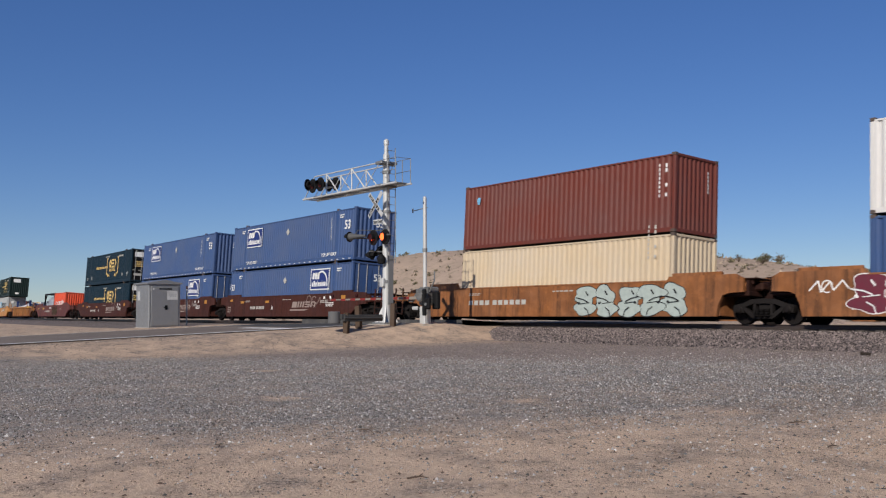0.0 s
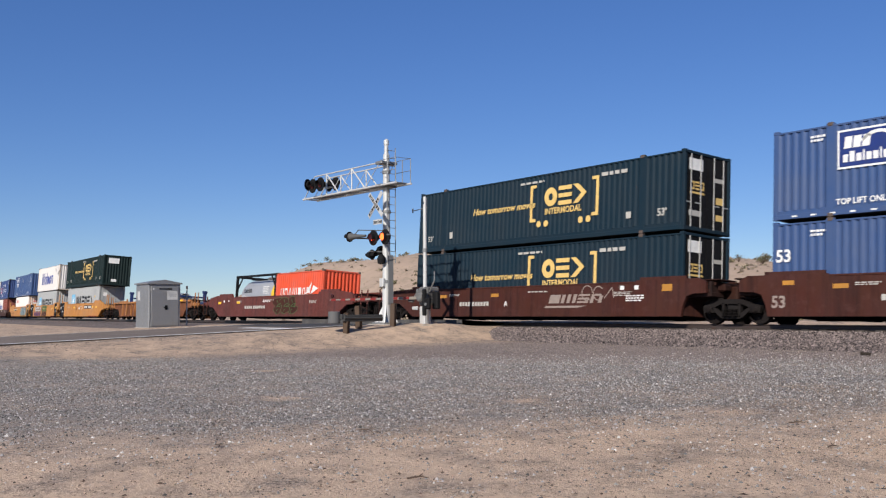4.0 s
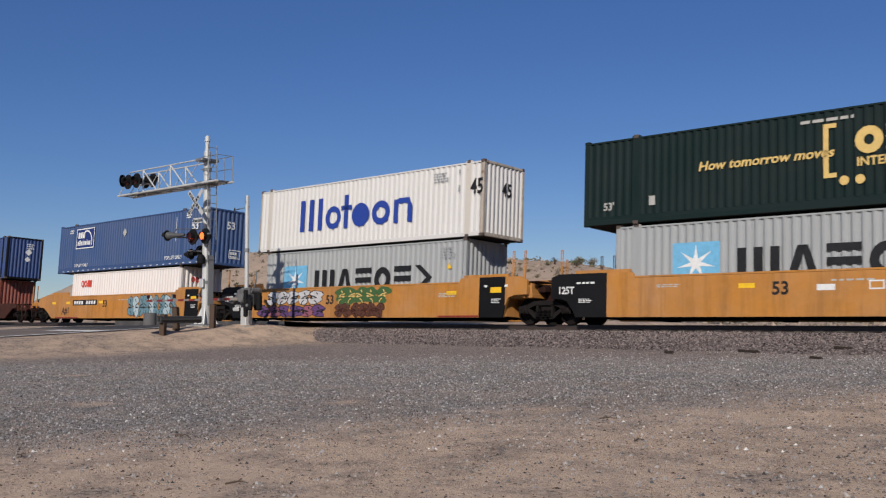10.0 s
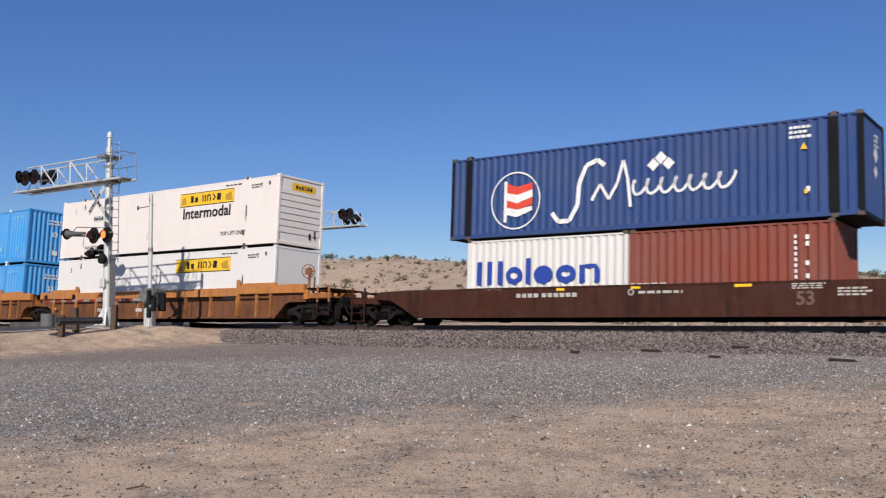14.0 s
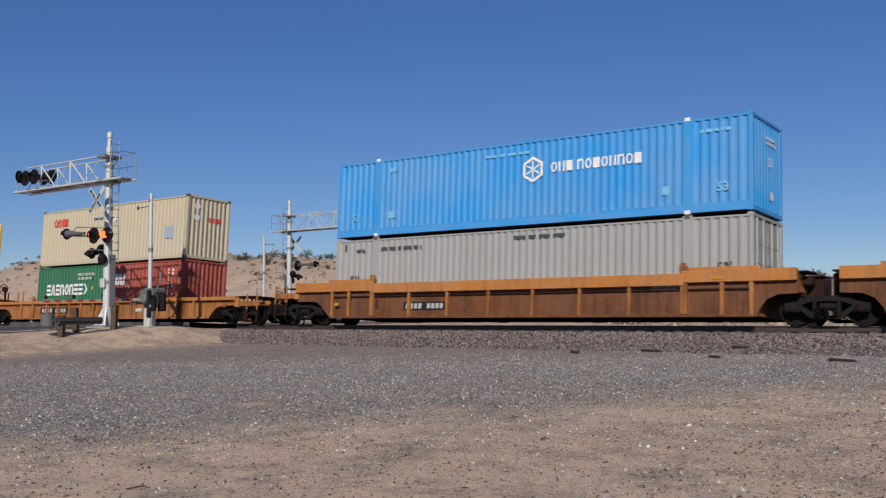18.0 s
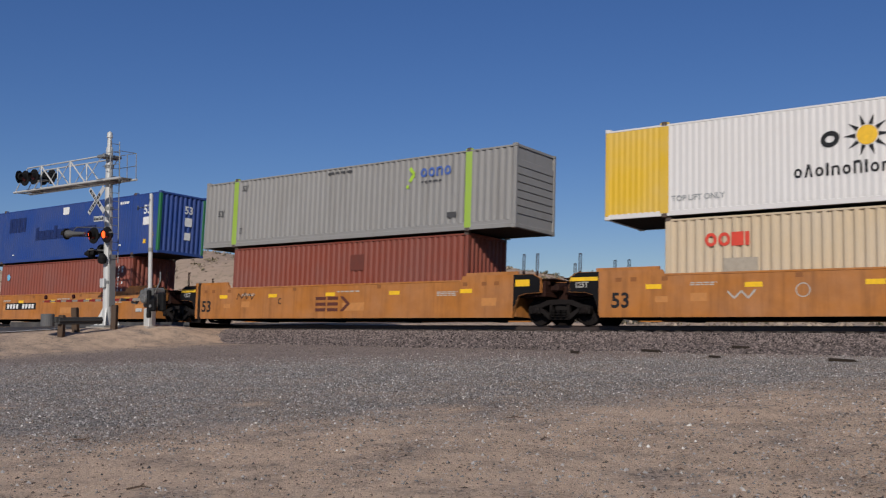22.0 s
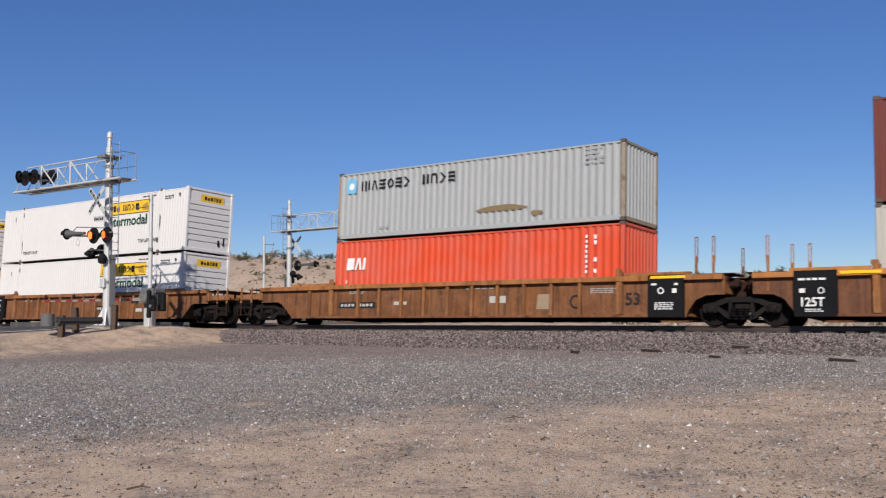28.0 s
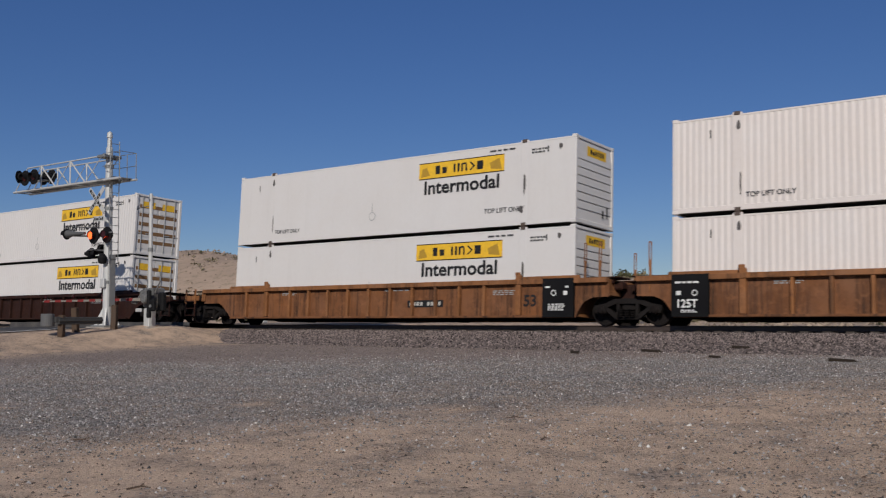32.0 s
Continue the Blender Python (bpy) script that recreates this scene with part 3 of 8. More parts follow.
def blocks(kinds, x, z, h, w, gap=0.18, slant=0.0, t=0.28):
    """Emblem shapes in a row: b solid, o frame, r ring, a arch, m three bars, v wedge, k sideways wedge, d two bars,
    h low solid, p low ring, q low arch, i thin bar, s three bars."""
    out = []

    def lean(q):
        return [(px + slant * (pz - z), pz) for px, pz in q]

    def ring(x0, ww, hh, a0, a1, n=16):
        e, res = t * ww, []
        cx, cz = x0 + ww / 2, z + hh / 2
        for i in range(n):
            u, v = radians(a0 + (a1 - a0) * i / n), radians(a0 + (a1 - a0) * (i + 1) / n)
            res.append(lean([(cx + (ww / 2 - e) * math.cos(u), cz + (hh / 2 - e) * math.sin(u)), (cx + ww / 2 * math.cos(u), cz + hh / 2 * math.sin(u)),
                             (cx + ww / 2 * math.cos(v), cz + hh / 2 * math.sin(v)), (cx + (ww / 2 - e) * math.cos(v), cz + (hh / 2 - e) * math.sin(v))]))
        return res

    def bar(x0, x1, z0=0.0, z1=1.0, hh=h):
        return [lean([(x0, z + hh * z0), (x1, z + hh * z0), (x1, z + hh * z1), (x0, z + hh * z1)])]

    for k in kinds:
        ww = w * (0.34 if k == "i" else 1.35 if k == "m" else 1)
        hh = h * (0.74 if k in "hpq" else 1)
        e = t * ww
        if k in "bhi":
            out += bar(x, x + ww, hh=hh)
        elif k in "rpc":
            out += ring(x, ww, hh, 0, 360)
        elif k == "o":
            out += bar(x, x + e) + bar(x + ww - e, x + ww) + bar(x + e, x + ww - e, 0, 0.2) + bar(x + e, x + ww - e, 0.8, 1)
        elif k in "aq":
            out += bar(x, x + e, 0, 0.96, hh) + bar(x + ww - e, x + ww, 0, 0.66, hh) + bar(x + e, x + ww - e, 0.78, 1, hh)
            out.append(lean([(x + ww - e, z + hh * 0.66), (x + ww, z + hh * 0.66), (x + ww - e * 0.7, z + hh), (x + ww - e, z + hh)]))
        elif k == "m":
            out += bar(x, x + e * 0.8) + bar(x + ww / 2 - e * 0.4, x + ww / 2 + e * 0.4) + bar(x + ww - e * 0.8, x + ww)
        elif k == "v":
            out.append(lean([(x, z), (x + e, z), (x + ww / 2 + e * 0.4, z + h), (x + ww / 2 - e * 0.6, z + h)]))
            out.append(lean([(x + ww - e, z), (x + ww, z), (x + ww / 2 + e * 0.6, z + h), (x + ww / 2 - e * 0.2, z + h)]))
        elif k == "k":
            out.append(lean([(x, z + h), (x + e * 1.2, z + h), (x + ww, z + h * 0.5), (x + ww - e * 1.2, z + h * 0.5)]))
            out.append(lean([(x, z), (x + e * 1.2, z), (x + ww, z + h * 0.5), (x + ww - e * 1.2, z + h * 0.5)]))
        elif k == "d":
            out += bar(x, x + ww * t * 1.2) + bar(x + ww * (1 - t * 1.2), x + ww)
        elif k == "s":
            out += bar(x, x + ww, 0, 0.22) + bar(x, x + ww, 0.39, 0.61) + bar(x, x + ww, 0.78, 1)
        x += ww + gap * w if k != " " else w * 0.5
    return out


def lines(n, x, z, w, h, seed=0):
    """Small print: n ragged lines of unreadable dashes."""
    r = random.Random(seed + n)
    out = []
    for i in range(n):
        zz, xx = z - i * h * 1.7, x
        while xx < x + w * r.uniform(0.75, 1.0):
            d = r.uniform(0.08, 0.22) * w
            out += rect(xx, zz, min(xx + d, x + w), zz + h)
            xx += d + 0.05 * w
    return out


def blob(x, z, rx, rz, seed, n=22):
    r = random.Random(seed)
    a, b, c = (r.uniform(0, 6) for _ in range(3))
    out = []
    for i in range(n):
        q = 2 * math.pi * i / n
        k = 1 + 0.13 * math.sin(2 * q + a) + 0.12 * math.sin(3 * q + b) + 0.05 * math.sin(5 * q + c)
        out.append((x + rx * k * math.cos(q), z + rz * k * math.sin(q)))
    return [out]


def clusters(polys):
    """Groups polygons whose boxes touch."""
    box = [(min(p[0] for p in q), min(p[1] for p in q), max(p[0] for p in q), max(p[1] for p in q)) for q in polys]
    groups = []
    for q, b in zip(polys, box):
        hit = [g for g in groups if any(b[0] <= o[2] + 1e-3 and o[0] <= b[2] + 1e-3 and b[1] <= o[3] + 1e-3 and o[1] <= b[3] + 1e-3 for o in g[1])]
        joined = ([q], [b])
        for g in hit:
            groups.remove(g)
            joined = (joined[0] + g[0], joined[1] + g[1])
        groups.append(joined)
    return [g[0] for g in groups]


def decal(name, polys, material, parent, face, lift=0.004, label=""):
    """Painted marks as thin raised sheets. face: (axis, offset) with axis 's' for the flank, 'f' for the leading end."""
    axis, off = face
    sets = [polys]
    if name in ("emblem", "painted_over", "label_plate", "plate_bars", "scroll", "end_panel_mark", "reflector", "door_label", "hazard_diamond", "warning", "scuff", "emblem_blue"):
        sets = clusters(polys)
    first = None
    for k, group in enumerate(sets):
        b = Build()
        for j, q in enumerate(group):
            area = sum(q[i][0] * q[(i + 1) % len(q)][1] - q[(i + 1) % len(q)][0] * q[i][1] for i in range(len(q)))
            if area < 0:
                q = q[::-1]
            up = lift + 0.0004 * k + (0.0003 * (j % 16) if name.startswith("sprayed") else 0)
            v = [(x, -off - up, z) for x, z in q] if axis == "s" else [(off + up, x, z) for x, z in q]
            b.add(v, [tuple(range(len(q)))])
        ob = part(name.replace("plate_bars", "plate_bar"), b, material, parent, label)
        if name in ("stencil", "notice", "print", "sprayed_curve", "sprayed_scrawl", "gap_line", "lettering", "number_row", "end_stencil", "address_bars"):
            tagged(ob, kind="stuff")
        first = first or ob
    return first


WHITE = plain("white_marking", (0.72, 0.71, 0.68))
BLACK = plain("black_marking", (0.010, 0.010, 0.011))
YELLOW = plain("yellow_marking", (0.78, 0.46, 0.03))
REFLECT = plain("yellow_reflector", (0.85, 0.5, 0.02), 0.4)
NAVY = plain("navy_marking", (0.018, 0.05, 0.28))
RED = plain("red_marking", (0.62, 0.06, 0.035))
GOLD = plain("gold_marking", (0.66, 0.45, 0.15))
SKYBLUE = plain("pale_blue_marking", (0.16, 0.42, 0.62))
GREYMARK = plain("grey_marking", (0.3, 0.31, 0.31))
DARKMARK = plain("dark_grey_marking", (0.06, 0.06, 0.062))
DEEPBLUE = plain("deep_blue_marking", (0.012, 0.03, 0.15))
FADED = plain("faded_marking", (0.42, 0.4, 0.36))
TEAL = plain("teal_spray", (0.13, 0.235, 0.275))
PALE = plain("pale_spray", (0.37, 0.42, 0.38))
PURPLE = plain("purple_spray", (0.12, 0.055, 0.16))
MOSS = plain("green_spray", (0.05, 0.11, 0.035))
LIME = plain("lime_marking", (0.36, 0.55, 0.05))

L20, L40, L45, L53 = 6.058, 12.192, 13.716, 16.154
HC, STD = 2.896, 2.591
CASTING = paint("casting_steel", (0.10, 0.07, 0.055), 0.6, 0.4, 0.6)
UNDERSIDE = paint("container_floor", (0.04, 0.035, 0.03), 0.3, 0.4, 0.8)
BAR = paint("lock_bar_steel", (0.42, 0.41, 0.39), 0.3, 0.3, 0.45, 0.3)


def corrugated(x0, x1, z0, z1, y, depth, pitch, back=0.03):
    """A folded steel panel that faces -y at y, its folds running upright."""
    n = max(1, round((x1 - x0) / pitch))
    p = (x1 - x0) / n
    pts = []
    for i in range(n):
        a = x0 + i * p
        pts += [(a, y), (a + p * 0.27, y), (a + p * 0.50, y + depth), (a + p * 0.77, y + depth)]
    pts.append((x1, y))
    b = Build()
    m = len(pts)
    v = [(x, yy, z0) for x, yy in pts] + [(x, yy, z1) for x, yy in pts]
    v += [(x, yy + back, z0) for x, yy in pts] + [(x, yy + back, z1) for x, yy in pts]
    f = [(i, i + 1, m + i + 1, m + i) for i in range(m - 1)] + [(2 * m + i + 1, 2 * m + i, 3 * m + i, 3 * m + i + 1) for i in range(m - 1)]
    f += [(m + i, m + i + 1, 3 * m + i + 1, 3 * m + i) for i in range(m - 1)] + [(i + 1, i, 2 * m + i, 2 * m + i + 1) for i in range(m - 1)]
    return b.add(v, f)


def turned(b, how):
    """The same shape turned: 'far' flank, 'front' or 'rear' end."""
    t = {"far": lambda x, y, z: (-x, -y, z), "front": lambda x, y, z: (-y, x, z), "rear": lambda x, y, z: (y, -x, z)}[how]
    c = Build()
    c.v, c.f = [t(*p) for p in b.v], b.f
    return c


def container(label, length, high, material, flank="deep", end="folded", frame_mat=None, end_mat=None, rail_mat=None, group="containers on the train", name="shipping_container", post_mat=None, lift_mat=None):
    """A steel container, its base centre at the origin. Returns the thing; its flank face is at -w/2."""
    w = 2.591 if length == L53 else 2.438
    wide = length == L53
    fm, em, rm = frame_mat or material, end_mat or material, rail_mat or material
    ob = thing(name, label, "container", group)
    hx, hy = length / 2, w / 2
    key = (length, high, flank)
    zt, zb = high - 0.11, 0.28 if flank == "wide" else 0.16
    pitch, depth = {"deep": (0.276, 0.052), "wide": (0.272, 0.05), "shallow": (0.2, 0.013), "flat": (1.2, 0.004)}[flank]
    if wide:
        cuts = [(-hx + 0.12, -6.096 - 0.14), (-6.096 + 0.14, 6.096 - 0.14), (6.096 + 0.14, hx - 0.12)]
    else:
        cuts = [(-hx + 0.14, hx - 0.14)]
    if length == L45:
        cuts = [(-hx + 0.14, -6.096 - 0.12), (-6.096 + 0.12, 6.096 - 0.12), (6.096 + 0.12, hx - 0.14)]
    for i, (a, c) in enumerate(cuts):
        me = once(("side_panel", key, i), lambda: corrugated(a, c, zb, zt, -hy + 0.006, depth, pitch))
        part("side_panel", me, material, ob)
        me = once(("side_panel", key, i, "far"), lambda: turned(corrugated(a, c, zb, zt, -hy + 0.006, depth, pitch), "far"))
        part("side_panel", me, material, ob)
    if len(cuts) == 3:
        for px in (-6.096, 6.096):
            for sy in (-1, 1):
                me = once(("post", high, w), lambda: Build().soft_box(-0.145, -0.04, 0.10, 0.145, 0.04, high, 0.01))
                part("intermediate_post", me, post_mat or fm, ob, where=pose(px, sy * (hy - 0.045), 0))
                me = once(("lift_casting",), lambda: Build().soft_box(-0.09, -0.08, 0, 0.09, 0.08, 0.12, 0.012))
                part("lifting_casting", me, lift_mat or CASTING, ob, where=pose(px, sy * (hy - 0.068), high - 0.095))
                part("lifting_casting", me, lift_mat or CASTING, ob, where=pose(px, sy * (hy - 0.068), -0.02))
    for sy, y in ((-1, -hy), (1, hy)):
        me = once(("top_rail", length, w), lambda: Build().soft_box(-hx + 0.12, -0.03, -0.03, hx - 0.12, 0.03, 0.03, 0.008))
        part("top_rail", me, rm, ob, where=pose(0, y - sy * 0.032, high - 0.09))
        me = once(("bottom_rail", length, w), lambda: Build().soft_box(-hx + 0.12, -0.025, 0.02, hx - 0.12, 0.025, 0.18, 0.01))
        part("bottom_rail", me, rm, ob, where=pose(0, y - sy * 0.034, 0))
        if flank == "wide":  # a second flange over the rail
            me = once(("rail_flange", length, w), lambda: Build().soft_box(-hx + 0.12, -0.025, 0.17, hx - 0.12, 0.025, 0.30, 0.01))
            part("rail_flange", me, rm, ob, where=pose(0, y - sy * 0.044, 0))
    me = once(("roof", length, w, flank), lambda: roof_panel(length, w))
    part("roof", me, material, ob, where=pose(0, 0, high - 0.065))
    me = once(("floor", length, w), lambda: Build().box(-hx + 0.1, -hy + 0.07, 0.03, hx - 0.1, hy - 0.07, 0.15))
    part("floor", me, UNDERSIDE, ob)
    for sx in (-1, 1):
        for sy in (-1, 1):
            me = once(("corner_post", high), lambda: Build().soft_box(-0.07, -0.07, 0.11, 0.07, 0.07, high - 0.11, 0.02))
            part("corner_post", me, fm, ob, where=pose(sx * (hx - 0.072), sy * (hy - 0.072), 0))
            for zc in (0, high - 0.118):
                me = once(("corner_casting",), lambda: Build().soft_box(-0.09, -0.08, 0, 0.09, 0.08, 0.118, 0.014))
                part("corner_casting", me, CASTING if not wide else fm, ob, where=pose(sx * (hx - 0.09), sy * (hy - 0.08), zc))
    span = hy - 0.14
    for side in ("front", "rear"):
        kind = end if side == "front" else ("doors" if end != "doors" else "folded")
        if kind == "folded":
            me = once(("end_panel", high, w, length, side), lambda: turned(corrugated(-span, span, 0.16, high - 0.11, -hx + 0.03, 0.045, 0.25), side))
            part("end_wall", me, em, ob)
        elif kind == "slats":
            wall = part("end_wall", once(("end_back", high, w, length, side), lambda: turned(Build().box(-span, -hx + 0.05, 0.16, span, -hx + 0.10, high - 0.11), side)), em, ob)
            for k in range(7):
                z = 0.5 + k * (high - 1.0) / 7
                part("slat", once(("slat", k, high, w, length, side), lambda: turned(Build().soft_box(-span, -hx + 0.02, z, span, -hx + 0.05, z + 0.24, 0.008), side)), em, wall)
        elif kind == "flat":
            me = once(("end_flat", high, w, length, side), lambda: turned(Build().soft_box(-span, -hx + 0.03, 0.16, span, -hx + 0.10, high - 0.11, 0.01), side))
            part("end_wall", me, em, ob)
        else:
            for sy in (-1, 1):
                def leaf():
                    a, c = (0.012, span) if sy > 0 else (-span, -0.012)
                    b = Build().box(a, -hx + 0.06, 0.16, c, -hx + 0.10, high - 0.13)
                    for k in range(4):
                        z = 0.3 + k * (high - 0.6) / 4
                        b.box(a + 0.05, -hx + 0.045, z, c - 0.05, -hx + 0.06, z + (high - 0.6) / 4 - 0.14)
                    return turned(b, side)
                door = part("door", once(("door", high, w, length, side, sy), leaf), em, ob)
                for q in (0.32, 0.78):
                    def rod():
                        x = sy * q * span
                        return turned(Build().tube((x, -hx + 0.03, 0.14), (x, -hx + 0.03, high - 0.11), 0.022, 8).soft_box(x - 0.02, -hx + 0.01, 1.0, x + 0.3 * sy if sy > 0 else x + 0.02, -hx + 0.035, 1.04, 0.004) if sy > 0 else
                                      Build().tube((x, -hx + 0.03, 0.14), (x, -hx + 0.03, high - 0.11), 0.022, 8).soft_box(x - 0.3, -hx + 0.01, 1.0, x + 0.02, -hx + 0.035, 1.04, 0.004), side)
                    part("lock_bar", once(("lock", high, w, length, side, sy, q), rod), BAR, door)
        for z0, z1 in ((high - 0.12, high - 0.02), (0.02, 0.16)):
            me = once(("sill", z0, w, length, side), lambda: turned(Build().soft_box(-span, -hx + 0.012, z0, span, -hx + 0.12, z1, 0.012), side))
            part("end_sill", me, fm, ob)
    ob["high"], ob["gap"] = high, 0.055 if wide else 0.02  # the lock between stacked boxes
    return ob, w / 2, hx


def roof_panel(length, w):
    n = round(length / 0.3)
    xs = np.linspace(-length / 2 + 0.1, length / 2 - 0.1, 4 * n + 1)
    prof = [(0, 0.012, 0.012, 0)[i % 4] for i in range(len(xs))]
    v = [(x, -w / 2 + 0.05, z) for x, z in zip(xs, prof)] + [(x, w / 2 - 0.05, z) for x, z in zip(xs, prof)]
    m = len(xs)
    v += [(x, y, -0.03) for x in (xs[0], xs[-1]) for y in (-w / 2 + 0.05, w / 2 - 0.05)]
    f = [(i, i + 1, m + i + 1, m + i) for i in range(m - 1)] + [(2 * m, 2 * m + 1, 2 * m + 3, 2 * m + 2)]
    return Build().add(v, f)


# ---------------------------------------------------------------- well cars
WHEEL = paint("wheel_steel", (0.017, 0.013, 0.012), 0.1, 0.04, 0.6, 0.3, streak=0.05)
TRUCK = paint("truck_steel", (0.016, 0.013, 0.012), 0.08, 0.05, 0.8, streak=0.08)
GEAR = paint("draft_gear", (0.010, 0.008, 0.0075), 0.05, 0.04, 0.85, streak=0.08)
WHEELSETS = {"front": [], "rear": []}
WHEEL_R = 0.46


def wheelset_mesh():
    b = Build().tube((0, -1.1, 0), (0, 1.1, 0), 0.075, 12)
    for s in (-1, 1):
        b.lathe((0, s * 0.69, 0), (0, s * 0.9, 0), [(0, 0.40), (0, 0.485), (0.03, 0.487), (0.045, WHEEL_R), (0.14, WHEEL_R - 0.006), (0.145, 0.40), (0.09, 0.38), (0.10, 0.17), (0.16, 0.15)], 28)
        for k in range(4):
            q = k * math.pi / 2
            b.box(0.27 * math.cos(q) - 0.03, s * 0.80 - 0.01, 0.27 * math.sin(q) - 0.03, 0.27 * math.cos(q) + 0.03, s * 0.80 + 0.015, 0.27 * math.sin(q) + 0.03)
    return b


def truck_frame():
    """One cast side frame, at y = 0: arched top member, tension members, columns, pedestals."""
    b = Build()

    def beam(pts):
        b.slab(pts, -0.075, 0.075)

    for s in (-1, 1):
        q = lambda pts: [(s * x, z) for x, z in pts] if s > 0 else [(s * x, z) for x, z in pts][::-1]
        beam(q([(0.0, 0.66), (0.42, 0.64), (0.74, 0.52), (1.12, 0.50), (1.12, 0.60), (0.76, 0.67), (0.44, 0.80), (0.0, 0.82)]))
        beam(q([(0.30, 0.20), (0.42, 0.20), (0.80, 0.50), (0.70, 0.56), (0.32, 0.31)]))
        beam(q([(0.27, 0.24), (0.36, 0.24), (0.36, 0.68), (0.27, 0.68)]))
        beam(q([(0.0, 0.17), (0.36, 0.17), (0.36, 0.27), (0.0, 0.27)]))
        beam(q([(0.72, 0.36), (0.78, 0.36), (0.80, 0.52), (0.72, 0.52)]))
        beam(q([(1.02, 0.36), (1.08, 0.36), (1.12, 0.52), (1.02, 0.52)]))
    return b


def truck(car, x):
    """A two-axle truck: bolster, side frames, springs, wheelsets that turn."""
    tr = part("truck", once(("bolster",), lambda: Build().soft_box(-0.22, -1.05, 0.46, 0.22, 1.05, 0.74, 0.03).soft_box(-0.3, -0.35, 0.7, 0.3, 0.35, 0.86, 0.03)), TRUCK, car, where=pose(x, 0, 0))
    for s in (-1, 1):
        part("side_frame", once(("side_frame",), truck_frame), TRUCK, tr, where=pose(0, s * 1.06, 0))
        def nest():
            b = Build()
            for i in (-0.2, 0.0, 0.2):
                for k in range(5):
                    b.tube((i, s * 1.0 - 0.09, 0.25 + k * 0.05), (i, s * 1.0 - 0.09, 0.275 + k * 0.05), 0.085, 10)
            return b
        part("spring_nest", once(("springs", s), nest), GEAR, tr, where=pose(0, s * 0.1, 0))
        for a in (-0.89, 0.89):
            part("bearing_cap", once(("bearing", s), lambda: Build().lathe((0, s * 1.09, WHEEL_R), (0, s * 1.3, WHEEL_R), [(0, 0.13), (0.06, 0.13), (0.08, 0.10), (0.12, 0.10), (0.13, 0.06)], 14)), WHEEL, tr, where=pose(a, 0, 0))
    for a, key in ((0.89, "front"), (-0.89, "rear")):
        WHEELSETS[key].append(part("wheelset", once(("wheelset",), wheelset_mesh), WHEEL, tr, where=pose(a, 0, WHEEL_R)))


def end_outline(kind, style, top, high):
    """From the bottom of the leading end of a side sill up to the start of its raised part."""
    rise = high - 0.10
    if kind == "coupled" and style in ("smooth", "blunt"):
        return [(8.10, 0.22), (8.80, 0.62), (9.28, 0.85), (9.92, 0.89), (9.92, min(rise - 0.12, 1.36)), (9.74, min(rise - 0.04, 1.48)), (8.55, rise), (6.1, rise), (6.02, top)]
    if kind == "coupled" and top < 1.4:
        return [(8.15, 0.22), (8.38, 0.46), (8.62, 0.66), (9.0, 0.77), (9.98, 0.78), (9.98, rise - 0.2), (9.3, rise - 0.1), (6.1, rise), (6.02, top)]
    if kind == "coupled":
        return [(8.2, 0.22), (8.85, 0.80), (9.05, 0.87), (9.98, 0.87), (9.98, rise - 0.02), (6.1, rise), (6.02, top)]
    if style == "blunt":
        return [(8.14, 0.22), (8.22, 0.60), (8.38, 0.92), (8.65, 1.0), (9.2, 1.02), (9.2, rise - 0.14), (8.9, rise), (6.1, rise), (6.02, top)]
    if style == "smooth":
        return [(8.2, 0.22), (8.32, 0.45), (8.56, 0.76), (8.8, 0.84), (9.2, 0.86), (9.2, rise - 0.12), (8.9, rise), (6.1, rise), (6.02, top)]
    return [(8.15, 0.22), (8.25, 0.45), (8.46, 0.72), (8.76, 0.85), (9.32, 0.87), (9.32, rise - 0.06), (6.1, rise), (6.02, top)]


def mirrored(pts):
    return [(-x, z) for x, z in pts[::-1]]


def stanchion(x, y, z0, z1, looped):
    """An upright post; looped ones carry a narrow hand hold on their upper half."""
    b = Build().soft_box(x - 0.035, y - 0.03, z0, x + 0.035, y + 0.03, z1 if not looped else z1 - 0.55, 0.01)
    if looped:
        b.tube((x - 0.03, y, z1 - 0.56), (x - 0.03, y, z1), 0.016, 6).tube((x + 0.045, y, z1 - 0.75), (x + 0.045, y, z1), 0.016, 6).tube((x - 0.04, y, z1), (x + 0.055, y, z1), 0.018, 6)
    return b


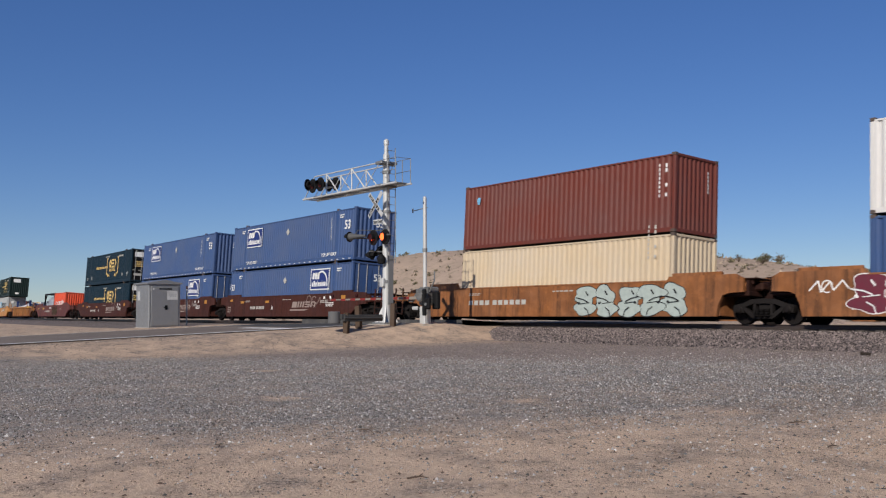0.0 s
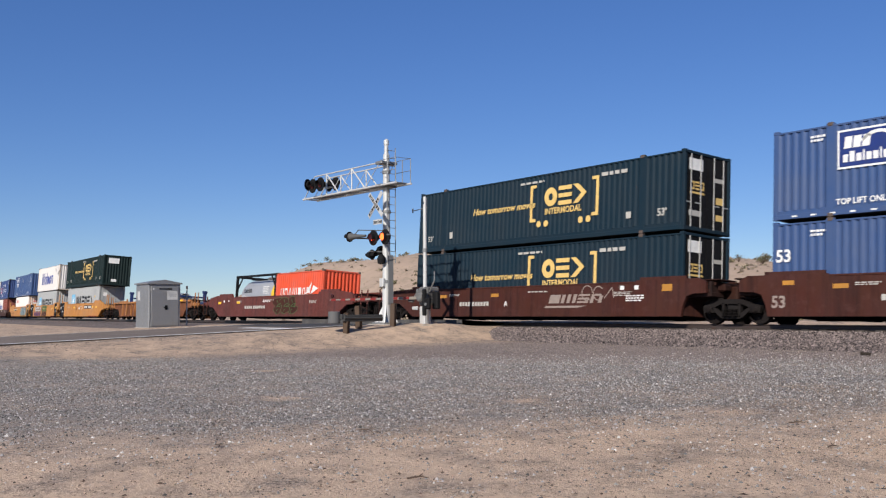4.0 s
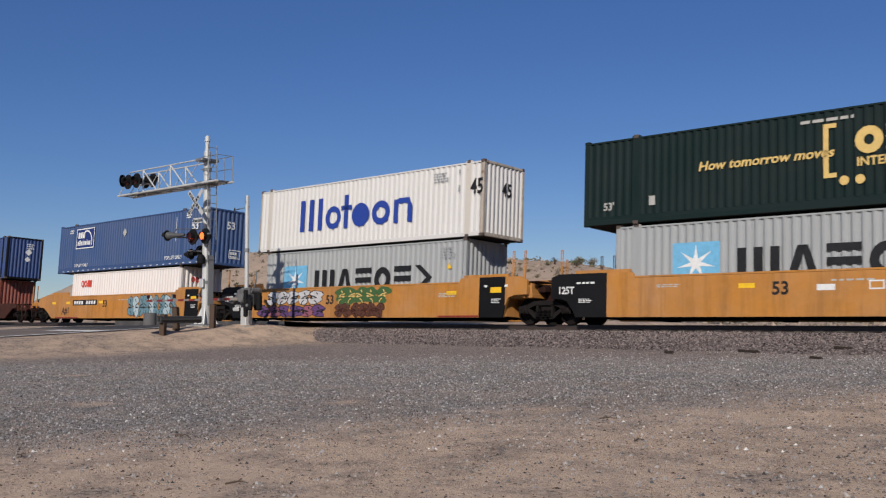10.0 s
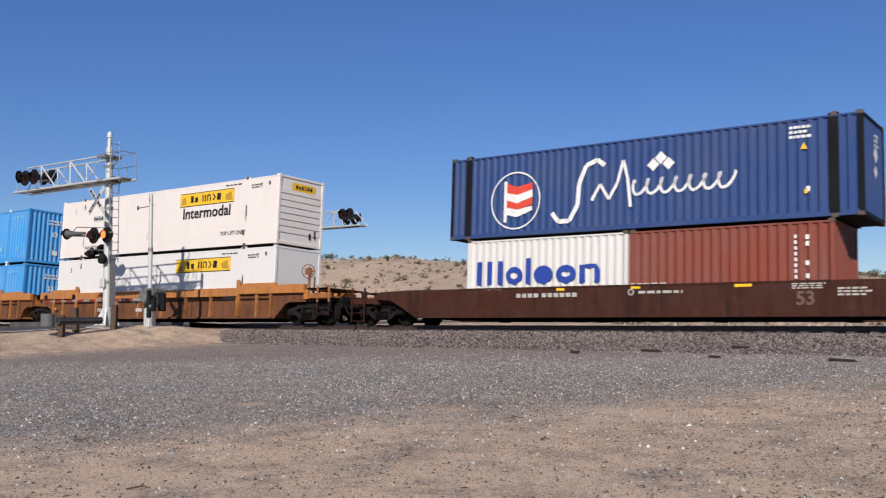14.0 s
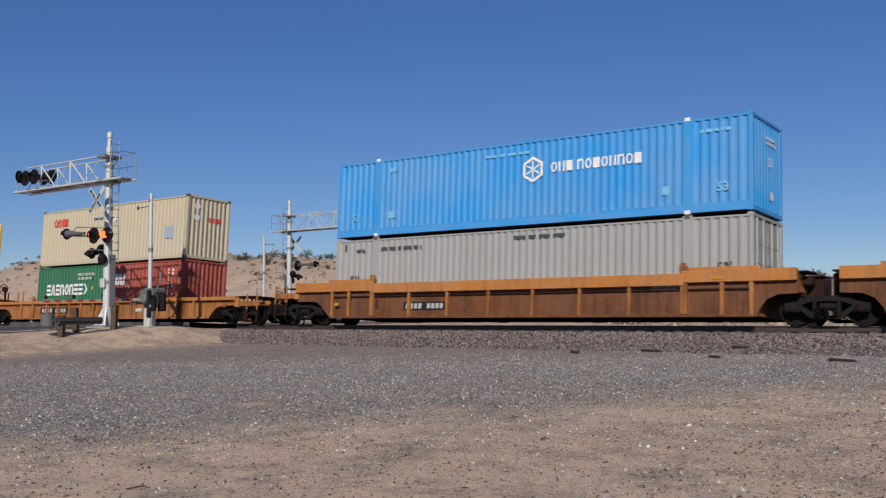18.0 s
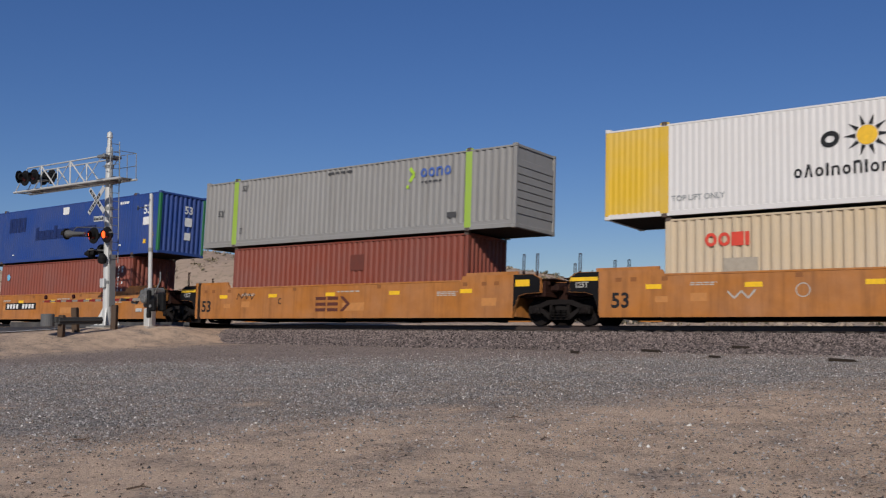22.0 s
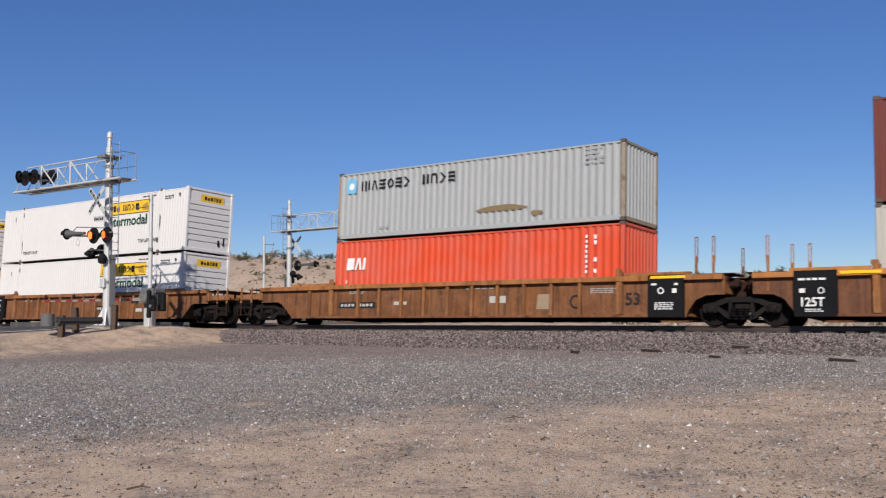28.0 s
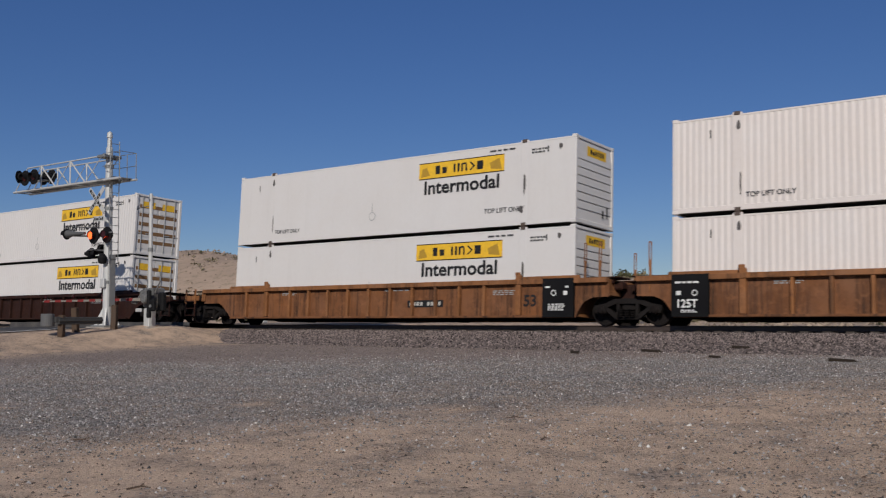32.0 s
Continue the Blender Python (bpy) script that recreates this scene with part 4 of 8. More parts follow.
def well_car(label, style, material, front, rear, top=1.48, high=1.72, dark=None, trim=None, web=None, posts=True, upright=1.5, loop_top=2.56):
    """One unit of a double-stack car on the banked line; x is along the train, z = 0 on the rails."""
    car = thing("well_car", label, "rail car", "units of the freight train")
    trim = trim or material
    shape = end_outline(front, "blunt" if style == "smooth" else style, top, high) + mirrored(end_outline(rear, style, top, high))
    low = top < 1.4  # the single low-sided cars carry a lower end platform
    drop = -0.26 if low else 0.0
    for s in (-1, 1):
        if style in ("smooth", "blunt"):
            b = Build().slab(shape, -0.055, 0.055)
            part("side_sill", once(("sill_smooth", style, front, rear, top, high), lambda: b), material, car, where=pose(0, s * 1.395, 0))
            part("top_flange", once(("flange", top), lambda: Build().soft_box(-6.0, -0.09, top - 0.05, 6.0, 0.09, top + 0.012, 0.01)), trim, car, where=pose(0, s * 1.375, 0))
        else:
            deep = style == "deep"
            tall = 0.34 if deep else 0.15
            b = Build().slab(shape, -0.02, 0.02)
            part("side_web", once(("sill_web", style, front, rear, top, high), lambda: b), web or material, car, where=pose(0, s * 1.31, 0))
            part("top_chord", once(("chord", top, tall), lambda: Build().soft_box(-6.05, -0.12, top - tall, 6.05, 0.12, top + 0.012, 0.014)), trim, car, where=pose(0, s * 1.37, 0))
            part("bottom_chord", once(("low_chord",), lambda: Build().soft_box(-8.12, -0.10, 0.215, 8.12, 0.11, 0.29, 0.012)), web or material, car, where=pose(0, s * 1.375, 0))
            if deep:
                part("brake_pipe", once(("pipe", top), lambda: Build().tube((-8.0, 0, top - 0.46), (8.0, 0, top - 0.46), 0.03, 8)), dark or GEAR, car, where=pose(0, s * 1.37, 0))
            for k, kind in ((1, front), (-1, rear)):
                reach = {"coupled": 9.98}.get(kind, 9.3)
                zt = high - 0.10
                part("end_chord", once(("end_chord", high, tall, reach, k), lambda: Build().soft_box(6.0 if k > 0 else -reach, -0.11, zt - tall, reach if k > 0 else -6.0, 0.11, zt + 0.008, 0.012)), trim, car, where=pose(0, s * 1.37, 0))
                part("guide_post", once(("guide", high), lambda: Build().soft_box(-0.10, -0.05, 0.30, 0.10, 0.09, high + 0.06, 0.015).soft_box(-0.13, -0.03, high + 0.02, 0.06, 0.05, high + 0.16, 0.02)), material, car, where=pose(k * 6.05, s * 1.41, 0))
            gaps = (0.87, 2.6, 4.3) if deep else (0.52, 1.56, 2.6, 3.64, 4.68)
            for x in (*(-g for g in gaps), *gaps):
                part("rib", once(("rib", top, tall), lambda: Build().soft_box(-0.05, -0.075, 0.24, 0.05, 0.075, top - tall + 0.02, 0.014)), material, car, where=pose(x, s * 1.39, 0))
            for x in (-8.05, -7.2, 7.2, 8.05) if deep else (-7.22, 7.22):
                part("rib", once(("rib_end", high, tall), lambda: Build().soft_box(-0.06, -0.07, 0.24, 0.06, 0.07, high - 0.08 - tall, 0.014)), material, car, where=pose(x, s * 1.39, 0))
        for k in (1, -1):
            if not low:
                part("top_plate", once(("top_plate", high, k), lambda: Build().soft_box(min(k * 6.2, k * 8.3), -0.05, high - 0.11, max(k * 6.2, k * 8.3), 0.06, high + 0.01, 0.012)), trim, car, where=pose(0, s * 1.35, 0))
    for x in (-6.0, -2.0, 2.0, 6.0):
        part("cross_beam", once(("cross_beam",), lambda: Build().soft_box(-0.22, -1.25, 0.19, 0.22, 1.25, 0.33, 0.02)), GEAR, car, where=pose(x, 0, 0))
    part("floor_pan", once(("pan",), lambda: Build().box(-8.0, -0.9, 0.24, 8.0, 0.9, 0.28)), GEAR, car)
    for k, kind in ((1, front), (-1, rear)):
        part("bulkhead", once(("bulkhead", high), lambda: Build().soft_box(-0.06, -1.28, 0.25, 0.06, 1.28, high - 0.35, 0.015)), material, car, where=pose(k * 8.1, 0, 0))
        flip = pose(0, 0, drop) if k > 0 else pose(0, 0, drop, 0, 0, 180)
        if kind == "coupled":
            part("end_platform", once(("platform",), lambda: Build().soft_box(9.0, -1.28, 1.04, 10.0, 1.28, 1.16, 0.02).soft_box(9.95, -1.30, 1.0, 11.3, -1.2, 1.22, 0.02).soft_box(9.95, 1.2, 1.0, 11.3, 1.30, 1.22, 0.02).soft_box(9.95, -1.2, 1.02, 11.25, 1.2, 1.10, 0.02)), material, car, where=flip)
            for y in (-1.31, 1.31):
                part("gusset", once(("gusset",), lambda: Build().soft_box(9.90, -0.09, 0.96, 10.12, 0.09, 1.34, 0.02)), trim, car, where=flip @ pose(0, y, 0))
            deck = part("walkway", once(("walkway",), walkway), dark or GEAR, car, where=flip)
            for i in range(6):
                part("slat", once(("walk_slat",), lambda: Build().soft_box(0, -1.22, 1.40, 0.2, 1.22, 1.43, 0.008)), dark or GEAR, deck, where=pose(9.25 + i * 0.3, 0, 0))
            part("coupler", once(("coupler",), lambda: Build().soft_box(11.0, -0.14, 0.72, 11.58, 0.14, 0.98, 0.03).soft_box(11.5, -0.22, 0.66, 11.74, 0.2, 1.02, 0.05)), GEAR, car, where=flip)
            part("air_hose", once(("hose",), hose), GEAR, car, where=flip)
            for s in (-1, 1):
                steps = part("ladder", once(("ladder", s), lambda: ladder(s)), dark or material, car, where=flip)
                for x in (10.62, 11.24):
                    part("stanchion", once(("stanchion", s, x, upright), lambda: stanchion(x, s * 1.33, 0.86, upright - drop, False)), material, steps)
            part("draft_box", once(("draft_box",), lambda: Build().soft_box(8.5, -0.95, 0.60, 10.95, 0.95, 1.0, 0.04).soft_box(10.9, -0.7, 0.62, 11.3, 0.7, 1.12, 0.06)), GEAR, car, where=flip)
            part("cut_lever", once(("cut_lever",), lambda: Build().tube((11.25, -1.25, 0.95), (11.3, -0.2, 0.9), 0.02, 6).tube((11.25, -1.25, 0.95), (11.32, -1.28, 0.5), 0.02, 6).tube((9.3, -1.2, 0.85), (10.6, -1.2, 0.95), 0.03, 7)), GEAR, car, where=flip)
            truck(car, k * 9.9)
        else:
            part("end_platform", once(("joint",), lambda: Build().soft_box(8.1, -1.28, 0.90, 9.3, 1.28, 1.06, 0.02).soft_box(9.18, -1.28, 1.0, 9.28, 1.28, 1.42, 0.02)), dark if style == "blunt" else material, car, where=flip)
            part("articulation", once(("articulation",), lambda: Build().soft_box(9.0, -0.46, 0.80, 9.72, 0.46, 1.30, 0.06).soft_box(9.2, -0.9, 1.1, 9.55, -0.5, 1.36, 0.05).soft_box(9.3, 0.4, 1.0, 9.6, 0.95, 1.44, 0.05)), dark or GEAR, car, where=flip)
            for s in (-1, 1):
                part("walkway", once(("joint_walk", s), lambda: Build().soft_box(8.4, min(s * 0.3, s * 1.22), 1.46, 9.55, max(s * 0.3, s * 1.22), 1.50, 0.01).box(9.3, s * 1.1 - 0.03, 1.3, 9.36, s * 1.1 + 0.03, 1.46)), dark or material, car, where=flip)
            if posts:
                for x in (8.46, 8.98):
                    part("grab_post", once(("grab", x, loop_top), lambda: stanchion(x, -1.30, 0.9, loop_top, True)), dark if style == "blunt" else material, car, where=flip)
                part("grab_post", once(("grab", 8.9, loop_top), lambda: stanchion(8.9, 1.30, 0.95, loop_top - 0.06, True)), dark if style == "blunt" else material, car, where=flip)
            if k < 0:
                truck(car, -9.725)
    return car


def walkway():
    b = Build()
    for x in (9.35, 10.1, 10.9):
        for y in (-1.1, 0, 1.1):
            b.box(x, y - 0.03, 1.08, x + 0.06, y + 0.03, 1.41)
    return b.tube((9.2, -1.22, 1.36), (11.05, -1.22, 1.30), 0.025, 6)


def hose():
    b = Build()
    for y in (0.3, -0.45):
        pts = [(11.2, y, 0.9), (11.34, y, 0.62), (11.5, y * 0.95, 0.42), (11.68, y * 0.85, 0.40)]
        for p, q in zip(pts, pts[1:]):
            b.tube(p, q, 0.034, 7)
    return b.tube((11.25, -0.5, 0.95), (11.6, 0.45, 0.78), 0.018, 6)


def ladder(s):
    y = s * 1.33
    b = Build().soft_box(10.59, y - 0.025, 0.32, 10.65, y + 0.025, 0.9, 0.01).soft_box(11.21, y - 0.025, 0.32, 11.27, y + 0.025, 0.9, 0.01)
    for z in (0.36, 0.66, 0.95):
        b.soft_box(10.6, y - 0.05, z, 11.26, y + 0.03, z + 0.035, 0.008)
    return b


def brake_wheel(car, x, y, z, material):
    def ring():
        b = Build()
        n = 20
        for i in range(n):
            a, c = 2 * math.pi * i / n, 2 * math.pi * (i + 1) / n
            b.tube((0.27 * math.cos(a), 0, 0.27 * math.sin(a)), (0.27 * math.cos(c), 0, 0.27 * math.sin(c)), 0.02, 6)
        for i in range(5):
            a = 2 * math.pi * i / 5
            b.tube((0, 0, 0), (0.27 * math.cos(a), 0, 0.27 * math.sin(a)), 0.016, 6)
        return b.lathe((0, 0.02, 0), (0, 0.14, 0), [(0, 0.16), (0.08, 0.16), (0.12, 0.1)], 16).soft_box(-0.05, 0.1, -1.0, 0.05, 0.18, 0.1, 0.01).soft_box(0.2, 0.1, -1.0, 0.26, 0.16, -0.2, 0.01)
    part("brake_wheel", once(("brake_wheel",), ring), material, car, where=pose(x, y, z, 0, 0, 20))


C = dict(
    rust=paint("rust_orange_paint", (0.31, 0.108, 0.026), 0.35, 0.5, 0.65, grime=0.75),
    brown=paint("mineral_brown_paint", (0.066, 0.020, 0.015), 0.15, 0.5, 0.6, grime=0.6),
    redbrown=paint("red_brown_paint", (0.13, 0.029, 0.021), 0.2, 0.5, 0.6, grime=0.6),
    darkbrown=paint("dark_brown_paint", (0.030, 0.0115, 0.0088), 0.15, 0.5, 0.6, grime=0.6),
    cocoa=paint("worn_cocoa_paint", (0.060, 0.0195, 0.012), 0.2, 0.5, 0.55, grime=0.6),
    ochre=paint("worn_ochre_paint", (0.42, 0.165, 0.04), 0.55, 0.6, 0.7, grime=0.8),
    amber=paint("amber_yellow_paint", (0.54, 0.22, 0.032), 0.1, 0.35, 0.55, grime=0.28),
    orange=paint("orange_yellow_paint", (0.49, 0.178, 0.03), 0.15, 0.4, 0.55, grime=0.32),
    tan=paint("tan_orange_paint", (0.40, 0.145, 0.028), 0.4, 0.6, 0.7, grime=0.75),
    burnt=paint("burnt_orange_paint", (0.30, 0.115, 0.032), 0.45, 0.6, 0.7, grime=0.75),
    navyblue=paint("navy_container", (0.036, 0.080, 0.205), 0.06, 0.3, 0.5),
    inkblue=paint("dark_teal_container", (0.0095, 0.025, 0.039), 0.08, 0.2, 0.5),
    bottle=paint("bottle_green_container", (0.011, 0.023, 0.022), 0.08, 0.2, 0.5),
    maroon=paint("maroon_container", (0.15, 0.031, 0.019), 0.1, 0.3, 0.55),
    cream=paint("cream_container", (0.60, 0.47, 0.31), 0.1, 0.3, 0.6),
    chalk=paint("chalk_white_container", (0.68, 0.65, 0.61), 0.22, 0.3, 0.6),
    silver=paint("light_grey_container", (0.36, 0.37, 0.365), 0.15, 0.35, 0.55),
    marine=paint("marine_blue_container", (0.022, 0.058, 0.19), 0.12, 0.25, 0.5),
    brick=paint("brick_red_container", (0.235, 0.053, 0.03), 0.18, 0.4, 0.5, streak=0.55),
    snow=paint("white_container", (0.71, 0.68, 0.65), 0.0, 0.2, 0.5, streak=0.12),
    ivory=paint("ivory_container", (0.78, 0.705, 0.65), 0.05, 0.3, 0.5, streak=0.3),
    azure=paint("sky_blue_container", (0.030, 0.285, 0.66), 0.0, 0.2, 0.5),
    stone=paint("stone_grey_container", (0.33, 0.325, 0.31), 0.05, 0.3, 0.6),
    putty=paint("putty_grey_container", (0.46, 0.43, 0.37), 0.12, 0.3, 0.6),
    beige=paint("beige_container", (0.50, 0.425, 0.29), 0.12, 0.3, 0.6),
    green=paint("green_container", (0.012, 0.14, 0.06), 0.06, 0.3, 0.5),
    red=paint("oxide_red_container", (0.33, 0.055, 0.03), 0.12, 0.35, 0.55),
    scarlet=paint("orange_red_container", (0.66, 0.066, 0.016), 0.08, 0.3, 0.55),
    sun=paint("yellow_container_end", (0.74, 0.46, 0.03), 0.0, 0.2, 0.5),
    sage=paint("sage_grey_container", (0.275, 0.267, 0.255), 0.05, 0.4, 0.6, streak=0.6),
    royal=paint("royal_blue_container", (0.018, 0.058, 0.25), 0.04, 0.25, 0.45),
    leaf=paint("leaf_green_post", (0.015, 0.17, 0.06), 0.05, 0.3, 0.5),
    limegreen=paint("lime_green_post", (0.33, 0.50, 0.05), 0.0, 0.3, 0.5),
    tanweb=paint("rusty_tan_panel", (0.175, 0.058, 0.018), 0.5, 0.6, 0.75, streak=0.7, grime=0.7),
    burntweb=paint("rusty_burnt_panel", (0.225, 0.083, 0.025), 0.5, 0.6, 0.75, streak=0.7, grime=0.95),
    ochreweb=paint("rusty_ochre_panel", (0.21, 0.066, 0.018), 0.65, 0.6, 0.75, streak=0.7, grime=0.95),
    black=paint("black_paint", (0.009, 0.009, 0.010), 0.05, 0.2, 0.6),
)

TRAIN = []  # (thing, metres along the train, offset in the car's space)


def put(ob, centre, x=0.0, z=0.0):
    TRAIN.append((ob, centre, x, z))
    ob.matrix_basis = on_track(centre + run(0), x, 0, z)
    return ob


WELL_FLOOR = 0.33


def load(centre, lower, upper=None):
    """Sets containers into a car: lower is a list of (container, its x)."""
    for ob, x in lower:
        put(ob, centre, x, WELL_FLOOR)
    if upper:
        put(upper, centre, lower[0][1] if len(lower) == 1 else 0, WELL_FLOOR + lower[0][0]["high"] + lower[0][0]["gap"])


# ---------------------------------------------------------------- the road crossing's signals
ALU = paint("aluminium_paint", (0.60, 0.60, 0.58), 0.0, 0.3, 0.5, 0.25)
DARKMETAL = paint("dull_dark_metal", (0.10, 0.10, 0.10), 0.05, 0.3, 0.6, 0.2)
GALV = paint("galvanised_steel", (0.25, 0.255, 0.255), 0.05, 0.35, 0.5, 0.4)
HOOD = paint("black_hood", (0.012, 0.012, 0.013), 0.0, 0.15, 0.6)
CONCRETE = paint("concrete", (0.38, 0.34, 0.29), 0.0, 0.5, 0.9)
RED_LENS = plain("red_lens_dark", (0.035, 0.004, 0.004), 0.25)
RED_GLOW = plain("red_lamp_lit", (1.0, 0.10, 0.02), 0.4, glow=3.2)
SIGN_WHITE = plain("sign_white", (0.46, 0.46, 0.45), 0.5)
GATE_RED = plain("gate_red", (0.22, 0.02, 0.018), 0.6)
FADED_WHITE = plain("dusty_white", (0.24, 0.21, 0.18), 0.7)
WOOD_POST = paint("creosoted_wood", (0.085, 0.052, 0.032), 0.0, 0.5, 0.9)


def visor(b, x, y, z, out, r=0.17):
    """A round hood that opens towards -y (out = -1) or +y: one curved sheet with thickness."""
    n, v, f = 14, [], []
    for i in range(n + 1):
        q = math.pi * (-0.12 + 1.24 * i / n)
        for k in (1.0, 0.94):
            v += [(x + r * k * math.cos(q), y, z + r * k * math.sin(q)), (x + r * k * 1.02 * math.cos(q), y + out * 0.17, z + r * k * 1.02 * math.sin(q))]
    for i in range(n):
        o = 4 * i
        f += [(o, o + 4, o + 5, o + 1), (o + 2, o + 3, o + 7, o + 6), (o + 1, o + 5, o + 7, o + 3), (o, o + 2, o + 6, o + 4)]
    f += [(0, 1, 3, 2), (4 * n, 4 * n + 2, 4 * n + 3, 4 * n + 1)]
    return b.add(v, f)


def flasher(parent, x, y, z, out, name="lamp", body=None):
    """One flashing lamp: backing disc, housing, hood, lens."""
    head = part(name, Build().lathe((x, y, z), (x, y + out * 0.03, z), [(0, 0.31), (0.03, 0.31)], 24).lathe((x, y - out * 0.22, z), (x, y, z), [(0, 0.05), (0.05, 0.13), (0.2, 0.165)], 16), body or HOOD, parent, "black flashing lamp with a round backing disc" if not body else "silver lamp housing")
    part("hood", visor(Build(), x, y + out * 0.03, z, out), HOOD, head)
    part("lens", Build().lathe((x, y + out * 0.03, z), (x, y + out * 0.07, z), [(0, 0.15), (0.02, 0.145), (0.04, 0.10)], 20), RED_LENS, head, "dark red glass lens")
    return head


def crossing_signal():
    """Cantilever mast at the origin, its arm reaching over the lane towards -x; traffic comes from -y."""
    ob = thing("crossing_signal", "silver cantilever mast with railway crossing lamps over the road", "crossing signal", "signals at the crossing")
    part("foundation", Build().soft_box(-0.55, -0.55, -0.5, 0.55, 0.55, 0.0, 0.03), CONCRETE, ob, "concrete footing")
    part("base_plate", Build().soft_box(-0.42, -0.42, 0.0, 0.42, 0.42, 0.05, 0.01), GALV, ob)
    for a in range(4):
        q = radians(45 + 90 * a)
        fin = Build().slab([(0.12, 0.05), (0.46, 0.05), (0.14, 0.72), (0.12, 0.72)], -0.02, 0.02)
        part("base_fin", fin, ALU, ob, where=Matrix.Rotation(q, 4, "Z"))
        part("anchor_bolt", Build().tube((0.37, 0, 0.04), (0.37, 0, 0.16), 0.025, 8), GALV, ob, where=Matrix.Rotation(q + 0.78, 4, "Z"))
    part("mast", Build().lathe((0, 0, 0.05), (0, 0, 7.42), [(0, 0.165), (3.0, 0.155), (6.7, 0.13), (6.78, 0.09), (7.1, 0.085), (7.12, 0.11), (7.3, 0.10), (7.36, 0.04)], 18), ALU, ob, "tall silver tube mast")
    # the arm
    arm = part("arm", Build(), ALU, ob, "silver lattice arm with a walkway")
    bb = Build()
    for y in (-0.36, 0.36):
        bb.tube((1.2, y, 5.50), (-6.0, y, 5.50), 0.045, 8).tube((0.1, y, 6.42), (-5.0, y, 6.42), 0.03, 8)
        xs = [0.05, -1.0, -2.0, -3.0, -4.0, -5.0]
        for i, (a, c) in enumerate(zip(xs, xs[1:])):
            bb.tube((a, y, 5.50 if i % 2 else 6.42), (c, y, 6.42 if i % 2 else 5.50), 0.030 if i % 2 else 0.016, 6)
        for x in xs[1:]:
            if x in (-2.0, -4.0):
                bb.tube((x, y, 5.50), (x, y, 6.42), 0.028, 6)
        bb.tube((-5.0, y, 6.42), (-5.9, y, 5.50), 0.022, 6)
    for i in range(8):
        bb.tube((0.8 - i * 0.95, -0.36, 5.50), (0.8 - i * 0.95, 0.36, 5.50), 0.03, 6)
    arm.data = bb.mesh("arm")
    arm.material_slots[0].link = "OBJECT"
    arm.material_slots[0].material = ALU
    deck = Build()
    for i in range(34):
        deck.box(0.95 - i * 0.2, -0.33, 5.53, 0.95 - i * 0.2 - 0.14, 0.33, 5.56)
    part("walkway", deck, GALV, ob, "grey grated walkway of the arm")
    for y in (-0.36, 0.36):
        for x in (1.15, 0.6):
            part("rail_post", Build().tube((x, y, 5.50), (x, y, 6.5), 0.016, 6), GALV, ob)
        for z in (6.5, 6.02):
            part("hand_rail", Build().tube((1.15, y, z), (0.1, y, z), 0.012, 6), GALV, ob)
    part("hand_rail", Build().tube((1.15, -0.36, 6.5), (1.15, 0.36, 6.5), 0.012, 6), GALV, ob)
    for z in (5.5, 6.42):
        part("arm_clamp", Build().soft_box(-0.22, -0.4, z - 0.06, 0.22, 0.4, z + 0.06, 0.02), GALV, ob)
    
    # ladder up the mast
    lad = part("ladder", Build().tube((0.34, -0.2, 2.4), (0.34, -0.2, 7.0), 0.018, 6).tube((0.34, 0.2, 2.4), (0.34, 0.2, 7.0), 0.018, 6), GALV, ob)
    for i in range(15):
        part("rung", once(("rung",), lambda: Build().tube((0.34, -0.2, 0), (0.34, 0.2, 0), 0.013, 6)), GALV, lad, where=pose(0, 0, 2.55 + i * 0.31))
    part("ladder_guard", Build().soft_box(0.27, -0.13, 0.75, 0.31, 0.13, 2.7, 0.01), GALV, ob, "grey guard board over the ladder's foot")
    for z in (1.6, 4.4, 6.0):
        part("strap", Build().lathe((0, 0, z), (0, 0, z + 0.12), [(0, 0.175), (0.12, 0.175)], 16), GALV, ob)
    # crossbuck
    buck = part("crossbuck", Build().soft_box(-0.66, -0.52, -0.092, 0.66, -0.50, 0.092, 0.004), SIGN_WHITE, ob, "white crossbuck board with worn black lettering", where=pose(0, 0, 4.72, 0, 45, 0))
    part("crossbuck_board", Build().soft_box(-0.66, -0.545, -0.092, 0.66, -0.525, 0.092, 0.004), SIGN_WHITE, ob, "white crossbuck board with worn black lettering", where=pose(0, 0, 4.72, 0, -45, 0))
    for s in (45, -45):
        decal("lettering", blocks("bobhobb", -0.58, -0.06, 0.12, 0.10, 0.35), BLACK, buck if s == 45 else ob, ("s", 0.52 if s == 45 else 0.545)).matrix_basis = pose(0, 0, 0) if s == 45 else pose(0, 0, 4.72, 0, -45, 0)
    plate = part("sign_plate", Build().soft_box(-0.30, -0.43, 3.94, 0.30, -0.41, 4.14, 0.004), SIGN_WHITE, ob, "small white sign plate")
    decal("lettering", blocks("bhhohb", -0.27, 3.98, 0.12, 0.075, 0.3), BLACK, plate, ("s", 0.43))
    # lamps on the mast: towards the traffic, away from it, and towards the side
    part("lamp_bracket", Build().tube((-0.75, -0.34, 3.5), (0.75, -0.34, 3.5), 0.03, 8).tube((0, -0.34, 3.5), (0, 0, 3.5), 0.04, 8).tube((-0.1, -0.75, 2.86), (-0.1, 0.1, 2.86), 0.03, 8), GALV, ob)
    pair = [flasher(ob, x, y, 3.42, -1) for x, y in ((-0.28, -0.42), (0.40, -0.32))]
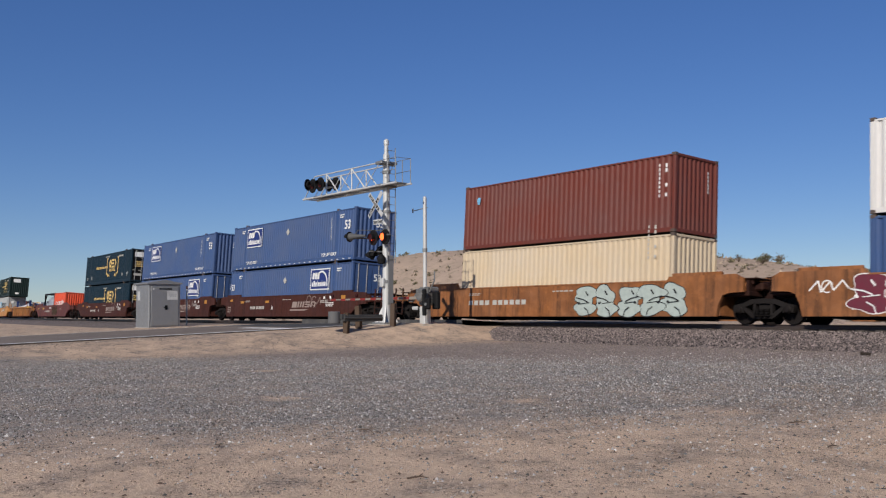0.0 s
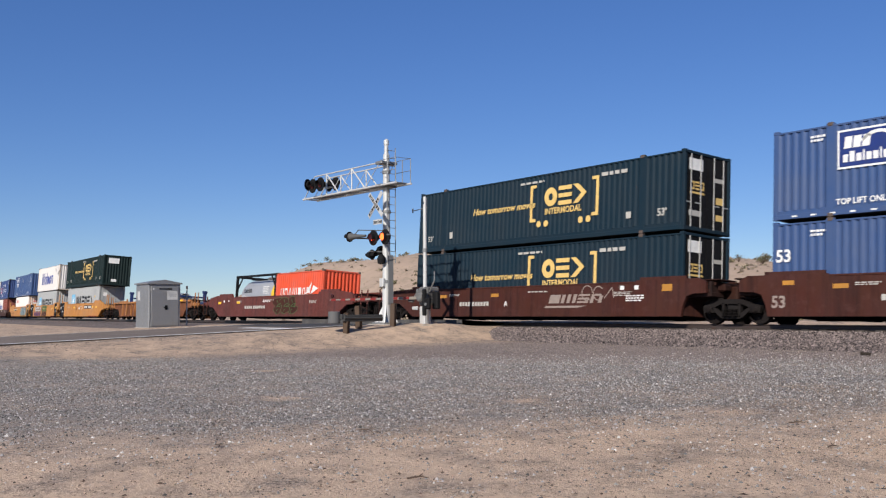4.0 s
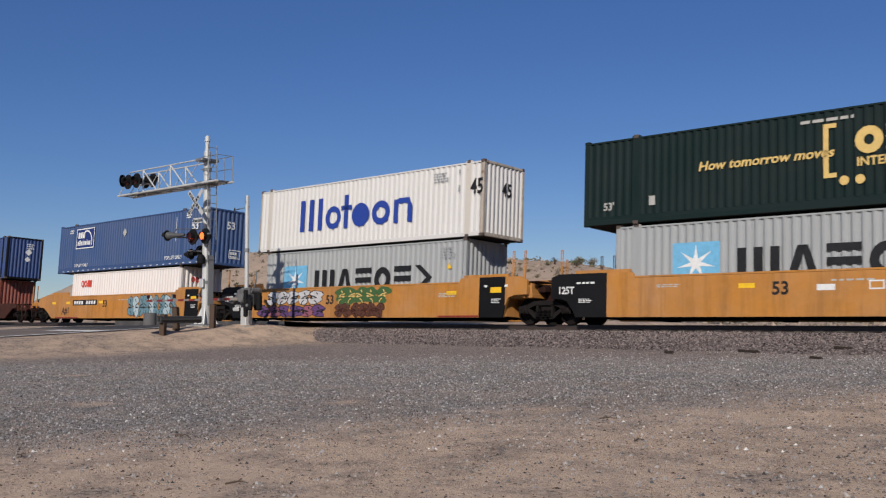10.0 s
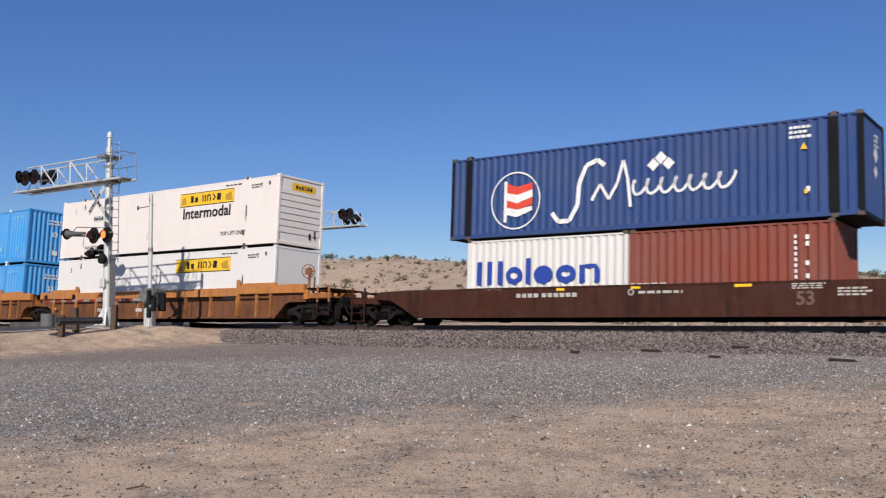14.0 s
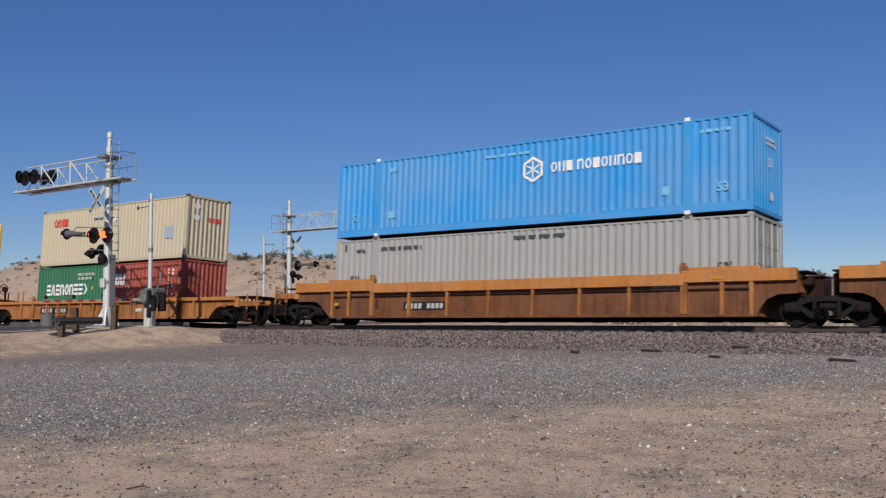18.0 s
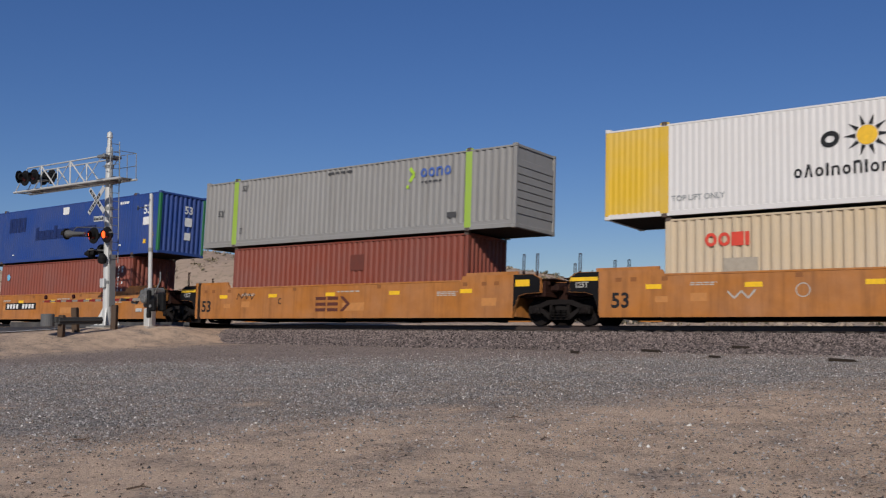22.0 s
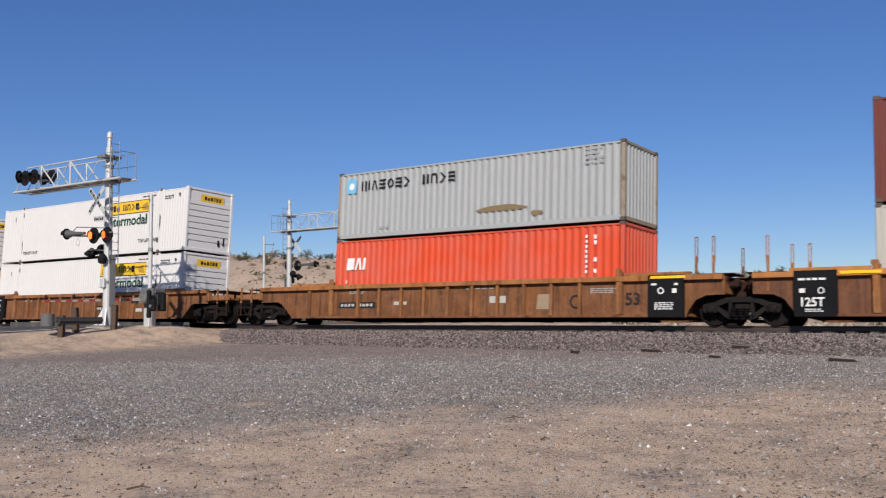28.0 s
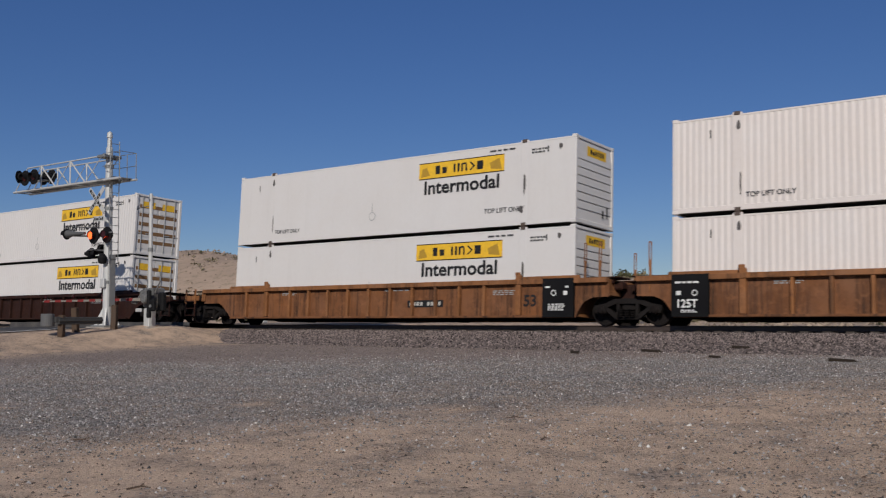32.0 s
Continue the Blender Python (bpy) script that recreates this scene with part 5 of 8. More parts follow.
    for k, y in ((0, -0.10), (1, -0.55)):
        h = part("lower_lamp", Build().lathe((0, 0, 0), (0, 0.34, 0), [(0, 0.17), (0.12, 0.14), (0.3, 0.05)], 14).lathe((0, -0.02, 0), (0, 0.0, 0), [(0, 0.21), (0.02, 0.21)], 20), HOOD, ob, "black lamp facing along the line", where=pose(-0.22, y, 2.90 - 0.16 * k, 0, 0, 70 + 40 * k))
        part("hood", visor(Build(), 0, -0.02, 0, -1, 0.15), HOOD, h)
    part("bell", Build().lathe((0.05, -0.28, 2.35), (0.05, -0.28, 2.75), [(0, 0.06), (0.04, 0.15), (0.22, 0.17), (0.34, 0.12), (0.4, 0.05)], 14), HOOD, ob, "black crossing bell")
    side = part("side_bracket", Build().tube((-0.1, -0.1, 3.40), (-1.3, -0.95, 3.44), 0.03, 8).tube((-0.1, -0.1, 3.72), (-0.95, -0.72, 3.76), 0.018, 6).tube((-0.95, -0.72, 3.76), (-1.12, -0.84, 3.5), 0.018, 6), DARKMETAL, ob)
    m = pose(-1.22, -0.90, 3.50, 0, 0, -75)
    h = part("side_lamp", Build().lathe((0, -0.05, 0), (0, 0.9, 0), [(0, 0.15), (0.08, 0.16), (0.2, 0.12), (0.42, 0.08), (0.85, 0.05)], 16), DARKMETAL, ob, "dull cone-backed side lamp", where=m)
    part("backing_disc", Build().lathe((0, -0.08, 0), (0, -0.05, 0), [(0, 0.21), (0.03, 0.21)], 22), HOOD, h)
    part("hood", visor(Build(), 0, -0.08, 0, -1, 0.13), HOOD, h)
    # lamps at the arm's end
    part("lamp_bar", Build().tube((-4.9, -0.62, 6.0), (-4.9, 0.6, 6.0), 0.03, 8).tube((-4.9, -0.5, 5.95), (-4.0, -0.5, 5.92), 0.03, 8).tube((-5.6, 0.5, 6.02), (-4.9, 0.5, 6.02), 0.03, 8), GALV, ob)
    for x, y, o in ((-4.74, -0.60, -1), (-4.09, -0.60, -1), (-5.40, 0.60, 1), (-4.85, 0.60, 1)):
        flasher(ob, x, y, 5.97 if o < 0 else 6.18, o)
    m = pose(-5.05, -0.62, 6.05, 0, 0, -62)
    h = part("end_lamp", Build().lathe((0, -0.05, 0), (0, 0.75, 0), [(0, 0.16), (0.1, 0.17), (0.24, 0.10), (0.7, 0.045)], 16), HOOD, ob, "black cone-backed lamp at the arm's end", where=m)
    part("backing_disc", Build().lathe((0, -0.08, 0), (0, -0.05, 0), [(0, 0.26), (0.03, 0.26)], 22), HOOD, h)
    part("junction_box", Build().soft_box(-0.13, -0.26, 1.45, 0.13, -0.15, 1.8, 0.02), ALU, ob)
    return ob, pair


def crossing_gate():
    """Gate mechanism with its tall pole, the arm lowered across the lane towards -x."""
    ob = thing("crossing_gate", "grey gate mechanism with a lowered red and white arm", "crossing gate", "gates at the crossing")
    part("footing", Build().soft_box(-0.4, -0.4, -0.5, 0.4, 0.4, 0.0, 0.03), CONCRETE, ob)
    part("pedestal", Build().soft_box(-0.17, -0.17, 0.0, 0.17, 0.17, 0.72, 0.03), ALU, ob)
    part("pole", Build().lathe((0, 0, 0.0), (0, 0, 5.15), [(0, 0.085), (5.1, 0.075), (5.15, 0.05)], 14), ALU, ob, "slim silver pole")
    part("cross_rod", Build().tube((-0.75, -0.05, 4.62), (0.12, 0.03, 4.7), 0.02, 8).tube((-0.75, -0.05, 4.55), (-0.75, -0.05, 4.72), 0.03, 8), GALV, ob)
    part("collar", Build().lathe((0, 0, 2.9), (0, 0, 3.05), [(0, 0.1), (0.15, 0.1)], 12), GALV, ob)
    DULL = paint("dull_machine_grey", (0.20, 0.20, 0.195), 0.1, 0.4, 0.6, 0.3, grime=0.6)
    box = part("machine_box", Build().soft_box(-0.30, -0.12, 0.75, 0.30, 0.5, 1.5, 0.06), DULL, ob, "dull grey gate machine housing")
    part("cover", Build().soft_box(-0.36, -0.2, 1.02, 0.20, -0.12, 1.42, 0.03), DULL, box)
    part("latch", Build().soft_box(-0.2, -0.23, 1.18, -0.05, -0.2, 1.26, 0.01), GALV, box)
    part("crank_hub", Build().lathe((0, -0.34, 1.08), (0, -0.2, 1.08), [(0, 0.10), (0.02, 0.16), (0.12, 0.2)], 18), DULL, ob)
    part("brace", Build().tube((-0.65, -0.15, 0.92), (-0.15, -0.15, 1.42), 0.06, 8).tube((-0.65, -0.15, 0.92), (-0.9, -0.15, 0.96), 0.05, 8), DULL, ob)
    weight = part("counterweight", Build().soft_box(0.36, -0.44, 0.35, 0.5, -0.28, 1.4, 0.03), HOOD, ob, "black counterweight arms")
    part("weight_block", Build().soft_box(0.5, -0.44, 0.6, 0.78, -0.26, 1.05, 0.05), HOOD, weight)
    part("weight_block", Build().soft_box(0.45, -0.02, 0.6, 0.78, 0.2, 1.3, 0.05), HOOD, weight)
    part("weight_bolt", Build().tube((0.64, -0.48, 0.8), (0.64, -0.24, 0.8), 0.06, 12), GALV, weight)
    part("side_flange", Build().soft_box(-0.55, -0.26, 0.58, -0.2, -0.18, 0.72, 0.02), SIGN_WHITE, ob, "white bracket plate")
    part("bracket_arm", Build().tube((0.3, 0.0, 1.3), (0.62, 0.0, 1.75), 0.03, 8).tube((0.62, 0.0, 1.75), (0.62, 0.0, 2.1), 0.03, 8), GALV, ob)
    arm = part("gate_arm", Build().slab([(-0.2, 1.0), (-6.8, 1.04), (-6.8, 1.09), (-0.2, 1.12)][::-1], -0.3, -0.26), FADED_WHITE, ob, "red and white striped gate arm")
    for i in range(8):
        x = -0.7 - i * 0.8
        part("stripe", Build().slab([(x, 1.01), (x - 0.4, 1.025), (x - 0.36, 1.105), (x + 0.04, 1.115)][::-1], -0.306, -0.255), GATE_RED, arm)
    for x in (-2.6, -4.6, -6.6):
        part("arm_lamp", Build().lathe((x, -0.28, 1.15), (x, -0.28, 1.32), [(0, 0.04), (0.05, 0.07), (0.13, 0.07), (0.17, 0.04)], 10), RED_LENS, arm)
    return ob


MAST_AT = (-31.7, 22.0, 0.06)
GATE_AT = (-31.0, 23.4, 0.02)
signal, lamps = crossing_signal()
signal.matrix_basis = pose(*MAST_AT)
gate = crossing_gate()
gate.matrix_basis = pose(*GATE_AT)
for what, (x, y, z) in ((signal, (-41.9, 41.7, 0.0)), (gate, (-42.6, 40.3, -0.02))):
    copy_thing(what, pose(x, y, z, 0, 0, 180))


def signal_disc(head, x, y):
    """An added turning disc behind the hood that imitates flashing: one face lit red, the other dark."""
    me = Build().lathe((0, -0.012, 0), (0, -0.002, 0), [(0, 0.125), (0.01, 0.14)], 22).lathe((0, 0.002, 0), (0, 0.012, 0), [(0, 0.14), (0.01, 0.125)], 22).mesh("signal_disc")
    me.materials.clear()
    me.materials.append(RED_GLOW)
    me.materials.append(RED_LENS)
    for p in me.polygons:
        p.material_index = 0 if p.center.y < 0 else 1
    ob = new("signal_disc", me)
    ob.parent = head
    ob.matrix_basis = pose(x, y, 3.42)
    return tagged(ob, "added turning disc, lit red on one face, standing in for the lamp's flashing")


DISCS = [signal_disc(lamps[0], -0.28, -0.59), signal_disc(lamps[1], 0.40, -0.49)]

# posts and guard rail beside the mast
for (x, y, h, w, lean) in ((-30.5, 19.35, 0.72, 0.10, 2), (-31.02, 20.25, 0.82, 0.105, -3), (-30.9, 21.75, 0.85, 0.10, 2)):
    z = float(ground_height(x, y))
    post = thing("bollard", "weathered brown wooden post in the sand", "post", where=pose(x, y, z, 0, lean, 25))
    part("post", Build().soft_box(-w, -w, -0.3, w, w, h, 0.02), WOOD_POST, post)
    part("cap", Build().soft_box(-w * 0.9, -w * 0.9, h, w * 0.9, w * 0.9, h + 0.03, 0.012), WOOD_POST, post)
ZINC = paint("weathered_zinc", (0.055, 0.055, 0.055), 0.1, 0.3, 0.7, 0.2)
bar = thing("guard_rail", "dull grey steel guard rail with a rounded end", "guard rail", where=pose(-30.5, 19.35, float(ground_height(-30.5, 19.35))))
part("beam", Build().soft_box(-0.06, -0.2, 0.42, 0.02, 1.7, 0.68, 0.03).soft_box(-0.02, -0.2, 0.51, 0.06, 1.7, 0.59, 0.03), ZINC, bar, "dull folded steel beam", where=pose(0.12, 0, 0, 0, 0, 6))
part("end_cap", Build().lathe((-0.16, -0.42, 0.36), (-0.16, -0.42, 0.80), [(0, 0.21), (0.02, 0.225), (0.42, 0.225), (0.44, 0.20)], 20), paint("cap_grey", (0.13, 0.13, 0.13), 0.05, 0.3, 0.7, 0.2), bar, "rounded grey end cap")
part("end_plate", Build().soft_box(0.0, -0.3, 0.50, 0.14, -0.1, 0.70, 0.02), ZINC, bar)

# the signal cabinet across the road
CABINET = paint("cabinet_grey", (0.30, 0.305, 0.31), 0.03, 0.3, 0.45, 0.5)
cab = thing("signal_cabinet", "weathered grey metal signal cabinet with a low peaked roof", "cabinet", where=pose(-47.5, 18.9, -0.22))
part("body", Build().soft_box(-0.85, -0.82, 0.0, 0.85, 0.82, 2.22, 0.02), CABINET, cab)
part("plinth", Build().soft_box(-0.9, -0.88, -0.3, 0.9, 0.88, 0.04, 0.02), CONCRETE, cab)
rf = Build().add([(-0.92, -0.9, 2.2), (0.92, -0.9, 2.2), (0.92, 0.9, 2.2), (-0.92, 0.9, 2.2), (-0.92, -0.9, 2.26), (0.92, -0.9, 2.26), (0.92, 0.9, 2.26), (-0.92, 0.9, 2.26), (-0.92, 0, 2.42), (0.92, 0, 2.42)],
                 [(3, 2, 1, 0), (0, 1, 5, 4), (2, 3, 7, 6), (4, 5, 9, 8), (6, 7, 8, 9), (1, 2, 6, 9, 5), (3, 0, 4, 8, 7)])
part("roof", rf, CABINET, cab)
door = part("door", Build().soft_box(0.85, -0.70, 0.12, 0.885, 0.72, 2.1, 0.012), CABINET, cab)
part("handle", Build().soft_box(0.885, -0.06, 1.0, 0.95, 0.10, 1.06, 0.01).soft_box(0.885, 0.0, 0.92, 0.90, 0.14, 1.14, 0.004), HOOD, door, "dark lever handle")
part("vent", Build().soft_box(0.885, -0.3, 1.93, 0.90, 0.35, 1.99, 0.004), HOOD, door)
for y0, y1, z0, z1 in ((0.12, 0.66, 1.42, 1.86), (-0.62, -0.55, 1.9, 2.0)):
    lab = part("notice", Build().soft_box(0.884, y0, z0, 0.893, y1, z1, 0.002), SIGN_WHITE, door, "white printed notice")
    if y1 - y0 > 0.2:
        decal("print", lines(4, y0 + 0.06, z1 - 0.12, y1 - y0 - 0.12, 0.035, 3), GREYMARK, lab, ("f", 0.893), 0.002)
part("notice", Build().soft_box(-0.62, -0.83, 1.4, -0.3, -0.82, 1.85, 0.002), SIGN_WHITE, cab, "white printed notice")
part("hinge", Build().tube((0.87, -0.76, 0.4), (0.87, -0.76, 1.9), 0.02, 8), CABINET, cab)
mark = thing("marker_post", "slim white marker post beside the cabinet", "post", where=pose(-47.2, 20.3, -0.1))
part("post", Build().soft_box(-0.05, -0.02, -0.3, 0.05, 0.02, 2.0, 0.008), SIGN_WHITE, mark)
part("cap", Build().soft_box(-0.055, -0.025, 1.85, 0.055, 0.025, 2.02, 0.004), RED_LENS, mark)

# scraps of old ties and sticks
SCRAP = paint("charred_wood", (0.035, 0.026, 0.02), 0, 0.3, 0.9)
for x, y, l, w, a in ((-12.29, 22.74, 0.16, 0.050, 20), (-10.88, 24.4, 0.36, 0.035, 5), (-8.23, 22.01, 0.18, 0.050, -6), (-8.61, 24.9, 0.30, 0.080, 8), (-5.35, 21.78, 0.36, 0.070, 3)):
    z = -0.49 if y > 24.6 else -0.60 if y > 22.5 else float(ground_height(x, y))
    ob = thing("wood_scrap", "splintered dark piece of an old wooden tie", "wood scrap", "scraps of old ties", where=pose(x, y, z + 0.01, 0, 3, a))
    l *= 0.72
    part("slab", Build().soft_box(-l, -w, -0.02, l, w, 0.05, 0.012), SCRAP, ob)
    part("splinter", Build().slab([(l * 0.8, 0.0), (l * 1.35, 0.015), (l * 0.9, 0.05)], -w * 0.6, w * 0.3), SCRAP, ob)
for x, y, l, a in ((-6.2, 9.95, 0.10, 35), (-9.3, 4.35, 0.12, -15), (-6.4, 4.75, 0.09, 60), (-5.0, 8.6, 0.07, 80), (-9.2, 6.1, 0.11, 12)):
    z = float(ground_height(x, y)) + 0.02
    ob = thing("stick", "dry brown twig lying on the sand", "twig", "twigs on the ground", where=pose(x, y, z, 0, 0, a))
    part("stem", Build().tube((-l, 0, 0), (l * 0.2, 0.015, 0.012), 0.009, 6, 0.008).tube((l * 0.2, 0.015, 0.012), (l, -0.01, 0.0), 0.008, 6, 0.004), WOOD_POST, ob)
    part("side_twig", Build().tube((l * 0.1, 0.01, 0.012), (l * 0.55, 0.05, 0.03), 0.006, 5, 0.003), WOOD_POST, ob)

# ---------------------------------------------------------------- desert shrubs on the bank
LEAF = island_material("creosote_leaf", (0.045, 0.05, 0.022), (0.15, 0.145, 0.07))
DRYLEAF = island_material("dry_brush", (0.12, 0.095, 0.055), (0.28, 0.22, 0.13))


def bush(seed, leaves, mat, name="shrub"):
    """A loose shrub: bent stems and many small leaf clumps."""
    r = random.Random(seed)
    ob = thing(name, "olive desert shrub on the sandy bank" if mat is LEAF else "dry tan brush on the sandy bank", "shrub", "shrubs on the bank")
    st, lf = Build(), Build()
    for i in range(16):
        a, t = r.uniform(0, 6.28), r.uniform(0.2, 1.0)
        tip = Vector((math.cos(a) * t * 1.0, math.sin(a) * t * 1.0, r.uniform(0.55, 1.25) * (1.15 - 0.35 * t)))
        midp = tip * 0.5 + Vector((r.uniform(-.12, .12), r.uniform(-.12, .12), 0.12))
        st.tube((0, 0, -0.1), midp, 0.03, 5, 0.02).tube(midp, tip, 0.02, 5, 0.008)
        for k in range(leaves):
            c = midp.lerp(tip, r.uniform(0.1, 1.15)) + Vector((r.gauss(0, .13), r.gauss(0, .13), r.gauss(0, .09)))
            u = Vector((r.gauss(0, 1), r.gauss(0, 1), r.gauss(0, 1))).normalized()
            v = u.orthogonal().normalized()
            s = r.uniform(0.05, 0.11)
            lf.add([c - u * s, c + v * s * 0.6, c + u * s, c - v * s * 0.6], [(0, 1, 2, 3)])
    part("stem", st, WOOD_POST, ob)
    part("foliage", lf, mat, ob)
    return ob


kinds = [bush(1, 16, LEAF), bush(2, 20, LEAF), bush(3, 12, DRYLEAF), bush(4, 14, LEAF)]
rb = random.Random(21)
spots = []
for i in range(84):
    az = radians(rb.uniform(6, 61))
    y = rb.choice((rb.uniform(108, 128), rb.uniform(76, 120), rb.uniform(112, 122)))
    spots.append((-y * math.tan(az), y, rb.uniform(0.45, 1.05)))
for i in range(26):  # the thick row of brush on the crest behind the far mast
    az = radians(rb.uniform(42.5, 50.5))
    y = rb.uniform(96, 116)
    spots.append((-y * math.tan(az), y, rb.uniform(0.6, 1.15)))
for i in range(16):  # low trees beyond the bank's foot
    az = radians(rb.uniform(24.5, 27.5))
    y = rb.uniform(150, 175)
    spots.append((-y * math.tan(az), y, rb.uniform(2.0, 3.0)))
for i, (x, y, k) in enumerate(spots):
    src = kinds[i % 4] if k < 1.9 else kinds[i % 2]
    m = pose(x, y, float(ground_height(x, y)) - 0.05, 0, 0, rb.uniform(0, 360)) @ Matrix.Diagonal((k * rb.uniform(1.0, 1.4), k, k * rb.uniform(0.8, 1.05), 1))
    if i < 4:
        kinds[i].matrix_basis = m
    else:
        c = copy_thing(src, pose(0, 0, 0))
        c.matrix_basis = m
# loose rocks and low scrub strewn over the bank
hr = np.random.default_rng(33)
hn = 5000
haz, hy = np.radians(hr.uniform(6, 62, hn)), hr.uniform(70, 122, hn)
hx = -hy * np.tan(haz)
hs_ = 0.08 + 0.34 * hr.power(0.45, hn)
stones("bank_rocks", np.stack([hx, hy, ground_height(hx, hy) + 0.02], -1), hs_, island_material("bank_rock", (0.10, 0.075, 0.055), (0.40, 0.31, 0.23)), "loose tan rocks strewn over the bank", 13)
hn, k = 620, 26
haz, hy = np.radians(hr.uniform(6, 62, hn)), hr.uniform(74, 124, hn)
hx = -hy * np.tan(haz)
size = hr.uniform(0.2, 0.6, hn)
cent = np.stack([hx, hy, ground_height(hx, hy)], -1)[:, None] + hr.normal(0, 1, (hn, k, 3)) * np.array([0.55, 0.55, 0.3]) * size[:, None, None] + np.array([0, 0, 0.35]) * size[:, None, None]
u = hr.normal(0, 1, (hn, k, 3)) * 0.22 * size[:, None, None]
w = hr.normal(0, 1, (hn, k, 3)) * 0.16 * size[:, None, None]
vv = np.stack([cent - u, cent + w, cent + u, cent - w], 2).reshape(-1, 3)
me = bpy.data.meshes.new("scrub")
me.from_pydata(vv.tolist(), [], np.arange(len(vv)).reshape(-1, 4).tolist())
me.materials.append(island_material("scrub_leaf", (0.06, 0.055, 0.03), (0.24, 0.2, 0.12)))
tagged(new("scrub", me), "low dry scrub scattered over the bank", "scrub", kind="stuff")
# far utility poles
for az, y in ((22.8, 190), (21.0, 200), (12.0, 230)):
    x = -y * math.tan(radians(az))
    ob = thing("utility_pole", "far brown wooden utility pole", "utility pole", "far poles", where=pose(x, y, -0.6))
    part("pole", Build().tube((0, 0, -0.5), (0, 0, 9.5), 0.16, 8, 0.11), WOOD_POST, ob)
    part("crossarm", Build().soft_box(-1.2, -0.08, 8.6, 1.2, 0.08, 8.8, 0.02), WOOD_POST, ob)


# ---------------------------------------------------------------- the train's load, from its head to its tail
def S(w):
    return ("s", w)


def freight_logo(ob, w, x, z, k=1.0):
    """White-framed blue plate with a row of letters' shapes and a swoosh."""
    plate = decal("emblem_plate", rect(x, z, x + 2.25 * k, z + 1.2 * k), DEEPBLUE, ob, S(w), 0.004)
    q = outline(x, z, x + 2.25 * k, z + 1.2 * k, 0.06 * k) + blocks("bbb", x + 0.2 * k, z + 0.62 * k, 0.36 * k, 0.24 * k, 0.2, 0.15)
    q += blocks("hbhihhihh", x + 0.18 * k, z + 0.2 * k, 0.32 * k, 0.16 * k, 0.32) + hoop(x + 1.3 * k, z + 0.36 * k, 0.72 * k, 0.10 * k, -15, 140, 16)
    decal("emblem", q, WHITE, plate, S(w), 0.008, "white emblem shapes")


def blue_53(lower=False, doors=False, tone="navyblue"):
    ob, w, h = container("blue 53-foot container with a white-framed emblem plate", L53, HC, C[tone], "wide", "doors" if doors else "folded")
    if lower:
        freight_logo(ob, w, 3.35, 1.4)
        decal("number", words("53", 0.38, -7.95, 1.62), WHITE, ob, S(w))
    else:
        freight_logo(ob, w, -5.85, 1.4)
        decal("number", words("53", 0.46, 6.95, 1.74), WHITE, ob, S(w))
        decal("notice", words("TOP LIFT ONLY", 0.17, 4.45, 0.33) + words("TOP LIFT ONLY", 0.17, -5.9, 0.33), WHITE, ob, S(w))
    decal("stencil", rect(5.45, 1.25, 5.49, 2.5) + lines(2, -6.75, 2.5, 0.5, 0.07) + lines(2, 6.4, 2.5, 0.5, 0.07), WHITE, ob, S(w))
    decal("patch", [[(-0.2, 2.05), (0.02, 1.82), (0.24, 2.05), (0.02, 2.3)]], FADED, ob, S(w))
    n = words("53", 0.36, 0.05, 1.9)
    decal("end_number", n, WHITE, ob, ("f", h - 0.03), 0.006)
    decal("end_emblem", outline(0.25, 0.4, 0.95, 0.85, 0.04) + blocks("bbb", 0.33, 0.6, 0.14, 0.12) + blocks("hhhh", 0.33, 0.46, 0.1, 0.09), WHITE, ob, ("f", h - 0.03), 0.006)
    lbl = Build()
    for i in range(24):
        x = -7.4 + i * 0.65
        lbl.soft_box(x, -w - 0.004, 0.07, x + 0.18, -w + 0.02, 0.12, 0.003)
    part("reflector_strip", lbl, WHITE, ob)
    return ob


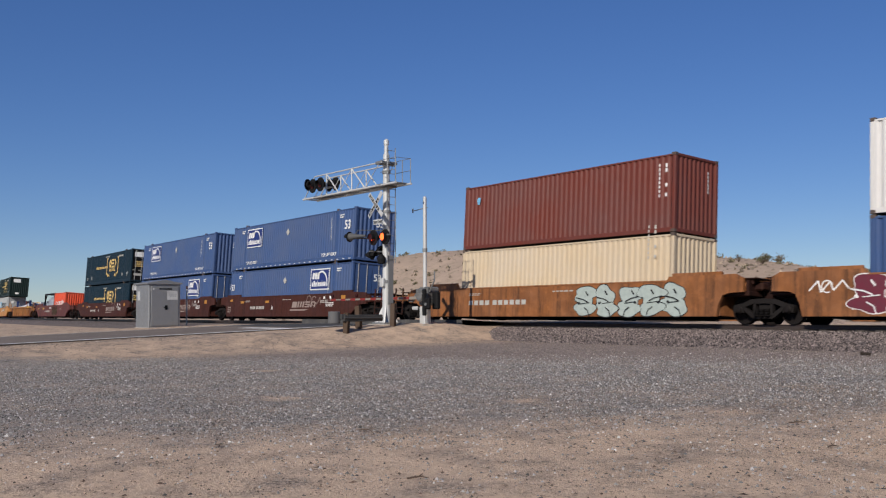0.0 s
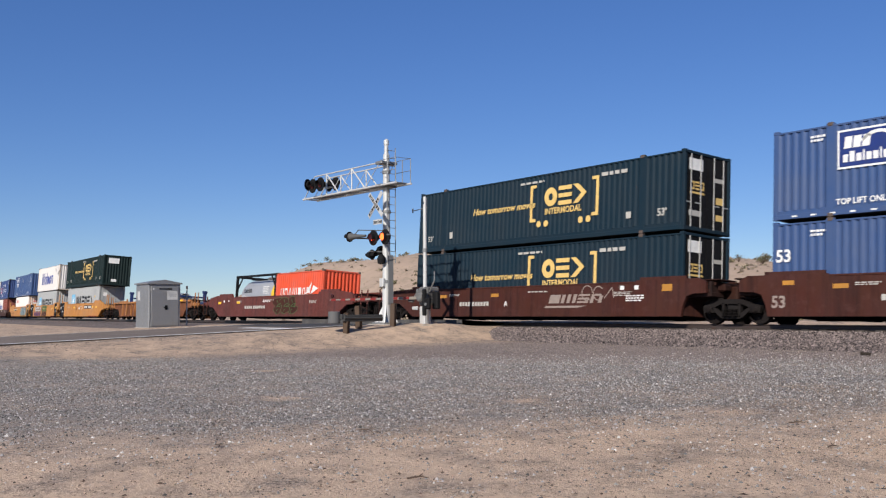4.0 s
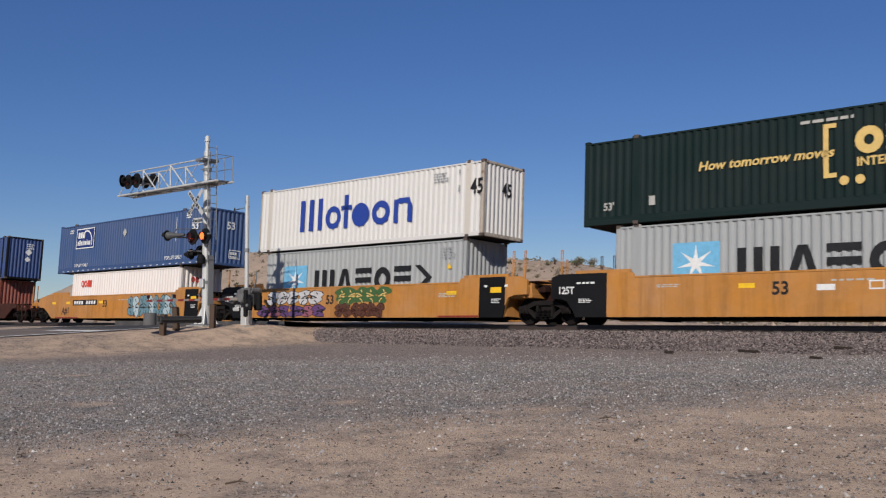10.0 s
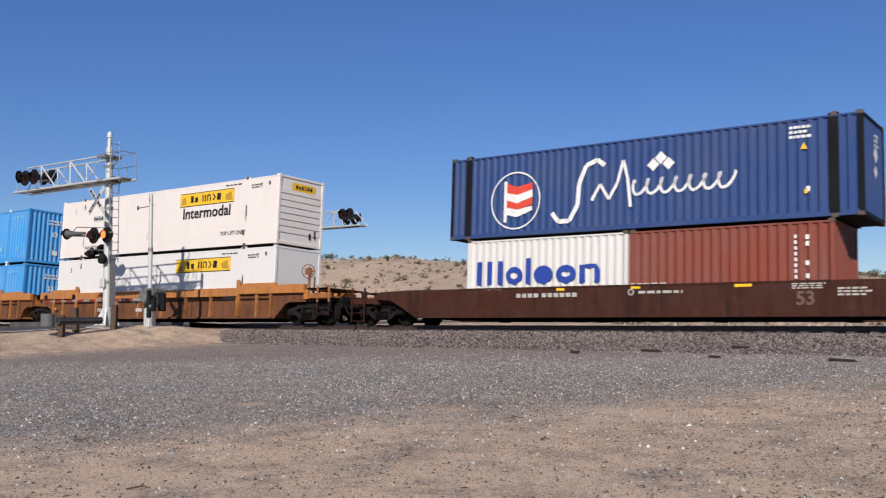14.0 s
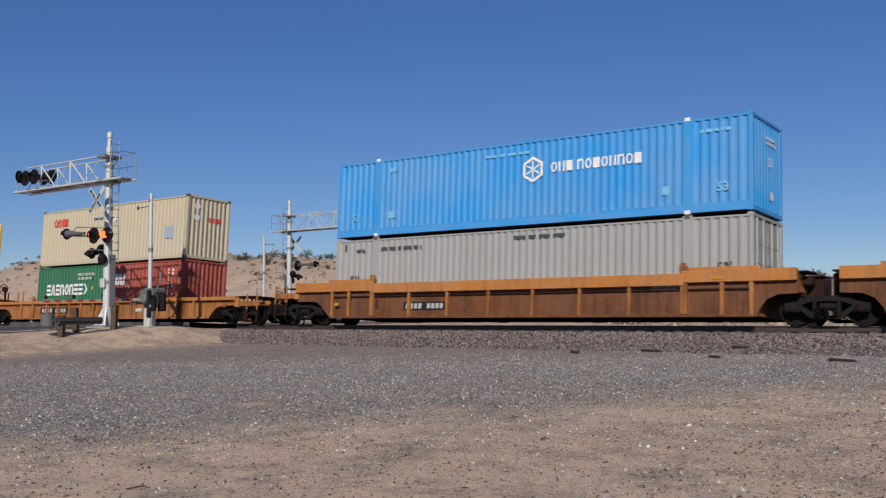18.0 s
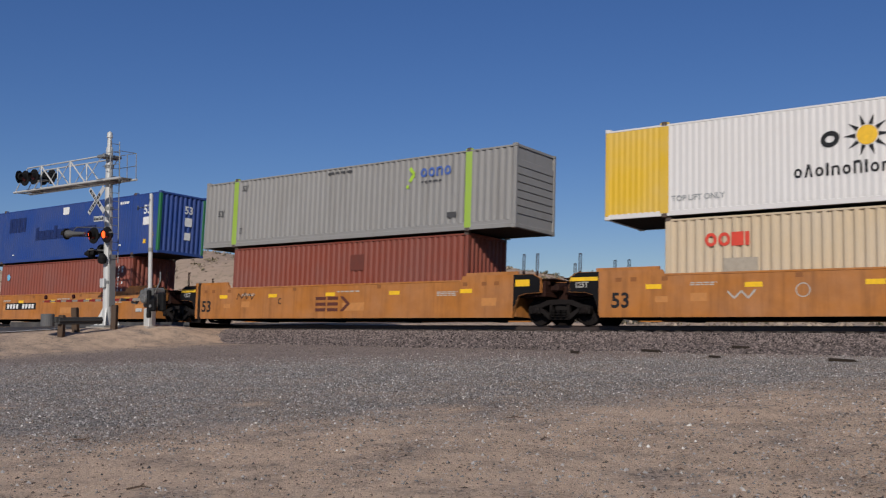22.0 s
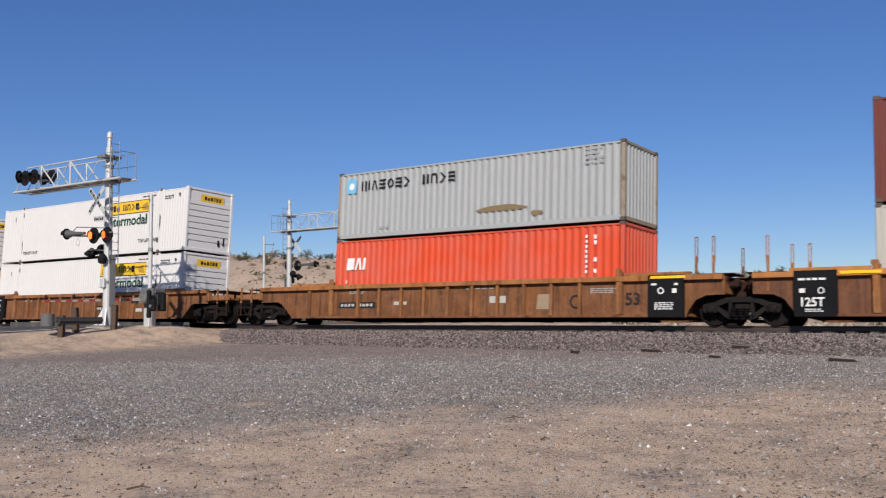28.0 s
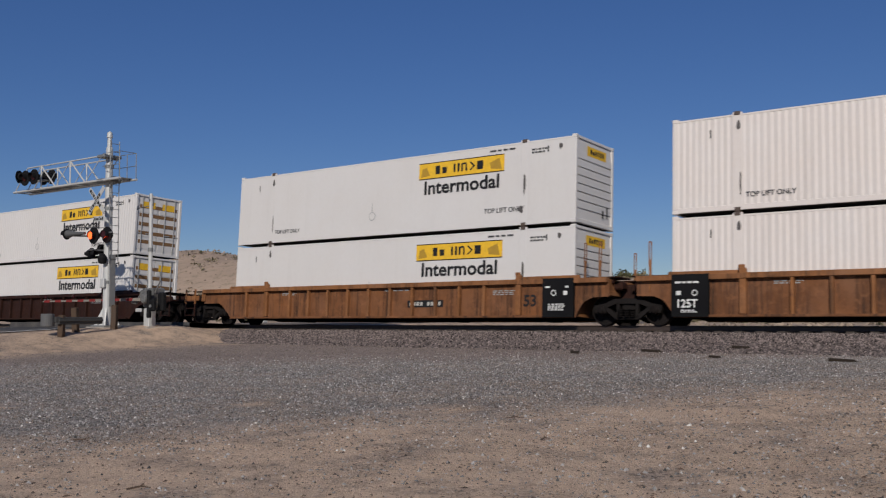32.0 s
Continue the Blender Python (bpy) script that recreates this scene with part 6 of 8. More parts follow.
def bracket_53(tone, doors):
    ob, w, h = container("dark blue-green 53-foot container with gold bracket emblem", L53, HC, C[tone], "wide", "doors" if doors else "folded", end_mat=C["black"] if doors else None)
    q = rect(-0.05, 0.87, 0.10, 2.42) + rect(0.10, 0.87, 0.32, 1.0) + rect(0.10, 2.29, 0.32, 2.42)
    q += rect(3.76, 0.87, 3.91, 2.42) + rect(3.54, 0.87, 3.76, 1.0) + rect(3.54, 2.29, 3.76, 2.42)
    q += blocks("csk", 0.82, 1.45, 0.78, 0.76, 0.10, 0.0, 0.32)
    for x in (0.52, 0.95, 2.95, 3.38):
        q += disc(x, 0.76, 0.135)
    decal("emblem", q, GOLD, ob, S(w), 0.004, "gold bracket and block emblem")
    decal("caption", words("INTERMODAL", 0.24, 0.86, 1.13, 0, 0.98), GOLD, ob, S(w))
    decal("slogan", words("How tomorrow moves", 0.27, -3.9, 1.48, 0.22, 1.12), GOLD, ob, S(w))
    decal("stencil", lines(1, 4.05, 2.36, 1.65, 0.14) + lines(1, -0.7, 2.5, 1.5, 0.09, 4) + words("53'", 0.26, 6.85, 0.58) + rect(5.35, 0.6, 5.6, 0.85) + rect(-5.6, 0.55, -5.38, 0.85) + words("53'", 0.24, -7.3, 0.5), FADED, ob, S(w))
    if doors:
        decal("door_label", rect(-1.0, 2.2, -0.25, 2.62), WHITE, ob, ("f", h - 0.045))
        decal("door_label", rect(0.35, 1.9, 0.9, 2.05) + rect(-1.0, 0.55, -0.3, 0.75), FADED, ob, ("f", h - 0.045))
        decal("door_emblem", rect(-0.95, 1.35, -0.15, 1.42) + blocks("oso", -0.92, 1.5, 0.3, 0.22) + rect(0.5, 1.1, 0.95, 1.35) + rect(0.5, 0.5, 0.95, 0.72), GOLD, ob, ("f", h - 0.045))
    else:
        decal("door_label", rect(-0.85, 2.1, 0.15, 2.6) + rect(-0.5, 0.35, 0.0, 0.6), WHITE, ob, ("f", h - 0.03), 0.006)
    return ob


def folded_40(label, tone, high=HC, length=L40, end="folded", **kw):
    ob, w, h = container(label, length, high, C[tone], "deep", end, **kw)
    return ob, w, h


def star_40(label="light grey 40-foot container with black block emblem and star plate", end="doors", length=L40):
    ob, w, h = folded_40(label, "silver", HC, length, end)
    p = decal("star_plate", rect(-4.78, 0.9, -3.2, 2.2), SKYBLUE, ob, S(w), 0.004)
    q = []
    for i in range(7):
        a = math.pi / 2 + i * 2 * math.pi / 7
        q.append([(-3.99 + 0.17 * math.cos(a - 0.45), 1.55 + 0.15 * math.sin(a - 0.45)), (-3.99 + 0.66 * math.cos(a), 1.55 + 0.58 * math.sin(a)), (-3.99 + 0.17 * math.cos(a + 0.45), 1.55 + 0.15 * math.sin(a + 0.45)), (-3.99, 1.55)])
    decal("star", q, WHITE, p, S(w), 0.008, "white seven-pointed star")
    decal("emblem", blocks("mvsrsk", -2.65, 0.95, 1.0, 0.96, 0.2, 0.0, 0.27), BLACK, ob, S(w), 0.004, "row of black block shapes")
    decal("stencil", lines(4, 4.8, 2.5, 0.8, 0.07), GREYMARK, ob, S(w))
    decal("warning", [[(5.15, 1.75), (5.4, 1.75), (5.275, 2.0)]], YELLOW, ob, S(w))
    if end == "doors":
        decal("door_label", rect(-0.8, 1.9, -0.45, 2.25), WHITE, ob, ("f", h - 0.045))
    return ob


def red_emblem(ob, w, x, z, k=1.0):
    decal("emblem", blocks("rrbi", x, z, 0.4 * k, 0.36 * k, 0.10, 0.0, 0.26), RED, ob, S(w), 0.004, "row of red ring shapes")


def white_53(flank, end="slats", green=False, caption=True, tone="snow"):
    ob, w, h = container("white 53-foot container with a yellow emblem panel" if tone == "snow" else "cream-white 53-foot container with a yellow emblem panel", L53, HC, C[tone], flank, end)
    decal("scuff", blob(-6.05, 2.5, 0.05, 0.16, 3) + blob(6.12, 1.4, 0.04, 0.4, 4) + blob(6.0, 0.55, 0.09, 0.12, 5) + blob(-6.0, 0.8, 0.03, 0.3, 6) + blob(7.5, 2.55, 0.06, 0.1, 7), plain("black_scuff", (0.10, 0.09, 0.085)), ob, S(w), 0.003)
    for x, wd in ((1.6, 3.7),):
        p = decal("emblem_panel", rect(x, 1.92, x + wd, 2.52), YELLOW, ob, S(w), 0.004, "yellow emblem panel")
        decal("emblem", rect(x, 1.92, x + wd, 1.95) + rect(x, 2.49, x + wd, 2.52) + blocks("bh", x + 0.75, 2.08, 0.3, 0.2, 0.5) + blocks("dakb", x + 1.55, 2.08, 0.3, 0.26, 0.3), BLACK, p, S(w), 0.008, "black block shapes")
        decal("scroll", [[(x + 0.1, 2.0), (x + 0.5, 2.05), (x + 0.35, 2.35), (x + 0.15, 2.3)], [(x + wd - 0.55, 2.05), (x + wd - 0.1, 2.0), (x + wd - 0.2, 2.4), (x + wd - 0.6, 2.25)]], plain("dark_gold_marking", (0.42, 0.25, 0.03)), p, S(w), 0.008)
    if caption:
        decal("caption", words("Intermodal", 0.46, 1.82, 1.38, 0, 1.12), plain("dark_green_marking", (0.012, 0.06, 0.035)) if green else BLACK, ob, S(w), 0.004, "large black lettering")
    decal("notice", words("TOP LIFT ONLY", 0.16, 4.5, 0.5) + words("TOP LIFT ONLY", 0.14, -5.85, 0.38) + lines(1, 4.7, 2.62, 1.3, 0.06) + lines(2, 6.4, 2.5, 0.6, 0.06) + rect(-6.9, 2.2, -6.86, 2.45) + rect(7.0, 2.4, 7.05, 2.6), DARKMARK, ob, S(w))
    decal("lock_mark", hoop(-0.6, 0.75, 0.16, 0.02) + rect(-0.62, 0.92, -0.6, 1.25), GREYMARK, ob, S(w))
    if end == "slats":
        p = decal("end_panel_mark", rect(-0.55, 2.3, 0.75, 2.62), YELLOW, ob, ("f", h - 0.02))
        decal("end_emblem", blocks("bhbobb", -0.35, 2.38, 0.16, 0.12, 0.35), BLACK, p, ("f", h - 0.02), 0.008)
        decal("gap_line", [q for k in range(1, 7) for q in rect(-1.1, 0.5 + k * (HC - 1.0) / 7 - 0.05, 1.1, 0.5 + k * (HC - 1.0) / 7 - 0.012)], BLACK, ob, ("f", h - 0.05), 0.002)
        decal("end_label", rect(0.5, 0.35, 0.62, 0.62) + rect(0.8, 0.4, 0.9, 0.75), BLACK, ob, ("f", h - 0.02))
    else:
        decal("door_stain", [q for k in range(5) for q in rect(-1.05, 0.55 + 0.42 * k, 1.05, 0.72 + 0.42 * k)], plain("brown_door_band", (0.2, 0.11, 0.05)), ob, ("f", h - 0.045), 0.003)
        decal("end_panel_mark", rect(-0.9, 2.25, -0.2, 2.55) + rect(0.2, 2.25, 0.9, 2.55), YELLOW, ob, ("f", h - 0.045), 0.006)
    return ob


def azure_53():
    ob, w, h = container("bright sky-blue 53-foot container with a white hexagon emblem", L53, HC, C["azure"], "wide", "folded", lift_mat=WHITE)
    q = []
    for i in range(6):
        a, b = math.radians(30 + 60 * i), math.radians(90 + 60 * i)
        q.append([(0.71 + 0.34 * math.cos(a), 1.86 + 0.34 * math.sin(a)), (0.71 + 0.44 * math.cos(a), 1.86 + 0.44 * math.sin(a)), (0.71 + 0.44 * math.cos(b), 1.86 + 0.44 * math.sin(b)), (0.71 + 0.34 * math.cos(b), 1.86 + 0.34 * math.sin(b))])
        q += stripe([(0.71, 1.86), (0.71 + 0.3 * math.cos(a), 1.86 + 0.3 * math.sin(a))], 0.05)
    q += blocks("cdb arbrdarb", 1.4, 1.7, 0.34, 0.235, 0.22, 0.0, 0.24)
    decal("emblem", q, WHITE, ob, S(w), 0.004, "white hexagon and block shapes")
    decal("stencil", lines(1, -1.2, 2.42, 2.2, 0.09) + words("53", 0.26, -7.3, 0.62) + words("53", 0.26, 7.0, 0.62) + rect(-5.5, 0.62, -5.2, 0.88) + rect(5.3, 0.62, 5.55, 0.88) + rect(-5.5, 2.35, -5.2, 2.5) + lines(1, 6.5, 2.4, 1.0, 0.1, 8), plain("pale_blue_marking", (0.20, 0.46, 0.70)), ob, S(w))
    decal("end_stencil", words("53", 0.25, 0.1, 1.5) + lines(2, -0.1, 2.3, 0.9, 0.09, 5) + rect(0.2, 0.5, 0.5, 0.75), WHITE, ob, ("f", h - 0.03), 0.006)
    return ob


def tank_20():
    """A tank in an open frame."""
    ob = thing("tank_container", "silver-grey tank in a black open container frame", "tank container", "containers on the train")
    ob["high"], ob["gap"] = STD, 0.02
    hx, hy, hz = L20 / 2, 1.219, STD
    for sx in (-1, 1):
        for sy in (-1, 1):
            part("corner_post", Build().soft_box(-0.08, -0.08, 0, 0.08, 0.08, hz, 0.02), C["black"], ob, where=pose(sx * (hx - 0.08), sy * (hy - 0.08), 0))
        for z in (0.08, hz - 0.08):
            part("end_beam", Build().soft_box(-0.07, -hy + 0.15, -0.07, 0.07, hy - 0.15, 0.07, 0.02), C["black"], ob, where=pose(sx * (hx - 0.08), 0, z))
        for s in (-1, 1):
            part("brace", Build().tube((0, s * (hy - 0.1), hz - 0.15), (-sx * 0.7, s * (hy - 0.12), hz - 0.05), 0.045, 8).tube((0, s * (hy - 0.1), hz - 0.95), (-sx * 0.75, s * (hy - 0.12), hz - 0.12), 0.05, 8), C["black"], ob, where=pose(sx * (hx - 0.1), 0, 0))
    for sy in (-1, 1):
        for z in (0.08, hz - 0.08):
            part("side_beam", Build().soft_box(-hx + 0.15, -0.06, -0.07, hx - 0.15, 0.06, 0.07, 0.02), C["black"], ob, where=pose(0, sy * (hy - 0.08), z))
    tank = smooth(part("tank", Build().lathe((-2.82, 0, 1.25), (2.82, 0, 1.25), [(0, 0.05), (0.06, 0.5), (0.2, 0.85), (0.42, 1.04), (0.6, 1.08), (5.04, 1.08), (5.22, 1.04), (5.44, 0.85), (5.58, 0.5), (5.64, 0.05)], 40), paint("tank_silver", (0.45, 0.46, 0.47), 0.02, 0.3, 0.4, 0.35), ob, "rounded silver-grey tank"))
    part("band", Build().lathe((2.2, 0, 1.25), (2.5, 0, 1.25), [(0, 1.086), (0.3, 1.07)], 40), YELLOW, ob, "yellow band")
    part("walkway", Build().soft_box(-2.6, -0.3, 2.36, 2.6, 0.3, 2.41, 0.01), C["black"], ob)
    part("manlid", Build().lathe((0, 0, 2.3), (0, 0, 2.5), [(0, 0.3), (0.15, 0.3), (0.2, 0.2)], 16), GALV, ob)
    decal("emblem", blocks("avmv", -1.9, 1.45, 0.26, 0.24, 0.2, 0.2), BLACK, ob, S(1.075), 0.02, "black block shapes")
    decal("stencil", lines(5, 1.0, 1.75, 0.9, 0.06) + lines(3, -2.1, 1.25, 0.6, 0.03, 4), WHITE, ob, S(1.06), 0.03)
    return ob


def flat_rack():
    """A flat rack with blue end frames, its load wrapped in white sheets."""
    ob = thing("flat_rack", "blue-ended flat rack loaded with white sheeted rolls", "flat rack", "containers on the train")
    ob["high"], ob["gap"] = 2.0, 0.02
    blue = paint("rack_blue", (0.012, 0.03, 0.12), 0.15, 0.4, 0.6)
    part("deck", Build().soft_box(-6.05, -1.2, 0, 6.05, 1.2, 0.6, 0.03), blue, ob)
    for s in (-1, 1):
        e = part("end_frame", Build().soft_box(-0.1, -1.2, 1.42, 0.1, 1.2, 1.54, 0.02), blue, ob, where=pose(s * 5.95, 0, 0))
        for y in (-1, 1):
            part("end_post", Build().soft_box(-0.12, -0.12, 0.5, 0.12, 0.12, 2.0, 0.025).soft_box(-0.16, -0.16, 1.82, 0.16, 0.16, 2.0, 0.02), blue, e, where=pose(0, y * 1.08, 0))
            part("brace", Build().tube((0, y * 0.95, 0.9), (-s * 0.9, y * 0.6, 1.45), 0.06, 8), blue, e)
    sheet_mat = paint("white_sheeting", (0.66, 0.65, 0.64), 0.0, 0.35, 0.55, streak=0.2)
    wood = paint("dunnage_wood", (0.16, 0.11, 0.07), 0, 0.4, 0.8)
    for i, (x0, x1, top, y) in enumerate(((-5.7, -2.4, 1.42, -0.55), (-2.2, 1.6, 1.5, -0.5), (1.7, 5.6, 1.72, -0.45), (-5.6, -1.8, 1.32, 0.55), (-1.6, 5.5, 1.45, 0.5))):
        prof = [(0, 0.02), (0.03, 0.3), (0.1, 0.52)]
        k = 0.14
        while k < x1 - x0 - 0.1:
            prof += [(k, 0.60), (k + 0.3, 0.585), (k + 0.5, 0.60), (k + 0.52, 0.57), (k + 0.55, 0.57)]
            k += 0.6
        prof += [(x1 - x0 - 0.04, 0.5), (x1 - x0, 0.02)]
        smooth(part("sheeted_roll", Build().lathe((x0, y, top - 0.58), (x1, y, top - 0.58), prof, 22), sheet_mat, ob, "load wrapped in creased white sheeting"))
        for q in range(3):
            xx = x0 + (x1 - x0) * (0.2 + 0.3 * q)
            part("lashing", Build().lathe((xx, y, top - 0.58), (xx + 0.06, y, top - 0.58), [(0, 0.612), (0.06, 0.612)], 22), C["black"], ob)
    for x in (-3.4, -1.2, 0.6):
        part("dunnage_beam", Build().soft_box(-0.9, -0.08, 0, 0.9, 0.08, 0.12, 0.01), wood, ob, where=pose(x, 0.2, 1.52, 0, 2, 4))
    part("dunnage_crate", Build().soft_box(-1.7, -0.4, 1.4, -0.6, 0.5, 1.75, 0.02).soft_box(-0.5, -0.3, 1.4, 0.2, 0.5, 1.66, 0.02), wood, ob)
    return ob


def spray(car, x0, x1, z0, z1, n, fill, edge, seed, accent=None, sharp=False, other=None):
    """Bulging sprayed shapes that overlap, each with a dark rim and dark inner curves."""
    r = random.Random(seed)
    step_, high = (x1 - x0) / n, z1 - z0
    for i in range(n):
        x = x0 + step_ * (i + 0.5)
        up, down = r.uniform(0.24, 0.34) * high, r.uniform(0.24, 0.34) * high
        wu, wd = step_ * r.uniform(0.46, 0.64), step_ * r.uniform(0.46, 0.64)
        xu, xd = x + r.uniform(-0.14, 0.14) * step_, x + r.uniform(-0.14, 0.14) * step_
        seeds = seed * 31 + 2 * i

        def bulbs(more):
            m = 9 if sharp else 26
            q = blob(xu, z1 - up, wu + more, up * 0.86 + more, seeds, m) + blob(xd, z0 + down, wd + more, down * 0.86 + more, seeds + 1, m)
            w = step_ * 0.34 + more
            return q + [[(xd - w, z0 + down), (xd + w, z0 + down), (xu + w, z1 - up), (xu - w, z1 - up)]]

        a = decal("sprayed_outline", bulbs(0.032), edge, car, ("s", 1.45), 0.003 + 0.012 * (i % 2))
        decal("sprayed_fill", bulbs(0.0), other if other and i % 3 == 1 else fill, a, ("s", 1.45), 0.009 + 0.012 * (i % 2), "sprayed shape")
        zc = (z0 + z1) / 2
        side = r.choice((-1, 1))
        curve = stripe([(x + side * step_ * 0.46, zc + 0.12 * high), (x + side * step_ * 0.1, zc + 0.06 * high), (x - side * step_ * 0.12, zc - 0.03 * high)], 0.045)
        curve += stripe([(x - side * step_ * 0.2, z0 + 0.02 * high), (x - side * step_ * 0.14, z0 + 0.2 * high), (x + side * step_ * 0.05, z0 + 0.3 * high)], 0.045)
        curve += stripe([(xu, z1 - 0.18 * high), (xu + 0.12 * step_, z1 - 0.32 * high)], 0.06)
        curve += blob(x + side * step_ * 0.30, zc - 0.06 * high, 0.07, 0.05, seeds + 5, 10) + stripe([(xd - 0.2 * step_, z0 + 0.42 * high), (xd + 0.25 * step_, z0 + 0.46 * high)], 0.03)
        decal("sprayed_curve", curve, accent or edge, a, ("s", 1.45), 0.03)


def car_marks(car, off=1.45, plate=None, big=None, panel_front=False, panel_rear=False, reflect=(), small=True, white=WHITE, number_ink=BLACK, bare=None, high=1.76, number_size=0.36, tape=None):
    f = g = ("s", off)
    if off > 1.46:
        f = ("s", 1.332)  # on the recessed web of a ribbed car
    if plate:
        x0, x1, z0, z1 = plate
        p = decal("number_plate", rect(x0, z0, x1, z1), BLACK, car, f, 0.004, "black plate with white bars")
        n = 9
        ink = WHITE if off < 1.46 else FADED
        decal("plate_bars", [q for i in range(n) if i != 4 for q in rect(x0 + (x1 - x0) * (0.05 + i * 0.101), z0 + 0.06, x0 + (x1 - x0) * (0.12 + i * 0.101), z1 - 0.06, 0.15)], ink, p, f, 0.008)
    if bare:
        x0, x1, z0, z1 = bare
        decal("number_row", blocks("bbbb bbbbbb", x0, z0, z1 - z0, (x1 - x0) / 14, 0.35), white, car, f, 0.004)
    if big is not None:
        decal("number", words("53", number_size, big[0], big[1]), number_ink, car, f)
    wide = off < 1.46
    for flag, x0, x1, k in ((panel_front, 7.02, 8.15, 1), (panel_rear, -8.15, -7.02, -1)):
        if flag:
            if wide:
                rise = high - 0.10
                form = [(7.02, 0.215), (8.22, 0.215), (8.34, 0.44), (8.58, 0.745), (8.81, 0.825), (9.215, 0.845), (9.215, rise - 0.10), (8.92, rise + 0.005), (7.02, rise + 0.005)]
                if k > 0:
                    form = [(7.02, 0.215), (8.15, 0.215), (8.23, 0.60), (8.23, rise + 0.005), (7.02, rise + 0.005)]
                made = Build().slab(form if k > 0 else mirrored(form), -off - 0.004, -off + 0.03)
            else:
                made = Build().soft_box(x0, -off - 0.004, 0.22, x1, -off + 0.12, 1.47, 0.006)
            p = part("end_panel", made, C["black"], car, "black painted end panel")
            if k < 0:
                decal("rating", words("125T", 0.23, x0 + 0.14 if not wide else -8.95, 0.5 if not wide else 1.0, 0, 0.95), WHITE, p, g, 0.008)
                decal("stencil", (lines(1, -8.2, 1.32, 0.9, 0.06) + lines(3, -8.1, 0.8, 0.5, 0.03, 4)) if wide else lines(1, x0 + 0.12, 1.2, 0.9, 0.06) + hoop(x0 + 0.72, 0.92, 0.09, 0.03) + rect(x0 + 0.15, 0.86, x0 + 0.3, 0.98) + lines(2, x0 + 0.3, 0.4, 0.5, 0.03, 4), WHITE, p, g, 0.008)
            else:
                if wide:
                    decal("stencil", rect(7.25, 1.3, 7.4, 1.38) + rect(8.2, 1.3, 8.35, 1.38) + lines(3, 7.6, 0.85, 0.45, 0.035, 5), WHITE, p, g, 0.008)
                else:
                    decal("stencil", rect(x0 + 0.12, 1.16, x0 + 0.28, 1.22) + rect(x0 + 0.84, 1.16, x0 + 0.96, 1.22) + hoop(x0 + 0.42, 1.0, 0.10, 0.035) + rect(x0 + 0.78, 0.93, x0 + 0.92, 1.06) + lines(4, x0 + 0.22, 0.62, 0.62, 0.035, 5), WHITE, p, g, 0.008)
                decal("reflector", rect(7.55, 1.1, 8.05, 1.3), REFLECT, p, g, 0.008) if wide else None
    if reflect:
        decal("reflector", [q for x in reflect for q in rect(x, 1.06, x + 0.5, 1.20)], tape or REFLECT, car, g, 0.004, "yellow reflective tape")
    if small:
        decal("stencil", lines(3, 5.0, 1.1, 0.9, 0.035, 2) + lines(2, -5.2, 1.2, 0.8, 0.035, 3) + lines(1, 0.2, 1.2, 1.4, 0.05, 6), FADED if off < 1.46 else GREYMARK, car, f)


def smooth_car(label, tone, centre, front, rear, top=1.48, high=1.72, **kw):
    car = put(well_car(label, "smooth" if tone == "amber" else "blunt", C[tone], front, rear, top, high, C["darkbrown"], posts=tone in ("amber", "orange"), loop_top=2.56 if tone == "amber" else 2.30, upright={"amber": 2.25, "orange": 2.0}.get(tone, 1.62)), centre)
    if tone == "orange":
        kw.setdefault("number_size", 0.44)
        for k, kind in ((1, front), (-1, rear)):
            if kind == "shared":
                form = [(8.17, 0.40), (8.22, 0.61), (8.38, 0.93), (8.65, 1.01), (9.19, 1.03), (9.19, high - 0.26), (8.9, high - 0.11), (8.17, high - 0.11)]
                plate = part("end_panel", Build().slab(form if k > 0 else mirrored(form), -1.454, -1.42), C["black"], car, "black painted end plate")
                decal("reflector", rect(-9.17, 1.36, -8.2, 1.48) if k < 0 else rect(8.25, 1.24, 8.8, 1.46), REFLECT, plate, ("s", 1.454), 0.004)
                if k < 0:
                    decal("rating", words("125T", 0.17, -9.0, 1.16, 0, 0.9), FADED, plate, ("s", 1.454), 0.004)
            else:
                decal("reflector", rect(k * 9.45 - 0.22, 1.12, k * 9.45 + 0.22, 1.34), REFLECT, car, ("s", 1.45), 0.004)
        stake = plain("worn_brown_mark", (0.25, 0.095, 0.028))
        for x in (-7.6, -7.1, -6.1, -2.2, 2.2, 6.1, 6.9, 7.4):
            decal("worn_mark", rect(x, 1.30, x + 0.2, 1.43), stake, car, ("s", 1.45), 0.003)
        decal("touched_up_paint", rect(-6.3, 0.66, -5.9, 0.84) + rect(-5.2, 0.68, -4.7, 0.92) + rect(0.5, 0.5, 1.6, 0.8) + rect(6.9, 0.62, 7.5, 0.88), plain("fresh_orange_patch", (0.50, 0.215, 0.065)), car, ("s", 1.45), 0.003, "patches of fresher orange paint")
    if tone == "brown":
        kw.setdefault("tape", plain("dull_amber_tape", (0.42, 0.19, 0.03)))
    car_marks(car, **kw)
    return car


def ribbed_car(label, tone, centre, front, rear, dark=None, trim=None, top=1.46, high=1.55, style="ribbed", upright=1.5, web=None, **kw):
    web = web or {"tan": C["tanweb"], "burnt": C["burntweb"], "ochre": C["ochreweb"]}.get(tone)
    car = put(well_car(label, style, C[tone], front, rear, top, high, dark or C["darkbrown"], trim, web, upright=upright, posts=style == "ribbed"), centre)
    kw.setdefault("off", 1.495)
    car_marks(car, **kw)
    return car


